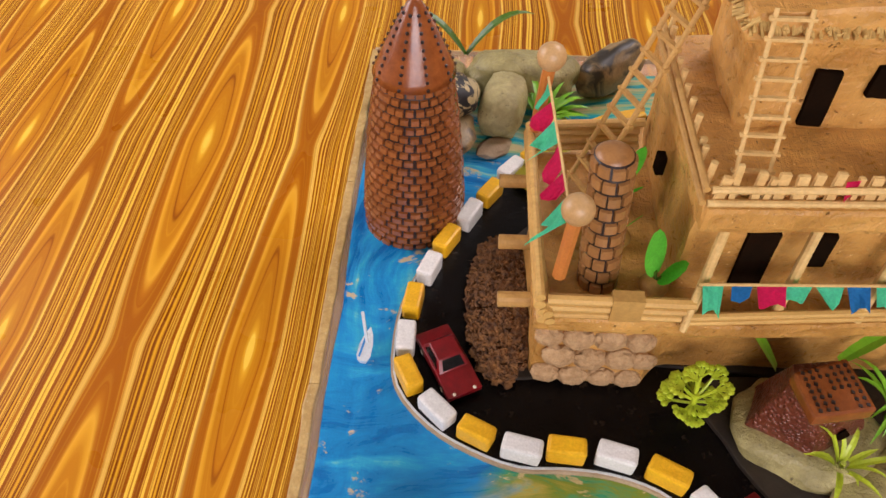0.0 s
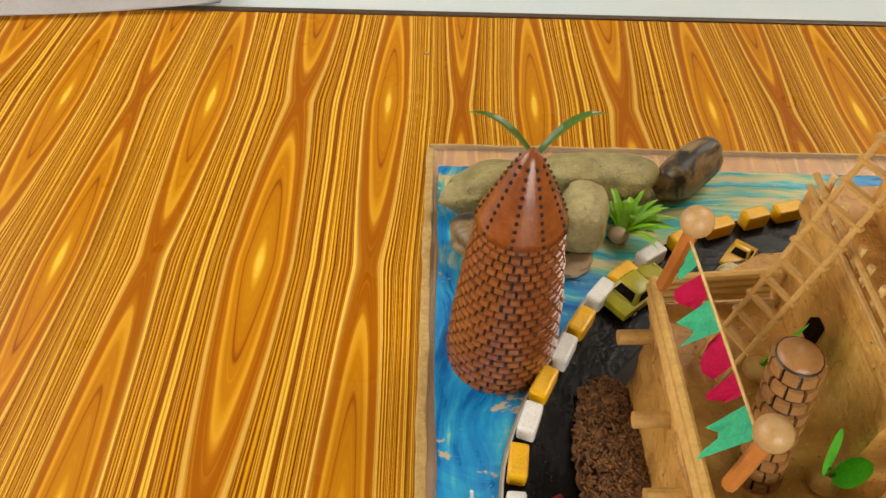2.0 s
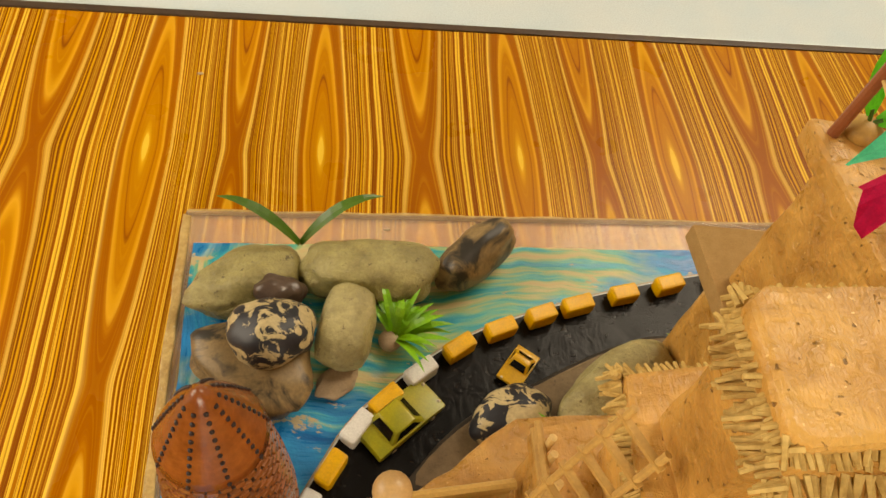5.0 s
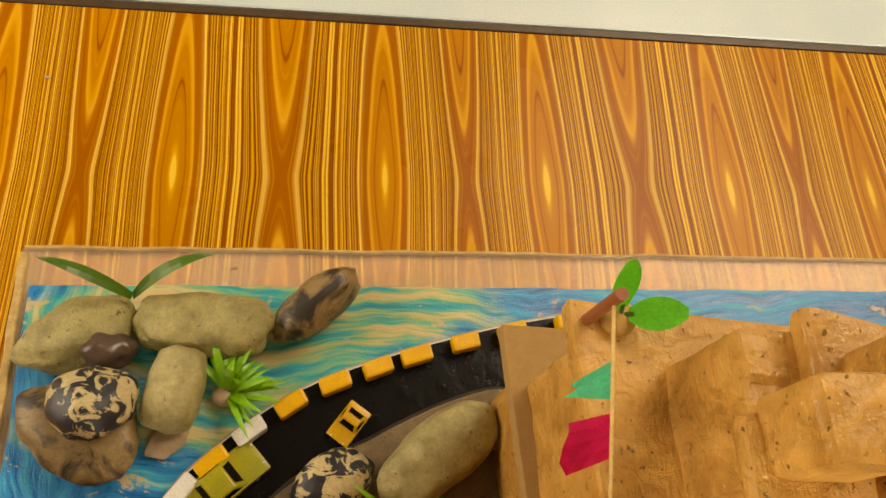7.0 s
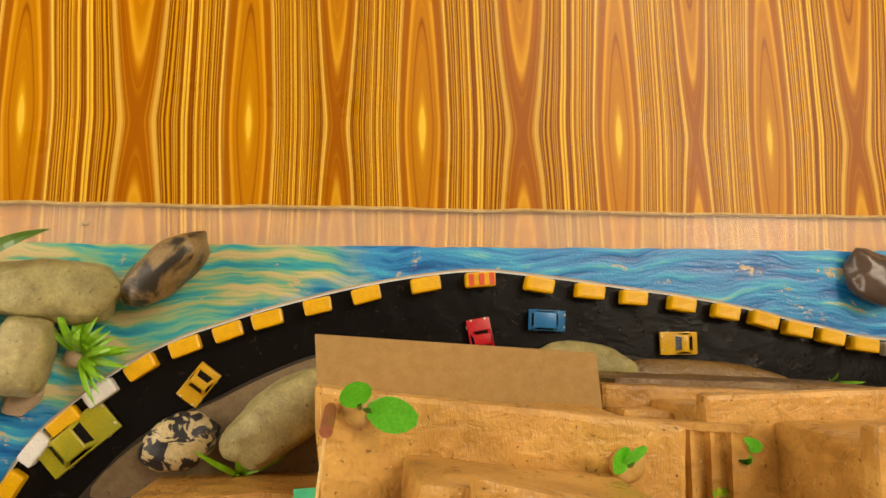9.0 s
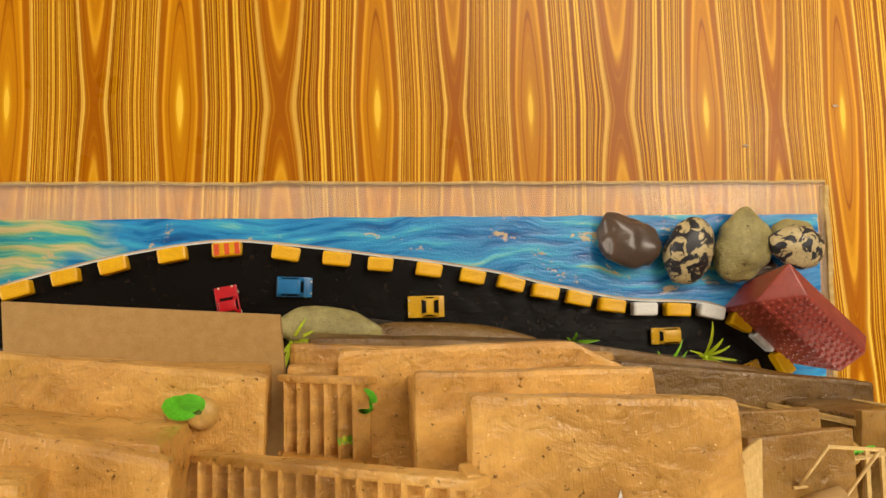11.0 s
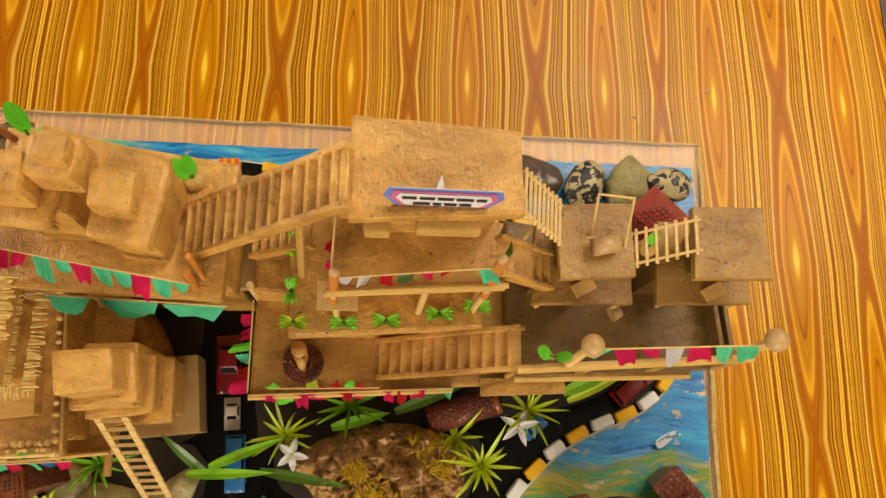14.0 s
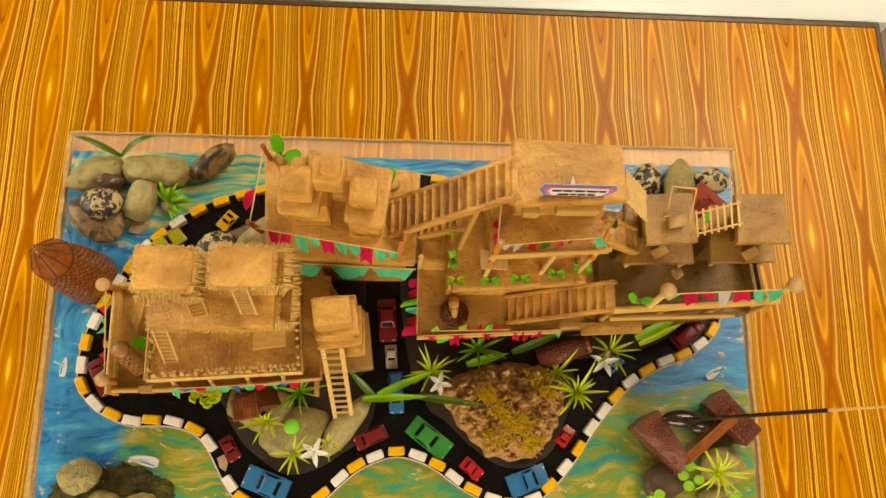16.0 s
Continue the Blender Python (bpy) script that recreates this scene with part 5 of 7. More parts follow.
for x, z, r in ((0.111, 0.012, 0.0062), (0.1235, 0.0115, 0.0068), (0.1365, 0.012, 0.0065), (0.1485, 0.0115, 0.0062), (0.1155, 0.0265, 0.0070), (0.1295, 0.0255, 0.0072), (0.1430, 0.0265, 0.0070), (0.1535, 0.026, 0.0056), (0.110, 0.0410, 0.0060), (0.1225, 0.0405, 0.0068), (0.1365, 0.0410, 0.0068), (0.1495, 0.0405, 0.0062), (0.116, 0.0545, 0.0062), (0.130, 0.054, 0.0064), (0.144, 0.0545, 0.0062)):
    k = ball((x, -0.2735, z), r, 3, (1.1, 0.62, 0.98))
    for v in k.verts:
        v.co += Vector(noise.noise_vector(v.co * 500)) * 0.0010
    part("cobble", k, COBBLE, fort, "crumbly pressed cobble")
mound = bmesh.new()
bmesh.ops.create_icosphere(mound, subdivisions=5, radius=1, matrix=Matrix.Translation((0.0905, -0.232, 0.006)) @ Matrix.Diagonal((0.0175, 0.047, 0.010, 1)))
for v in mound.verts:
    v.co += Vector(noise.noise_vector(v.co * 260)) * 0.0035 + Vector(noise.noise_vector(v.co * 800)) * 0.0022
rf = random.Random(17)
for i in range(900):
    a, k = rf.uniform(0, 6.283), rf.uniform(0, 0.97) ** 0.5
    c = Vector((0.0905 + 0.0175 * k * math.cos(a), -0.232 + 0.047 * k * math.sin(a), 0.0068 + 0.010 * (1 - k * k) ** 0.5))
    d = Vector((rf.uniform(-1, 1), rf.uniform(-1, 1), rf.uniform(-0.3, 0.8))).normalized() * rf.uniform(0.0008, 0.0030)
    rod(c - d, c + d, rf.uniform(0.0006, 0.0017), 0.0006, 5, mound)
solo("soil_mound", mound, SOIL, "heap of coarse brown soil beside the cliff", "soil", (0.09, -0.232, 0.005))

# ---- stepped house with a long ladder ----
pad = thing("stepped_house", (0.312, -0.235, 0.006), "brown clay house of stacked receding slabs", "house")
part("base", prism([(0.290, -0.2655), (0.3405, -0.2605), (0.334, -0.204), (0.288, -0.208)], 0.006, 0.035, 0.0008, 0.0005, 4), CARD, pad, "square cardboard base")
part("wall", prism([(0.296, -0.250), (0.328, -0.249), (0.327, -0.212), (0.296, -0.214)], 0.034, 0.165, 0.002, 0.0008, 4), CLAY, pad)
for pts, z0, z1 in (([(0.293, -0.259), (0.335, -0.256), (0.333, -0.213), (0.292, -0.214)], 0.088, 0.100), ([(0.293, -0.2565), (0.333, -0.2515), (0.3315, -0.216), (0.292, -0.216)], 0.128, 0.140), ([(0.294, -0.253), (0.3315, -0.2465), (0.3265, -0.2165), (0.292, -0.219)], 0.156, 0.170), ([(0.295, -0.2465), (0.3265, -0.242), (0.3225, -0.2195), (0.2915, -0.222)], 0.168, 0.198)):
    part("slab", prism(pts, z0, z1, 0.0028, 0.0005, 4), CLAY, pad)
solo("stub_stick", rod((0.279, -0.262, 0.060), (0.296, -0.259, 0.062), 0.002), STICK_D, "short stick joining the house to the deck", "stick", (0.285, -0.26, 0.06))
ladder("wide_ladder", (0.3115, -0.3115, 0.010), (0.3055, -0.2540, 0.130), 0.0165, (1, 0.05, 0), 12, 0.0012, "long pale wooden ladder leaning on the stepped house", STICK, True)

# ---- fittings of the north block ----
solo("dowel", rod((0.2515, -0.0985, 0.186), (0.2500, -0.102, 0.225), 0.0021, seg=10), ROD_RED, "red-brown dowel with a pale cut end", "dowel", (0.2515, -0.0985, 0.186), "dowels")
solo("dowel", rod((0.2475, -0.164, 0.186), (0.2415, -0.165, 0.219), 0.0021, seg=10), ROD_RED, "red-brown dowel with a pale cut end", "dowel", (0.2475, -0.164, 0.186), "dowels")
solo("dowel", rod((0.3620, -0.1835, 0.187), (0.3650, -0.183, 0.226), 0.0021, seg=10), ORANGE, "orange dowel on the terrace corner", "dowel", (0.362, -0.1835, 0.187), "dowels")
solo("dowel", rod((0.3660, -0.1780, 0.187), (0.3680, -0.177, 0.238), 0.0016, seg=10), ORANGE, "orange dowel on the terrace corner", "dowel", (0.366, -0.178, 0.187), "dowels")
bunting((0.2500, -0.1020, 0.218), (0.2420, -0.164, 0.214), [None, FELT_MINT, FELT_PINK, None], (-0.010, 0, -0.014), "string with one mint and one pink felt flag", size=0.85)
bunting((0.2440, -0.1660, 0.205), (0.3630, -0.1855, 0.207), [None, FELT_PINK, FELT_PINK, FELT_MINT, FELT_MINT, FELT_PINK, FELT_MINT, FELT_MINT, FELT_PINK, FELT_MINT, FELT_MINT], (0.001, -0.009, -0.006), "string of pink and mint felt flags", size=1.0)
cloth = thing("hanging_cloth", (0.32, -0.192, 0.17), "torn mint felt strips hanging below the terrace", "cloth")
for a, b, dr in (((0.272, -0.187, 0.174), (0.300, -0.188, 0.174), (0, -0.008, -0.010)), ((0.303, -0.188, 0.174), (0.338, -0.190, 0.173), (0.004, -0.008, -0.016)), ((0.340, -0.191, 0.173), (0.377, -0.191, 0.172), (0, -0.006, -0.008))):
    part("strip", flag(a, b, dr, 0.6, a[0] * 60), FELT_MINT, cloth)
part("string", rod((0.262, -0.187, 0.175), (0.378, -0.191, 0.173), 0.0007), STICK, cloth)
leafy_pot((0.2615, -0.0985, 0.188), [(-0.004, 0.010, 0.030, 0.011), (0.018, -0.003, 0.018, 0.012)], "bright green leaves standing in a clay bead", 0.0065)
leafy_pot((0.3565, -0.1205, 0.188), [(-0.011, 0.006, 0.020, 0.010), (-0.003, 0.009, 0.022, 0.009)], "bright green leaves standing in a clay bead", 0.0065)
leafy_pot((0.4205, -0.1215, 0.148), [(0.004, 0.003, 0.016, 0.008), (0.000, -0.006, 0.012, 0.007)], "curled green leaves in a clay bead", 0.006)

# ---- fittings of the central house ----
for k, (x, y) in enumerate(((0.4125, -0.146), (0.412, -0.176), (0.4145, -0.196), (0.4455, -0.1955), (0.472, -0.1935), (0.5055, -0.188), (0.5295, -0.183))):
    t = thing("leaf_bow", (x, y, 0.148), "bow of cut green leaves on the terrace's edge", "plant", "leaf bows")
    lead = LEAF_Y if k in (0, 2) else FELT_LIME
    for s in (-1, 1):
        for j in range(4):
            a = radians(-28 + 18 * j)
            d = Vector((s * math.cos(a), math.sin(a), 0)) if k > 1 else Vector((math.sin(a), s * math.cos(a), 0))
            part("leaf", blade(bmesh.new(), (x, y, 0.1495), Vector((x, y, 0.1525)) + d * 0.0095, 0.0036, 0.002), lead if (j + k) % 2 else LEAF, t)
    part("knot", ball((x, y, 0.150), 0.0016, 2), LEAF_D, t)
bunting((0.3825, -0.2375, 0.0965), (0.5210, -0.2300, 0.0965), [FELT_PINK, FELT_PINK, FELT_LIME, FELT_PINK, FELT_PINK, None, FELT_RED, FELT_PINK, None, FELT_PINK, FELT_RED, FELT_PINK, None, FELT_MINT], (0, -0.008, -0.006), "string of small pink, lime and red felt flags", size=1.05)
bunting((0.3960, -0.2330, 0.1010), (0.4700, -0.2310, 0.1005), [FELT_LIME, None, None, LEAF_Y, FELT_RED, FELT_RED, FELT_LIME, FELT_RED, None], (0, 0.003, 0.011), "string of red and lime felt flags", size=1.0)
bunting((0.3825, -0.1740, 0.105), (0.3820, -0.2360, 0.098), [None, FELT_PINK, FELT_PINK, FELT_LIME, FELT_MINT, FELT_RED, FELT_PINK], (-0.009, 0, -0.008), "string of pink, lime and mint felt flags", size=1.0)
solo("cane_rail", rod((0.382, -0.2385, 0.0935), (0.520, -0.2310, 0.0935), 0.0022, seg=10), BAMBOO, "cane rod along the lowest terrace", "railing", (0.45, -0.235, 0.093))
solo("wooden_pin", rod((0.3835, -0.171, 0.092), (0.3840, -0.170, 0.136), 0.0016, 0.0024, seg=10), STICK, "wooden pin with a rounded pale head", "pin", (0.3835, -0.171, 0.092))
stick_rail([(0.437, -0.1895), (0.5375, -0.1825)], 0.2120, 2, 0.0018, "two cane rods along the upper terrace", 0.0050)
ball_post((0.4405, -0.1905, 0.197), (0.4425, -0.1835, 0.240), 0.0030, "orange dowel with a rounded pale end")
ball_post((0.5270, -0.1845, 0.197), (0.5290, -0.1755, 0.248), 0.0030, "orange dowel with a rounded pale end")
for x in (0.441, 0.492, 0.527):
    solo("terrace_post", rod((x, -0.1905 + (x - 0.44) * 0.07, 0.1485), (x, -0.1895 + (x - 0.44) * 0.07, 0.2120), 0.0022, seg=10), STICK, "pale stick post under the upper terrace", "post", (x, -0.19, 0.149), "terrace posts")
bunting((0.4425, -0.1845, 0.231), (0.5285, -0.1770, 0.235), [PAPER, PAPER, FELT_RED, LEAF_D, FELT_PINK, FELT_RED, None, FELT_MINT], (0, -0.006, -0.005), "string of red, white and mint scraps", size=0.85)
bunting((0.4420, -0.1560, 0.250), (0.4405, -0.1850, 0.236), [None, FELT_RED, FELT_PINK], (-0.007, 0, -0.007), "string with two red felt flags", size=0.8)
solo("felt_scrap", flag((0.5335, -0.165, 0.250), (0.5345, -0.172, 0.249), (0.0005, -0.0005, -0.014), 0.4, 3), LEAF_D, "dark green felt strip hanging at the roof's corner", "felt scrap", (0.534, -0.168, 0.245))
slat = thing("slatted_panel", (0.443, -0.188, 0.1955), "pale panel of fine wooden slats", "panel")
for i in range(9):
    part("slat", bar((0.4330 + i * 0.0025, -0.1815, 0.1955), (0.4335 + i * 0.0025, -0.1955, 0.1955), 0.0024, 0.0014), STICK, slat)
part("plate", prism([(0.431, -0.179), (0.441, -0.180), (0.4405, -0.196), (0.4315, -0.196)], 0.1965, 0.1975), STICK, slat)

sign = thing("name_sign", (0.494, -0.156, 0.2725), "small printed sign with a blue and pink border", "sign")
def sign_layer(name, x0, x1, z0, z1, cut, y, mt, under, label=""):
    bm = bmesh.new()
    pts = [(x0, (z0 + z1) / 2 + 0.001), (x0 + cut, z0), (x1 - cut, z0), (x1, (z0 + z1) / 2 + 0.001), (x1 - cut * 0.4, z1), (x0 + cut * 0.4, z1)]
    fr, bk = [[bm.verts.new((x, y + d, 0.2725 + (z - 0.2725) * 1.6)) for x, z in pts] for d in (0.0, 0.0003)]
    bm.faces.new(fr)
    bm.faces.new(bk[::-1])
    for i in range(len(pts)):
        j = (i + 1) % len(pts)
        bm.faces.new((fr[i], bk[i], bk[j], fr[j]))
    bmesh.ops.recalc_face_normals(bm, faces=bm.faces)
    return part(name, bm, mt, under, label)
face = sign_layer("board", 0.4655, 0.5235, 0.2726, 0.2870, 0.006, -0.1560, SIGN_BLUE, sign, "blue patterned border")
sign_layer("backing", 0.4655, 0.5235, 0.2726, 0.2870, 0.006, -0.1554, PAPER, sign, "white paper back")
sign_layer("border", 0.4685, 0.5205, 0.2738, 0.2860, 0.0055, -0.1566, SIGN_PINK, face)
sign_layer("panel", 0.4715, 0.5175, 0.2750, 0.2850, 0.005, -0.1572, PAPER, face)
rs = random.Random(5)
for z, xa, xb in ((0.2822, 0.4745, 0.5145), (0.2775, 0.480, 0.508)):
    x = xa
    while x < xb:
        w = rs.uniform(0.004, 0.0085)
        part("bar", bar((x, -0.1578, 0.2725 + (z - 0.2725) * 1.6), (min(x + w, xb), -0.1578, 0.2725 + (z - 0.2725) * 1.6), 0.0004, 0.0024), INK, face)
        x += w + 0.0013
part("prop", prism([(0.4905, -0.1505), (0.4965, -0.150), (0.4945, -0.1395)], 0.2724, 0.2730), PAPER, sign, "white paper tongue")
pt = bmesh.new()
vs = [pt.verts.new(p) for p in ((0.4915, -0.1545, 0.2728), (0.4965, -0.1545, 0.2728), (0.4945, -0.1500, 0.2860))]
bmesh.ops.solidify(pt, geom=[pt.faces.new(vs)], thickness=0.0004)
part("tip", pt, PAPER, sign)

fountain = thing("clay_fountain", (0.4175, -0.2150, 0.093), "dark coiled clay basin with an ochre column", "fountain")
bm = bmesh.new()
for i in range(4):
    ringz, rr_ = 0.0945 + i * 0.0016, 0.0125 - i * 0.0021
    for k in range(26):
        a0, a1 = 2 * math.pi * k / 26, 2 * math.pi * (k + 1) / 26
        rod((0.4175 + rr_ * math.cos(a0), -0.215 + rr_ * math.sin(a0), ringz), (0.4175 + rr_ * math.cos(a1), -0.215 + rr_ * math.sin(a1), ringz), 0.0016, seg=6, into=bm)
part("basin", bm, MAROON, fountain, "coils of dark brown clay", True)
part("column", rod((0.4178, -0.2135, 0.094), (0.4155, -0.2075, 0.116), 0.0042, 0.0052, 14), CLAY, fountain, "ochre column", True)
part("spout", rod((0.4178, -0.2185, 0.098), (0.4165, -0.2130, 0.113), 0.0030, 0.0036, 12), CLAY, fountain, "", True)

# ---- fittings of the eastern decks ----
ladder("rung_ladder", (0.5365, -0.1445, 0.268), (0.5665, -0.1480, 0.226), 0.021, (0.05, 1, 0), 9, 0.0009, "ladder of thin sticks between roof and deck", STICK)
ladder("rung_ladder", (0.6120, -0.1570, 0.210), (0.6490, -0.1500, 0.2235), 0.018, (0.02, 1, 0.0), 7, 0.0009, "ladder of thin sticks between two decks", STICK)
swing = thing("swing_frame", (0.592, -0.154, 0.2275), "frame of thin sticks over the deck", "frame")
part("post", rod((0.5845, -0.1545, 0.2215), (0.5835, -0.1355, 0.243), 0.0007), STICK, swing)
part("post", rod((0.6040, -0.1590, 0.2215), (0.6030, -0.1375, 0.244), 0.0007), STICK, swing)
part("crossbar", rod((0.5830, -0.1355, 0.243), (0.6035, -0.1375, 0.244), 0.0007), STICK, swing)
part("foot", rod((0.5815, -0.1545, 0.2225), (0.5875, -0.1545, 0.2225), 0.0007), STICK, swing)
cork = thing("cork_drum", (0.591, -0.159, 0.222), "pale wooden bead lying on the deck", "bead")
part("bead", rod((0.5840, -0.1615, 0.2272), (0.5985, -0.1585, 0.2272), 0.0050, seg=20), BALL, cork, "", True)
part("hole", rod((0.5980, -0.1586, 0.2272), (0.5987, -0.15845, 0.2272), 0.0018, seg=12), HOLE_SHADE, cork)
stick_rail([(0.5535, -0.2230), (0.7060, -0.2125)], 0.1580, 2, 0.0028, "cane rods along the front of the floor slab", 0.0045)
stick_rail([(0.5540, -0.2270), (0.6700, -0.2225)], 0.1450, 1, 0.0026, "cane rod along the front of the floor slab")
for x in (0.556, 0.605, 0.655, 0.702):
    solo("deck_post", rod((x, -0.2215 + (x - 0.556) * 0.06, 0.1115), (x, -0.2215 + (x - 0.556) * 0.06, 0.1585), 0.0024, seg=10), STICK_D, "stick post of the front railing", "post", (x, -0.221, 0.112), "railing posts")
ball_post((0.5830, -0.2205, 0.158), (0.5910, -0.2120, 0.1960), 0.0070, "pale dowel with a wooden ball on the railing", STICK)
ball_post((0.6920, -0.2120, 0.158), (0.6955, -0.2080, 0.2100), 0.0070, "pale dowel with a wooden ball on the railing", STICK)
bunting((0.5905, -0.2130, 0.187), (0.6945, -0.2090, 0.195), [FELT_MINT, FELT_PINK, FELT_PINK, PAPER, FELT_PINK, FELT_MINT, FELT_MINT], (0, -0.009, -0.006), "string of mint and pink felt flags between wooden balls", size=1.0)
leafy_pot((0.5750, -0.2150, 0.162), [(-0.012, 0.003, 0.014, 0.009), (0.010, -0.001, 0.014, 0.007)], "bright green leaf tied to the railing", 0.002)
leafy_pot((0.6300, -0.1500, 0.185), [(0.0, 0.006, 0.018, 0.008)], "green leaf in a clay bead between decks", 0.0055)
for x in (0.7005, 0.7075):
    solo("edge_strip", bar((x, -0.207, 0.124), (x - 0.005, -0.150, 0.124), 0.003, 0.016), CLAY_DARK_SHADE, "dark clay strip at the slab's edge", "strip", (x, -0.18, 0.112))
solo("clay_bottle", rod((0.628, -0.179, 0.118), (0.634, -0.176, 0.118), 0.0055, 0.0045, 16), BALL, "pale wooden bead below the decks", "bead", (0.63, -0.178, 0.113))
solo("deck_ramp", bar((0.540, -0.229, 0.094), (0.600, -0.226, 0.094), 0.012, 0.0030), CLAY, "ribbed clay ramp below the railing", "ramp", (0.57, -0.228, 0.093))


# ---- stones ----
pebble("river_stone", (0.036, -0.054, 0.013), (0.060, 0.038, 0.026), 22, STONE_G, "broad olive-grey river stone on the painted water", 0.12, 1.0)
pebble("river_stone", (0.054, -0.062, 0.016), (0.030, 0.022, 0.022), -8, STONE_B, "small dark grey river stone wedged between others", 0.14, 2.0)
pebble("river_stone", (0.100, -0.048, 0.016), (0.074, 0.034, 0.032), -3, STONE_G, "long olive-grey river stone with a notch", 0.10, 3.0, 0.25)
pebble("river_stone", (0.160, -0.036, 0.017), (0.054, 0.026, 0.032), 36, STONE_T, "tan and black river stone standing on edge", 0.12, 4.0, 0.15)
pebble("river_stone", (0.089, -0.083, 0.018), (0.028, 0.045, 0.034), -10, STONE_P, "upright pale grey stone with a pitted stripe", 0.08, 5.0, 0.3)
pebble("mottled_rock", (0.053, -0.092, 0.030), (0.042, 0.036, 0.030), 10, STONE_M, "black rock with cream and blue blotches resting on others", 0.09, 6.0)
pebble("river_stone", (0.042, -0.103, 0.013), (0.062, 0.044, 0.026), -20, STONE_T, "low brown and black stone at the water's edge", 0.12, 7.0)
pebble("river_stone", (0.085, -0.106, 0.003), (0.024, 0.016, 0.008), 40, ROAD_EDGE, "flat sandy stone in the river", 0.15, 8.0)
pebble("mottled_rock", (0.171, -0.131, 0.016), (0.044, 0.030, 0.024), 30, STONE_M, "black and cream mottled rock beside the road", 0.09, 9.0)
pebble("river_stone", (0.224, -0.119, 0.020), (0.072, 0.036, 0.034), 38, STONE_P, "long pale speckled stone beside the road", 0.08, 10.0, 0.15)
pebble("river_stone", (0.262, -0.108, 0.014), (0.020, 0.026, 0.020), 10, STONE_G, "grey stone under the cardboard slab", 0.1, 11.0)
pebble("river_stone", (0.604, -0.040, 0.010), (0.041, 0.034, 0.019), -14, STONE_B, "smooth dark brown stone in the painted water", 0.14, 12.0, 0.3)
pebble("mottled_rock", (0.645, -0.046, 0.013), (0.034, 0.047, 0.026), -22, STONE_M, "black and cream mottled rock in the water", 0.08, 13.0)
pebble("river_stone", (0.685, -0.044, 0.012), (0.037, 0.052, 0.024), -20, STONE_G, "olive-grey stone with a bulge in the water", 0.12, 14.0)
pebble("mottled_rock", (0.717, -0.0455, 0.022), (0.038, 0.030, 0.022), -8, STONE_M, "cream and black mottled rock resting on others", 0.08, 15.0)
pebble("river_stone", (0.722, -0.037, 0.008), (0.034, 0.024, 0.015), 0, STONE_G, "low grey stone under the mottled rock", 0.1, 16.0)
pebble("river_stone", (0.701, -0.060, 0.007), (0.020, 0.011, 0.012), 20, STONE_B, "small blue-grey stone beside the tent", 0.1, 17.0)
pebble("river_stone", (0.402, -0.092, 0.011), (0.066, 0.026, 0.020), -6, STONE_G, "flat grey-green stone beside the road", 0.08, 18.0)
pebble("ground_stone", (0.485, -0.104, 0.006), (0.120, 0.026, 0.013), -6, CLAY_DARK_SHADE, "low brown clay hump beside the road", 0.06, 19.0)
pebble("flat_stone", (0.262, -0.322, 0.010), (0.070, 0.044, 0.020), 32, STONE_G, "wide flat olive stone with painted moss", 0.08, 20.0)
pebble("flat_stone", (0.313, -0.315, 0.009), (0.072, 0.026, 0.022), 52, STONE_P, "long grey stone under the ladder's foot", 0.10, 21.0)
pebble("house_stone", (0.226, -0.297, 0.009), (0.064, 0.048, 0.020), -20, STONE_G, "pale grooved stone under the small hut", 0.08, 22.0, 0.35)
pebble("river_stone", (0.528, -0.273, 0.011), (0.018, 0.014, 0.014), 0, STONE_P, "small grey pebble by the rock mound", 0.1, 23.0)
pebble("river_stone", (0.056, -0.366, 0.015), (0.040, 0.032, 0.028), 10, CORAL, "pitted grey coral stone on the bank", 0.12, 24.0)
pebble("river_stone", (0.082, -0.392, 0.012), (0.034, 0.026, 0.022), 0, STONE_G, "grey stone on the mossy bank", 0.1, 25.0)
pebble("river_stone", (0.112, -0.395, 0.012), (0.040, 0.026, 0.022), 20, CORAL, "pitted grey coral stone on the bank", 0.12, 26.0)
pebble("river_stone", (0.7035, -0.357, 0.012), (0.048, 0.040, 0.022), 0, STONE_G, "olive stone in front of the ruin", 0.09, 27.0)
pebble("river_stone", (0.640, -0.372, 0.012), (0.046, 0.036, 0.022), 30, STONE_B, "dark green-brown stone in front of the ruin", 0.12, 28.0)
pebble("river_stone", (0.690, -0.392, 0.010), (0.036, 0.024, 0.018), 0, STONE_G, "olive stone in front of the ruin", 0.09, 29.0)

bank = bmesh.new()
bmesh.ops.create_icosphere(bank, subdivisions=5, radius=1, matrix=Matrix.Translation((0.085, -0.385, 0.0)) @ Matrix.Diagonal((0.062, 0.030, 0.008, 1)))
for v in bank.verts:
    v.co += Vector(noise.noise_vector(v.co * 60)) * 0.006 + Vector(noise.noise_vector(v.co * 420)) * 0.0034
solo("mossy_bank", bank, surface("dark_moss", (0.10, 0.10, 0.018), (0.035, 0.028, 0.010), 130, 0.9, 1.0, 0.003, 500, spots=(0.36, 0.26, 0.03)), "dark mossy bank with ochre tufts", "moss", (0.085, -0.385, 0.001), smooth=True)

# the rough mound
heap = bmesh.new()
bmesh.ops.create_grid(heap, x_segments=220, y_segments=170, size=1)
keep = []
OUT = [(0.404, -0.280), (0.418, -0.300), (0.440, -0.330), (0.456, -0.346), (0.480, -0.352), (0.504, -0.350), (0.524, -0.330), (0.540, -0.298), (0.541, -0.272), (0.520, -0.257), (0.486, -0.250), (0.455, -0.254), (0.425, -0.266)]
CEN = Vector((0.480, -0.298))


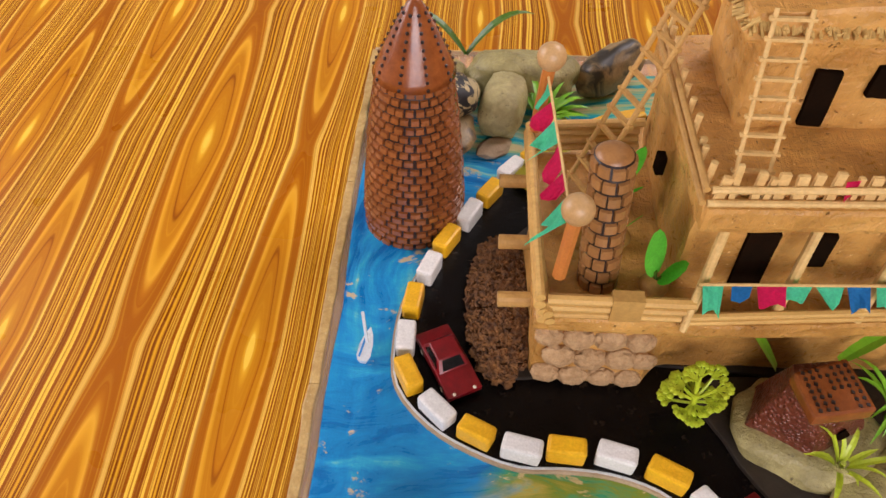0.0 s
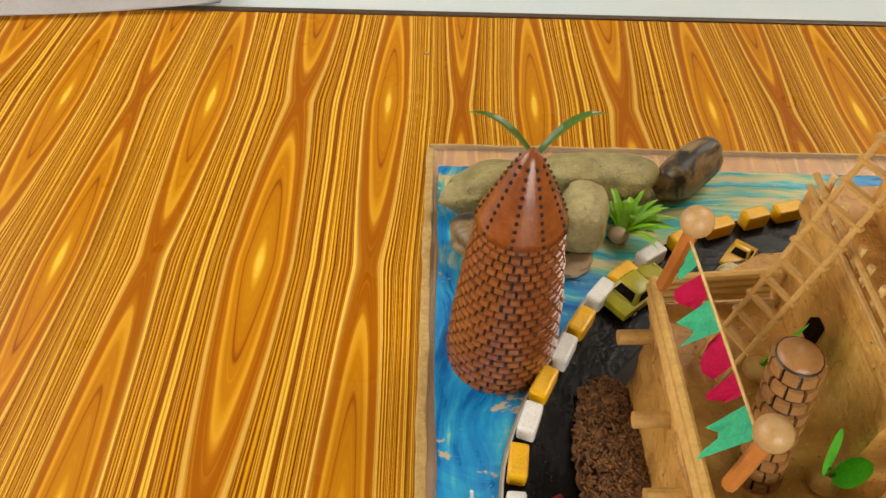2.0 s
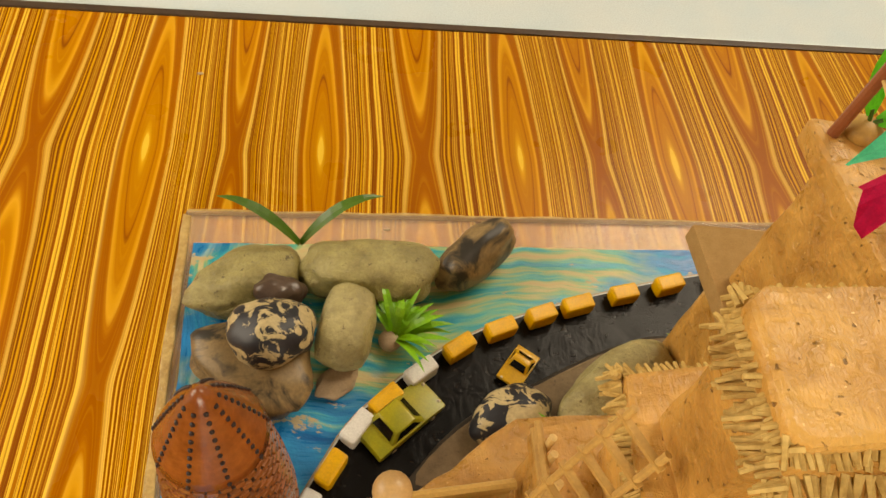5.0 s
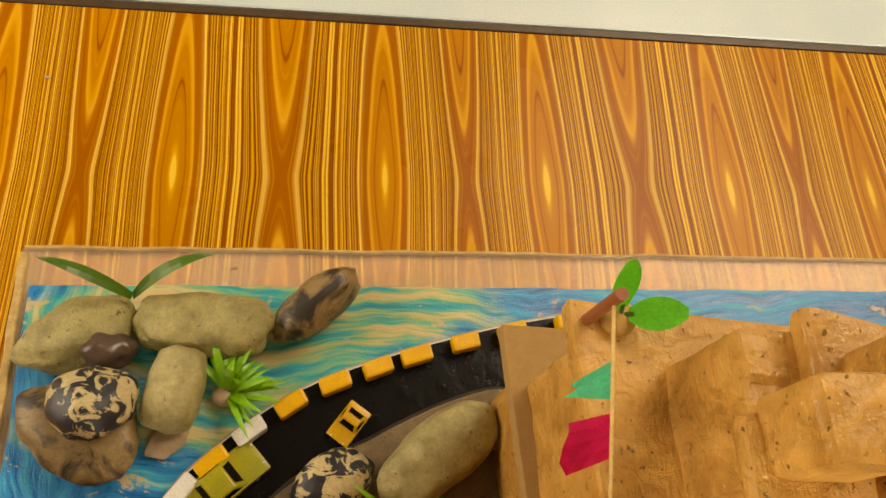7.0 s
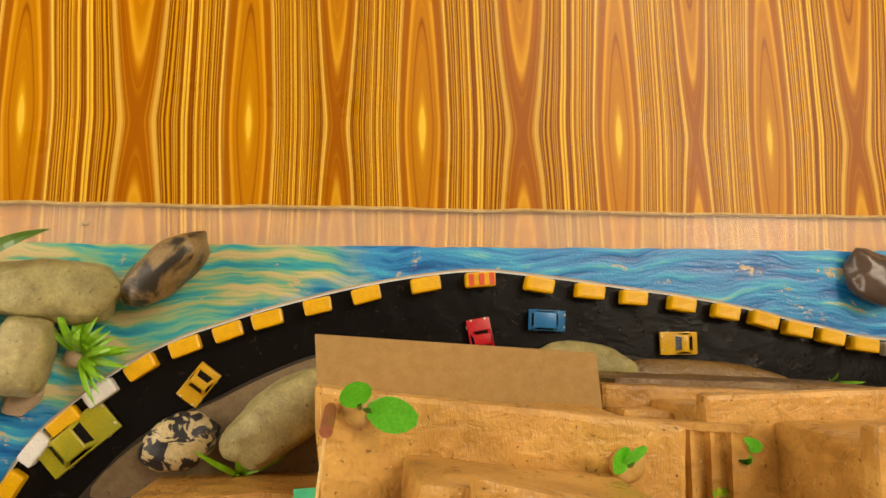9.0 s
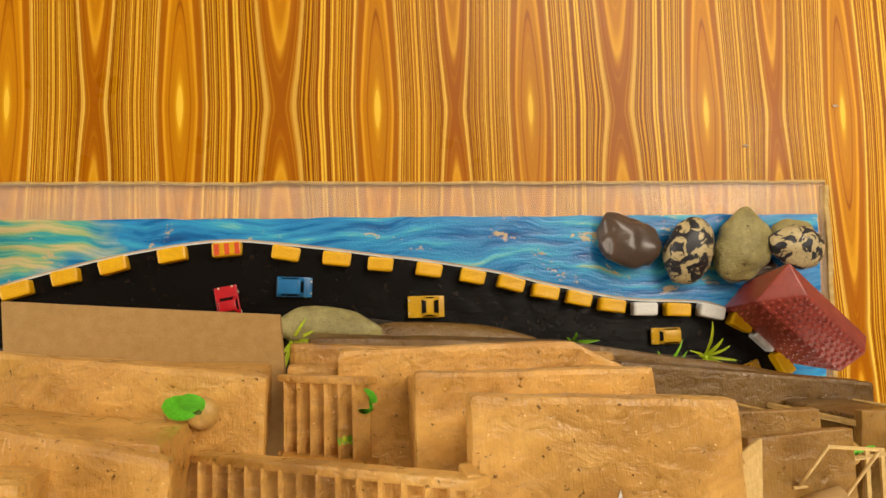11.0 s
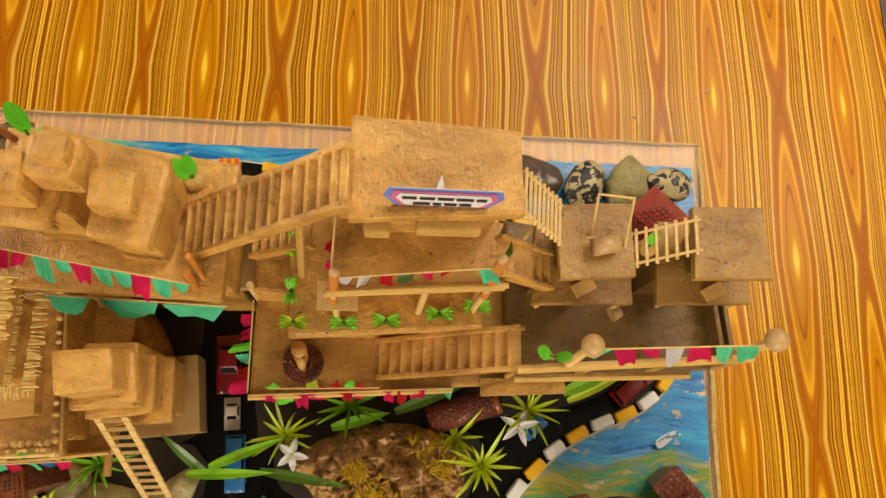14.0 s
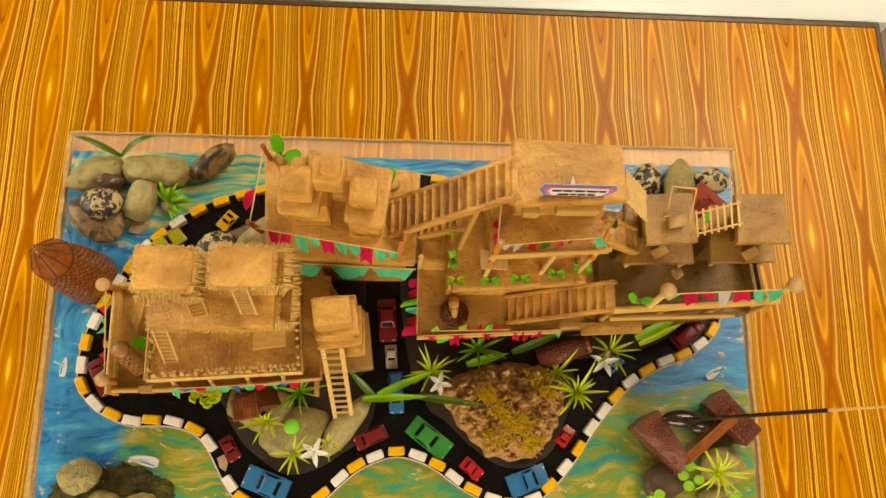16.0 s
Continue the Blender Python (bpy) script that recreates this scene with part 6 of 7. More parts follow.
def reach(p):
    """How far out a point lies in the mound's outline: 1 on its edge."""
    d = p - CEN
    if d.length < 1e-6:
        return 0.0
    best = 1e9
    for a, b in zip(OUT, OUT[1:] + OUT[:1]):
        a, b = Vector(a) - CEN, Vector(b) - CEN
        det = d.x * (b.y - a.y) - d.y * (b.x - a.x)
        if abs(det) < 1e-12:
            continue
        s = (a.x * (b.y - a.y) - a.y * (b.x - a.x)) / det
        u = (a.x * d.y - a.y * d.x) / det
        if s > 0 and -0.01 <= u <= 1.01:
            best = min(best, s)
    return 1 / best


for v in heap.verts:
    p = Vector((0.472 + v.co.x * 0.085, -0.301 + v.co.y * 0.062))
    e = reach(p) + noise.noise(Vector((p.x * 90, p.y * 90, 2))) * 0.07
    e = max(e, 0.0)
    z = 0.004
    if e < 1:
        z = 0.006 + 0.028 * (1 - e ** 2.2) ** 0.5
        lum = noise.noise(Vector((p.x * 70, p.y * 70, 0))) * 0.012 + abs(noise.noise(Vector((p.x * 150, p.y * 150, 5)))) * 0.014 + noise.noise(Vector((p.x * 380, p.y * 380, 9))) * 0.0050 + (0.006 - 0.016 * min(noise.voronoi(Vector((p.x * 95, p.y * 95, 3)))[0][0] ** 1.5, 0.6)) + abs(noise.noise(Vector((p.x * 700, p.y * 700, 4)))) * 0.0022
        z += lum * min(1, (1 - e) * 5 + 0.25)
    else:
        keep.append(v)
    v.co = Vector((p.x, p.y, max(z, 0.004)))
bmesh.ops.delete(heap, geom=[v for v in keep if all(w.co.z <= 0.0041 for e in v.link_edges for w in e.verts)], context="VERTS")
solo("rock_mound", heap, ROUGH, "rough crumbly brown rock mound between the roads", "rock", (0.48, -0.30, 0.005), smooth=True)
moss = bmesh.new()
rm = random.Random(3)
for cx, cy, s in ((0.509, -0.266, 0.016), (0.470, -0.306, 0.018), (0.501, -0.335, 0.016), (0.488, -0.318, 0.016), (0.455, -0.288, 0.010), (0.463, -0.330, 0.012), (0.52, -0.285, 0.010)):
    for i in range(130):
        x, y = rm.gauss(cx, s * 0.42), rm.gauss(cy, s * 0.28)
        e = reach(Vector((x, y)))
        if e > 0.95:
            continue
        z = 0.013 + 0.028 * (1 - e ** 2.2) ** 0.5
        a = rm.uniform(0, 6.28)
        rod((x, y, z), (x + 0.005 * math.cos(a), y + 0.005 * math.sin(a), z + rm.uniform(0.001, 0.006)), 0.0008, 0.0004, 4, moss)
solo("moss_threads", moss, MOSS, "yellow dried moss threads on the rock mound", "moss", (0.48, -0.30, 0.03), kind="stuff")

# ---- toy cars ----
car(0.039, 0.0172, 0.0130, CAR_RED, "worn dark red toy saloon car on the black road", (0.0655, -0.2690), -62)
car(0.043, 0.0195, 0.0140, CAR_OLIVE, "mustard and green toy car on the black road", (0.116, -0.1285), 40)
car(0.0225, 0.0135, 0.0100, CAR_YEL, "small yellow toy car with black windows", (0.1785, -0.1005), 232, "sport")
car(0.0220, 0.0140, 0.0100, CAR_BRIGHT, "small bright red toy car on the road", (0.3400, -0.0750), 100)
car(0.0225, 0.0125, 0.0110, CAR_BLUE, "small blue toy car on the road", (0.3810, -0.0655), -3, "van")
car(0.0240, 0.0140, 0.0100, CAR_YEL, "small yellow toy racing car on the road", (0.4650, -0.0800), 180, "sport")
car(0.0200, 0.0110, 0.0095, CAR_YEL, "small yellow toy car beside white kerbs", (0.6270, -0.1035), 180, "van")
car(0.0190, 0.0120, 0.0095, CAR_YEL, "small yellow toy car near the clay slab", (0.6850, -0.1300), 20, "sport")
car(0.0260, 0.0135, 0.0115, CAR_RED, "small dark red toy car on the black road", (0.1985, -0.3395), -58)
car(0.0460, 0.0230, 0.0150, CAR_BLUE, "large blue toy car on the black road", (0.2370, -0.3735), 158)
car(0.0340, 0.0150, 0.0120, CAR_RED, "worn red toy van on the black road", (0.3390, -0.3285), 205, "van")
car(0.0480, 0.0215, 0.0140, CAR_GREEN, "green toy saloon car on the black road", (0.3985, -0.3290), -38)
car(0.0240, 0.0135, 0.0110, CAR_BRIGHT, "small bright red toy car on the road", (0.4420, -0.3595), -42)
car(0.0420, 0.0220, 0.0155, CAR_BLUE, "blue toy pickup truck on the black road", (0.4990, -0.3710), 20, "pickup")
car(0.0220, 0.0125, 0.0105, CAR_BRIGHT, "small red toy car beside the rock mound", (0.5400, -0.3270), 52)
car(0.0460, 0.0190, 0.0150, CAR_RED, "dark red toy car in the narrow lane", (0.3535, -0.2080), -86)
car(0.0250, 0.0120, 0.0110, CAR_WHITE, "small off-white toy car in the narrow lane", (0.3585, -0.2460), -86)
car(0.0430, 0.0150, 0.0150, CAR_BLUE, "blue toy bus in the narrow lane", (0.3640, -0.2830), -87, "van")
car(0.0210, 0.0125, 0.0110, CAR_BLUE, "small blue toy car half hidden by leaves", (0.5960, -0.2520), 40)
car(0.0400, 0.0165, 0.0130, CAR_RED, "dark red toy van below the deck", (0.6790, -0.2180), 40, "van")

# ---- plants ----
tuft("grass_plant", (0.114, -0.083, 0.002), 28, 0.030, 0.024, LEAF, "bright green plastic grass on a brown stub", 1, 0.0052, 200, -60)
solo("plant_stub", ball((0.112, -0.084, 0.006), 0.0062, 3, (1, 1, 0.8)), ROAD_EDGE, "round brown stub at the plant's foot", "stub", (0.112, -0.084, 0.002), smooth=True)
tw = thing("twin_leaf", (0.0635, -0.033, 0.020), "two long dark green leaves growing between stones", "plant")
part("leaf", blade(bmesh.new(), (0.0635, -0.034, 0.022), (0.022, -0.022, 0.046), 0.0075, 0.010, 8), LEAF_D, tw)
part("leaf", blade(bmesh.new(), (0.0640, -0.034, 0.022), (0.108, -0.018, 0.044), 0.0080, 0.012, 8), LEAF_D, tw)
tuft("grass_plant", (0.2020, -0.150, 0.006), 9, 0.026, 0.034, LEAF, "green plastic blades between stones", 2, 0.0045)
tuft("grass_plant", (0.2680, -0.089, 0.006), 6, 0.010, 0.012, LEAF_Y, "small lime plastic tuft at the slab's corner", 3, 0.002)
tuft("grass_plant", (0.3790, -0.100, 0.006), 11, 0.022, 0.020, LEAF_Y, "lime plastic tuft beside the cardboard slab", 4, 0.0032, 200, -120)
tuft("grass_plant", (0.5600, -0.106, 0.006), 6, 0.014, 0.030, LEAF, "green plastic blades behind the house", 5, 0.0028)
tuft("grass_plant", (0.6240, -0.126, 0.006), 10, 0.024, 0.014, LEAF, "green plastic tuft beside the road", 6, 0.003)
tuft("grass_plant", (0.6520, -0.118, 0.006), 10, 0.028, 0.026, LEAF_Y, "lime plastic tuft beside the road", 7, 0.003)
tuft("grass_plant", (0.449, -0.239, 0.006), 11, 0.028, 0.042, LEAF, "green plastic tuft below the terrace", 8, 0.0042)
tuft("grass_plant", (0.400, -0.262, 0.006), 14, 0.030, 0.040, LEAF_Y, "lime plastic tuft with narrow leaves", 9, 0.0034)
tuft("grass_plant", (0.532, -0.262, 0.006), 12, 0.026, 0.040, LEAF_Y, "lime plastic tuft beside the rock mound", 10, 0.0036)
tuft("grass_plant", (0.552, -0.283, 0.006), 14, 0.034, 0.036, LEAF_Y, "lime star-shaped plastic tuft", 11, 0.0038)
tuft("grass_plant", (0.590, -0.240, 0.006), 14, 0.032, 0.040, LEAF_Y, "lime plastic tuft with narrow leaves", 12, 0.0036)
tuft("grass_plant", (0.234, -0.314, 0.006), 12, 0.026, 0.036, LEAF_Y, "lime plastic tuft beside the small hut", 13, 0.0034)
tuft("grass_plant", (0.262, -0.344, 0.006), 13, 0.028, 0.026, LEAF_Y, "lime plastic tuft by the flat stone", 14, 0.0034)
tuft("grass_plant", (0.266, -0.284, 0.006), 13, 0.032, 0.030, LEAF, "green plastic tuft under the deck", 15, 0.0034)
tuft("grass_plant", (0.296, -0.334, 0.006), 8, 0.018, 0.022, LEAF_Y, "small lime plastic tuft by the ladder", 16, 0.003)
tuft("grass_plant", (0.692, -0.364, 0.018), 16, 0.032, 0.026, LEAF_Y, "yellow-green star-shaped plastic tuft", 17, 0.0036)
long = thing("long_leaf", (0.341, -0.290, 0.006), "long curved dark green leaves across the lane", "plant", "long leaves")
part("leaf", blade(bmesh.new(), (0.345, -0.292, 0.012), (0.314, -0.262, 0.040), 0.008, 0.006, 7), LEAF_D, long)
part("leaf", blade(bmesh.new(), (0.345, -0.286, 0.014), (0.402, -0.264, 0.038), 0.009, 0.004, 8), LEAF, long)
part("leaf", blade(bmesh.new(), (0.330, -0.291, 0.020), (0.395, -0.289, 0.032), 0.009, 0.008, 8), LEAF, long)
long2 = thing("long_leaf", (0.390, -0.290, 0.006), "long dark green leaf lying on the rock mound", "plant", "long leaves")
part("leaf", blade(bmesh.new(), (0.384, -0.288, 0.022), (0.452, -0.298, 0.042), 0.009, 0.004, 8), LEAF_D, long2)
long3 = thing("long_leaf", (0.470, -0.246, 0.006), "long dark green leaf below the terrace", "plant", "long leaves")
part("leaf", blade(bmesh.new(), (0.436, -0.256, 0.028), (0.480, -0.244, 0.026), 0.010, 0.003, 7), LEAF, long3)
part("leaf", blade(bmesh.new(), (0.484, -0.243, 0.026), (0.538, -0.222, 0.038), 0.010, 0.003, 7), LEAF_D, long3)
long4 = thing("long_leaf", (0.6400, -0.222, 0.006), "broad green leaves under the railing", "plant", "long leaves")
part("leaf", blade(bmesh.new(), (0.618, -0.226, 0.020), (0.656, -0.208, 0.046), 0.012, 0.004, 6), LEAF, long4)
part("leaf", blade(bmesh.new(), (0.622, -0.232, 0.018), (0.664, -0.212, 0.036), 0.008, 0.004, 6), LEAF_Y, long4)
side_leaf = thing("long_leaf", (0.212, -0.272, 0.006), "green leaves growing behind the small hut", "plant", "long leaves")
part("leaf", blade(bmesh.new(), (0.211, -0.276, 0.030), (0.184, -0.266, 0.062), 0.009, 0.003, 6), LEAF, side_leaf)
part("leaf", blade(bmesh.new(), (0.240, -0.270, 0.030), (0.268, -0.262, 0.052), 0.008, 0.003, 6), LEAF, side_leaf)
fan = thing("fan_leaf_plant", (0.176, -0.288, 0.006), "lime plastic plant with fan-shaped leaves", "plant")
rf = random.Random(12)
part("stem", rod((0.176, -0.289, 0.006), (0.1765, -0.287, 0.022), 0.0013), LEAF_Y, fan)
for i in range(15):
    a, l, z = 2 * math.pi * i / 15 + rf.uniform(-0.3, 0.3), rf.uniform(0.002, 0.010), rf.uniform(0.012, 0.034)
    tip = Vector((0.1765 + l * math.cos(a), -0.287 + l * math.sin(a), z))
    part("stalk", rod((0.1765, -0.287, 0.012 + z * 0.2), tip, 0.0007, seg=5), LEAF_Y, fan)
    k = bmesh.new()
    d = Vector((math.cos(a), math.sin(a), 0.35)).normalized()
    sd = Vector((-math.sin(a), math.cos(a), 0))
    for u, far in ((-1.0, 0.55), (-0.5, 0.9), (0.0, 1.0), (0.5, 0.9), (1.0, 0.55)):
        e = tip + d * 0.0062 * far + sd * 0.0036 * u
        bar(tip, e, 0.0009, 0.0005, k)
        ball(e, 0.0016, 1, (1.15, 1.15, 0.5), k)
    part("leaf", k, LEAF_Y, fan)


def flower(c, r, seed, label):
    t = thing("white_flower", c, label, "flower", "white flowers")
    rnd_ = random.Random(seed)
    for i in range(5):
        a = 2 * math.pi * i / 5 + rnd_.uniform(-0.25, 0.25)
        part("petal", blade(bmesh.new(), c, (c[0] + r * math.cos(a), c[1] + r * math.sin(a), c[2] + rnd_.uniform(-0.004, 0.003)), 0.0062, 0.002, 5), PETAL, t)
    part("heart", ball(c, 0.0013, 2), LEAF_Y, t)
    part("stem", rod((c[0], c[1] + 0.004, 0.007), c, 0.0008), LEAF, t)


flower((0.408, -0.276, 0.032), 0.013, 1, "white plastic flower in the lime tuft")
flower((0.579, -0.253, 0.032), 0.016, 2, "white plastic flower in the lime tuft")
flower((0.284, -0.343, 0.026), 0.015, 3, "white plastic flower beside the flat stone")
clover = thing("clover_plant", (0.660, -0.360, 0.010), "green plastic clover in front of the ruin", "plant")
for i, (x, y) in enumerate(((0.663, -0.357), (0.655, -0.366), (0.671, -0.370), (0.660, -0.376), (0.629, -0.384), (0.620, -0.390), (0.636, -0.394), (0.706, -0.388))):
    part("leaf", ball((x, y, 0.028), 0.006, 2, (1, 0.85, 0.16)), LEAF, clover)
    part("stalk", rod((x * 0.6 + 0.264, y, 0.006), (x, y, 0.028), 0.0007, seg=5), LEAF_D, clover)

# ---- small hut, log, boats, ruin, tent ----
hut = thing("clay_hut", (0.2215, -0.295, 0.016), "dark red glazed clay hut with flared walls", "hut")
bm = bmesh.new()
lo = [bm.verts.new((x, y, 0.014)) for x, y in ((0.197, -0.297), (0.222, -0.312), (0.250, -0.296), (0.240, -0.272), (0.206, -0.276))]
hi = [bm.verts.new((x, y, 0.050)) for x, y in ((0.2075, -0.2955), (0.2165, -0.3065), (0.2345, -0.301), (0.227, -0.284), (0.2085, -0.287))]
bm.faces.new(hi)
for i in range(5):
    j = (i + 1) % 5
    bm.faces.new((lo[i], lo[j], hi[j], hi[i]))
bmesh.ops.recalc_face_normals(bm, faces=bm.faces)
bmesh.ops.bevel(bm, geom=list(bm.edges), offset=0.0012, segments=2, profile=0.55, affect="EDGES", clamp_overlap=True)
part("wall", bm, MAROON, hut, "dark red glazed wall")
part("roof", prism([(0.2045, -0.2955), (0.2085, -0.3155), (0.2335, -0.3105), (0.2285, -0.2865)], 0.049, 0.056, 0.0016, 0.0004, 3), RED_CLAY, hut, "stamped flat roof")
st = bmesh.new()
rb = random.Random(2)
for i in range(7):
    for j in range(7):
        u, v = (i + 0.5) / 7, (j + 0.5) / 7
        if 2 <= i <= 4 and rb.random() < 0.5:
            continue
        p = Vector((0.2065, -0.2945, 0)).lerp(Vector((0.2275, -0.2885, 0)), u).lerp(Vector((0.2095, -0.3140, 0)).lerp(Vector((0.2320, -0.3095, 0)), u), v)
        bar((p.x - 0.0006, p.y, 0.0562), (p.x + 0.0007, p.y - 0.0003, 0.0562), 0.0013, 0.0008, st)
part("stamp_pattern", st, MORTAR, hut, "grid of small stamped marks")
part("window", rod((0.2315, -0.3048, 0.028), (0.2328, -0.3068, 0.027), 0.0026, seg=14), HOLE_SHADE, hut)
log = thing("clay_log", (0.54, -0.242, 0.012), "glossy dark brown clay log with a hollow end", "log")
part("trunk", rod((0.512, -0.248, 0.020), (0.561, -0.234, 0.034), 0.0125, 0.0105, 24), MAROON, log, "", True)
part("rim", rod((0.560, -0.2345, 0.0335), (0.564, -0.2332, 0.0347), 0.0108, 0.0098, 24), RED_CLAY, log, "", True)
part("hollow", rod((0.5638, -0.2333, 0.0346), (0.5645, -0.2331, 0.0348), 0.0055, seg=18), HOLE_SHADE, log)


def boat(c, turn, label, s=1.0):
    t = thing("toy_boat", (0, 0, 0), label, "boat", "small boats")
    bm = bmesh.new()
    prof = [(-0.013, 0.0030), (-0.009, 0.0046), (0.0, 0.0044), (0.008, 0.0028), (0.014, 0.0002)]
    up, dn = [], []
    for sgn in (1, -1):
        up.append([bm.verts.new((x * s, sgn * w * s, 0.005 * s)) for x, w in prof])
        dn.append([bm.verts.new((x * s * 0.9, sgn * w * 0.6 * s, 0.0)) for x, w in prof])
    for i in range(4):
        bm.faces.new((up[0][i], up[0][i + 1], dn[0][i + 1], dn[0][i]))
        bm.faces.new((up[1][i + 1], up[1][i], dn[1][i], dn[1][i + 1]))
        bm.faces.new((up[0][i], up[1][i], up[1][i + 1], up[0][i + 1]))
        bm.faces.new((dn[0][i + 1], dn[1][i + 1], dn[1][i], dn[0][i]))
    bm.faces.new((up[0][0], dn[0][0], dn[1][0], up[1][0]))
    bmesh.ops.recalc_face_normals(bm, faces=bm.faces)
    part("hull", bm, CLEARISH, t)
    part("rib", bar((-0.010 * s, 0.0026 * s, 0.0054 * s), (0.006 * s, 0.0014 * s, 0.0054 * s), 0.0008, 0.0008), FELT_BLUE, t)
    part("mast", rod((0.002 * s, 0, 0.004 * s), (0.004 * s, 0.001, 0.034 * s), 0.0011 * s), CLEARISH, t)
    t.matrix_basis = pose(c[0], c[1], 0.0012, 0, 0, turn)


boat((0.025, -0.2590), 85, "tiny white plastic boat on the blue river", 0.75)
boat((0.1150, -0.3510), 168, "white and blue plastic boat on the river", 1.1)
boat((0.7070, -0.2600), 35, "clear plastic boat on the green water", 0.8)
crook = bmesh.new()
rod((0.1280, -0.3330, 0.0012), (0.1300, -0.3345, 0.009), 0.0007, into=crook)
rod((0.1300, -0.3345, 0.009), (0.1325, -0.3370, 0.0012), 0.0007, into=crook)
solo("bent_wire", crook, STICK, "bent pale wire standing in the river", "wire", (0.13, -0.334, 0.001))


def studded(corners, n, m, mt, parent, r=0.0016, name="studs"):
    bm = bmesh.new()
    a, b, c, d = [Vector(p) for p in corners]
    nrm = (b - a).cross(d - a).normalized()
    for i in range(n):
        for j in range(m):
            u, v = (i + 0.5 + 0.25 * (j % 2)) / (n + 0.3), (j + 0.5) / m
            p = a.lerp(b, u).lerp(d.lerp(c, u), v)
            ball(p + nrm * 0.0002, r, 1, into=bm)
    part(name, bm, mt, parent, "rows of raised studs")


def ridge(name, loc, base, top, label, cat, mt=MAROON, studs=()):
    """A block with a ridge: base outline and top points, hulled."""
    t = thing(name, loc, label, cat)
    bm = bmesh.new()
    for p in base + top:
        bm.verts.new(p)
    bmesh.ops.convex_hull(bm, input=bm.verts[:])
    bmesh.ops.dissolve_limit(bm, angle_limit=0.05, verts=bm.verts[:], edges=bm.edges[:])
    bmesh.ops.bevel(bm, geom=list(bm.edges), offset=0.0009, segments=2, profile=0.55, affect="EDGES", clamp_overlap=True)
    part("body", bm, mt, t)
    for f, n_, m_ in studs:
        studded(f, n_, m_, mt, t)
    return t


TA, TBk, TC, TD = (0.668, -0.082, 0.052), (0.691, -0.058, 0.054), (0.741, -0.106, 0.054), (0.724, -0.128, 0.050)
ridge("clay_tent", (0.70, -0.093, 0.003), [(0.672, -0.086, 0.002), (0.690, -0.068, 0.002), (0.728, -0.108, 0.002), (0.712, -0.124, 0.002)], [TA, TBk, TC, TD, (0.697, -0.079, 0.062), (0.735, -0.116, 0.060)],
      "glazed maroon clay shed with a studded tapering body", "shed", TENT, [((TA, TD, (0.735, -0.116, 0.060), (0.697, -0.079, 0.062)), 14, 6), (((0.712, -0.124, 0.004), (0.672, -0.086, 0.004), TA, TD), 12, 10)])
ru1 = ridge("clay_ruin", (0.63, -0.33, 0.001), [(0.608, -0.318, 0.001), (0.626, -0.305, 0.001), (0.660, -0.348, 0.001), (0.648, -0.362, 0.001)], [(0.602, -0.319, 0.040), (0.629, -0.301, 0.042), (0.656, -0.346, 0.046), (0.650, -0.364, 0.036)],
            "maroon glazed clay wing of a ruined building", "ruin", MAROON, [(((0.648, -0.362, 0.004), (0.608, -0.318, 0.004), (0.602, -0.319, 0.038), (0.650, -0.364, 0.034)), 12, 7)])
ru2 = ridge("clay_ruin", (0.68, -0.33, 0.001), [(0.650, -0.352, 0.001), (0.658, -0.362, 0.001), (0.708, -0.322, 0.001), (0.700, -0.312, 0.001)], [(0.654, -0.344, 0.046), (0.659, -0.353, 0.044), (0.712, -0.312, 0.044), (0.706, -0.303, 0.046)],
            "maroon glazed clay wall of a ruined building", "ruin", RED_CLAY)
ru3 = ridge("clay_ruin", (0.71, -0.31, 0.001), [(0.690, -0.292, 0.001), (0.702, -0.282, 0.001), (0.735, -0.322, 0.001), (0.722, -0.334, 0.001)], [(0.680, -0.297, 0.040), (0.699, -0.280, 0.044), (0.737, -0.321, 0.040), (0.721, -0.338, 0.036)],
            "maroon glazed clay wing of a ruined building", "ruin", MAROON, [(((0.680, -0.297, 0.0405), (0.721, -0.338, 0.0365), (0.737, -0.321, 0.0405), (0.699, -0.280, 0.0445)), 11, 6)])
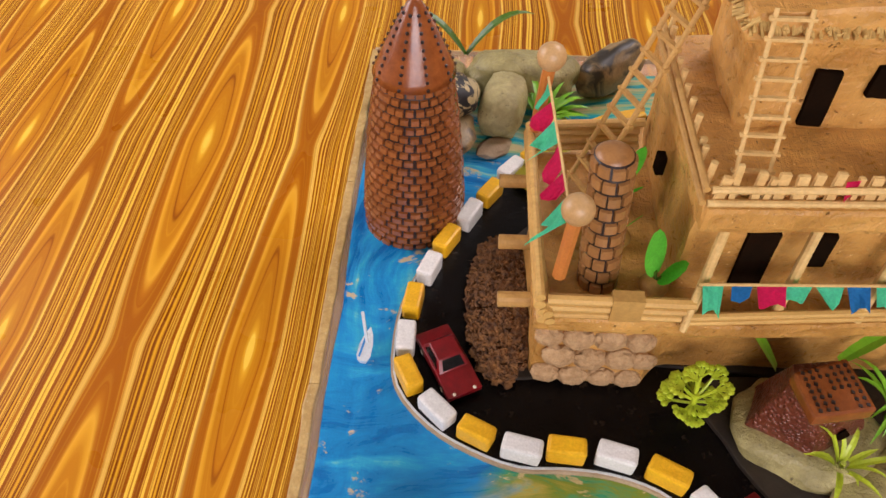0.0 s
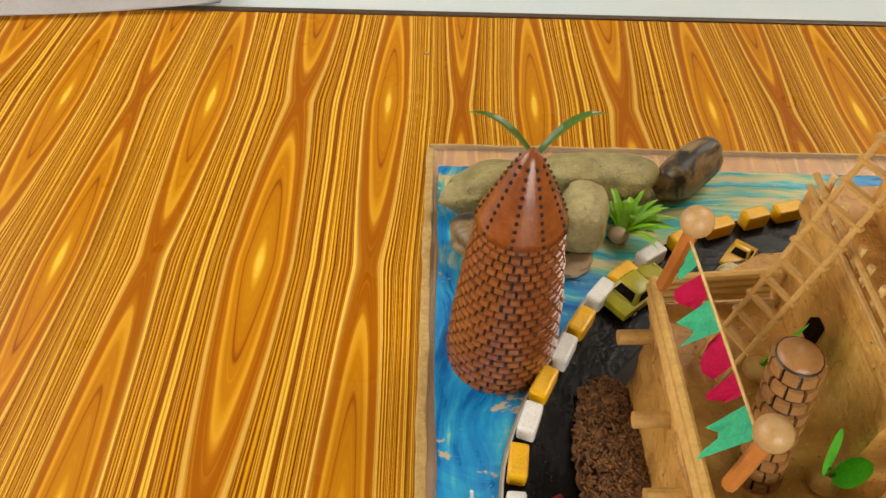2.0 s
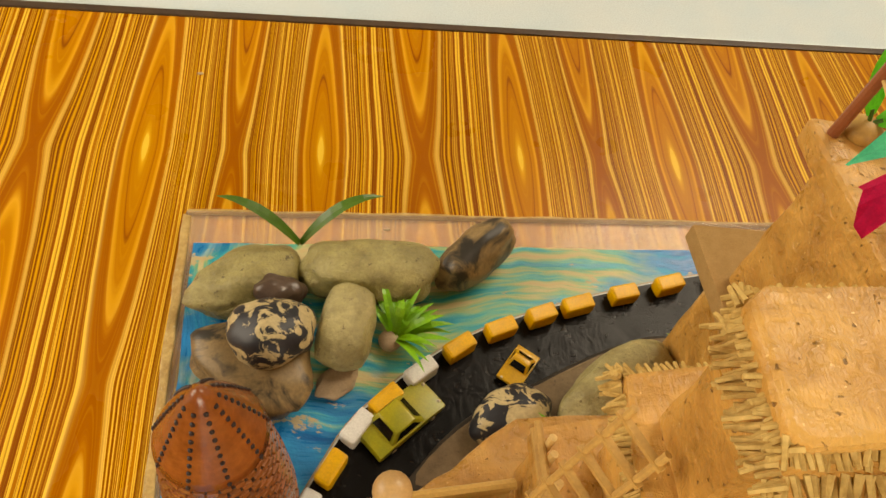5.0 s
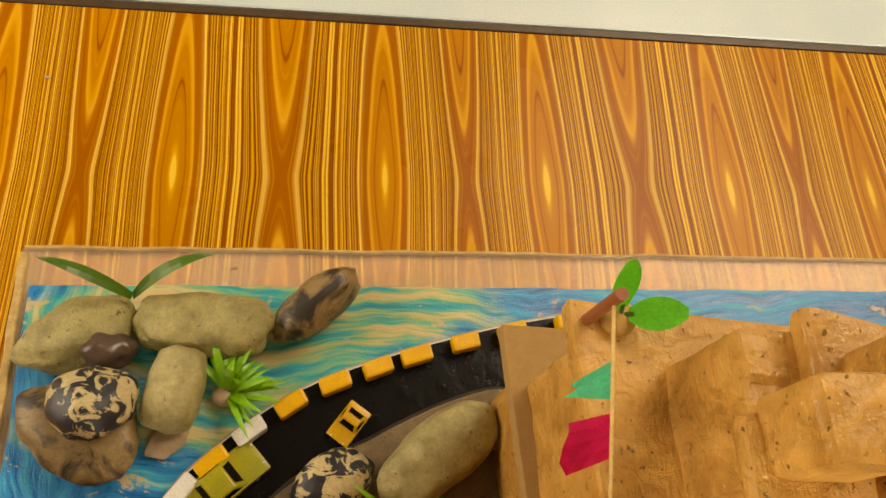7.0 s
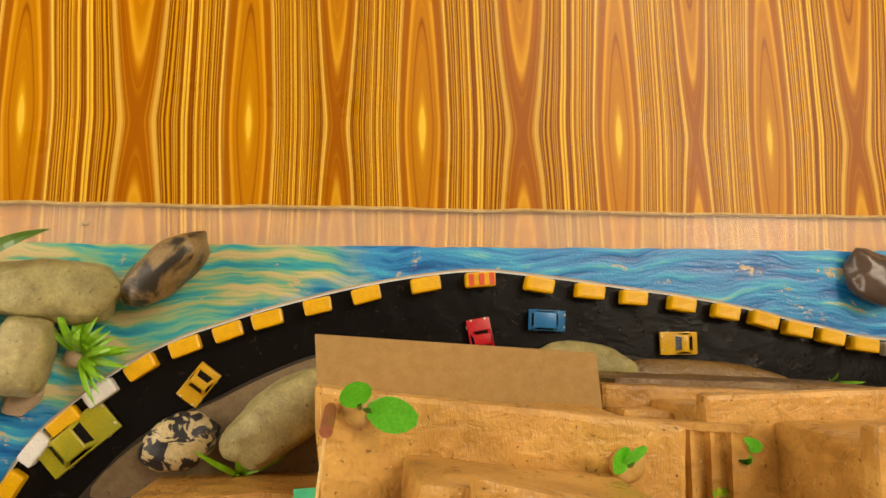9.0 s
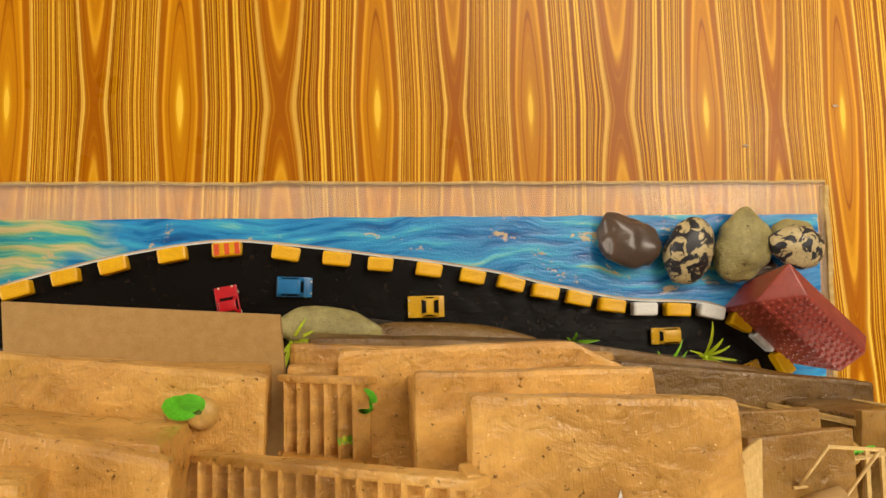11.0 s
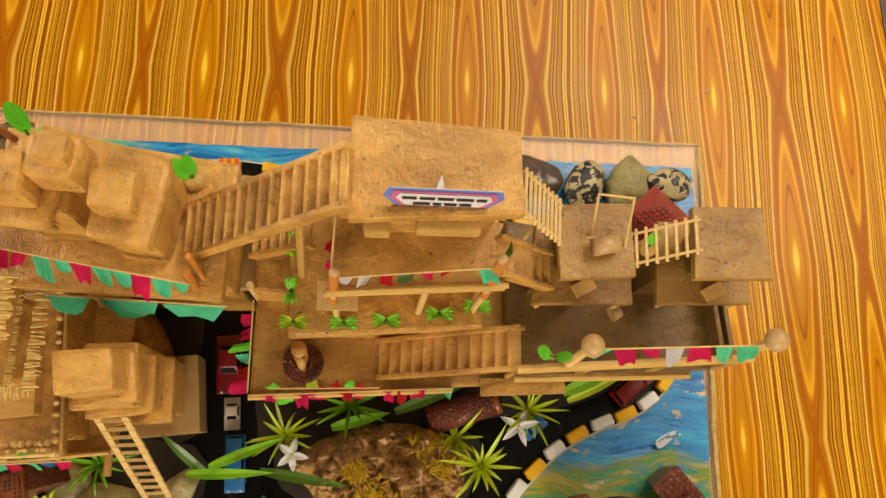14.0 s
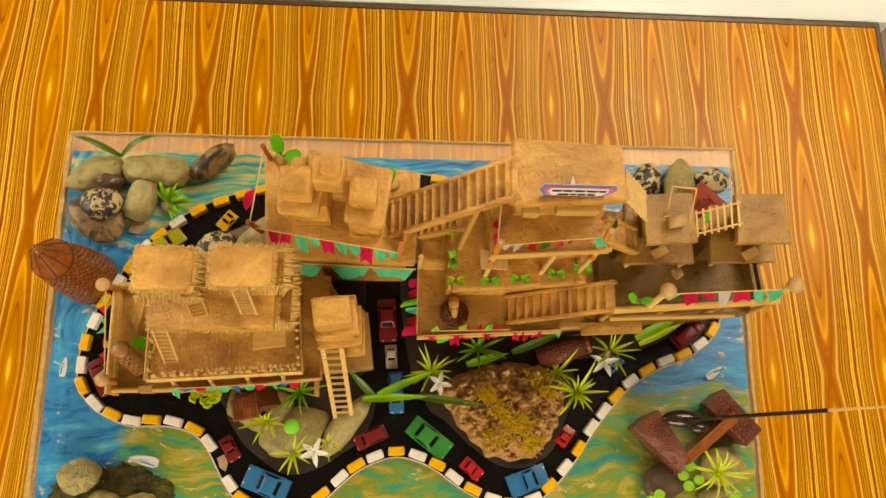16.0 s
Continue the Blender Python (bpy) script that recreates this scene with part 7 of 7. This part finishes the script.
spear = thing("black_spear", (0.66, -0.312, 0.046), "glossy black crossbow-like stick with a brass tip", "spear")
part("head", ball((0.648, -0.311, 0.056), 0.011, 3, (1.9, 0.8, 0.7)), BLACK_GLOSS, spear, "glossy black knob", True)
part("trigger", ball((0.664, -0.320, 0.058), 0.006, 3, (1.6, 0.8, 0.7)), BLACK_GLOSS, spear, "", True)
part("shaft", rod((0.648, -0.3125, 0.064), (0.703, -0.3120, 0.222), 0.0018, 0.0018, 10), BLACK_GLOSS, spear)
part("tip", rod((0.703, -0.3120, 0.222), (0.724, -0.3118, 0.283), 0.0014, 0.0007, 10), BRASS, spear, "thin brass tip")
patch = bmesh.new()
bmesh.ops.create_icosphere(patch, subdivisions=3, radius=1, matrix=Matrix.Translation((0.2600, -0.3180, 0.0195)) @ Matrix.Diagonal((0.008, 0.008, 0.003, 1)))
solo("painted_moss", patch, FELT_LIME, "bright green blob painted on the flat stone", "moss", (0.26, -0.318, 0.018), smooth=True)
crumb = bmesh.new()
rc = random.Random(6)
for x, y in ((-0.009, 0.119), (0.772, 0.060), (0.700, 0.030), (0.112, -0.009)):
    ball((x, y, TOP + 0.0010 if y > 0 else 0.0006), 0.0013, 2, (1.8, 0.8, 0.5), crumb)
solo("crumbs", crumb, ROAD_EDGE, "pale crumbs of plaster on the table", "crumbs", (0, 0.1, TOP), kind="stuff")
curl = bmesh.new()
g = []
for i in range(13):
    u = i / 12
    x = -0.42 + 0.237 * u
    ys = 0.145 + 0.032 * u
    g.append([curl.verts.new((x - 0.004 * v * v, ys + 0.10 * v, TOP + 0.0030 + 0.0008 * math.exp(-v * 9) + 0.003 * u ** 6 + 0.0006 * math.sin(9 * u + 5 * v))) for v in (0.0, 0.03, 0.08, 0.2, 0.5, 1.0)])
for a, b in zip(g, g[1:]):
    for k in range(5):
        curl.faces.new((a[k], b[k], b[k + 1], a[k + 1]))
bmesh.ops.solidify(curl, geom=curl.faces[:], thickness=0.0006)
solo("paper_sheet", curl, PAPER, "curled edge of a white paper sheet on the table", "paper", (-0.3, 0.2, TOP), smooth=True)
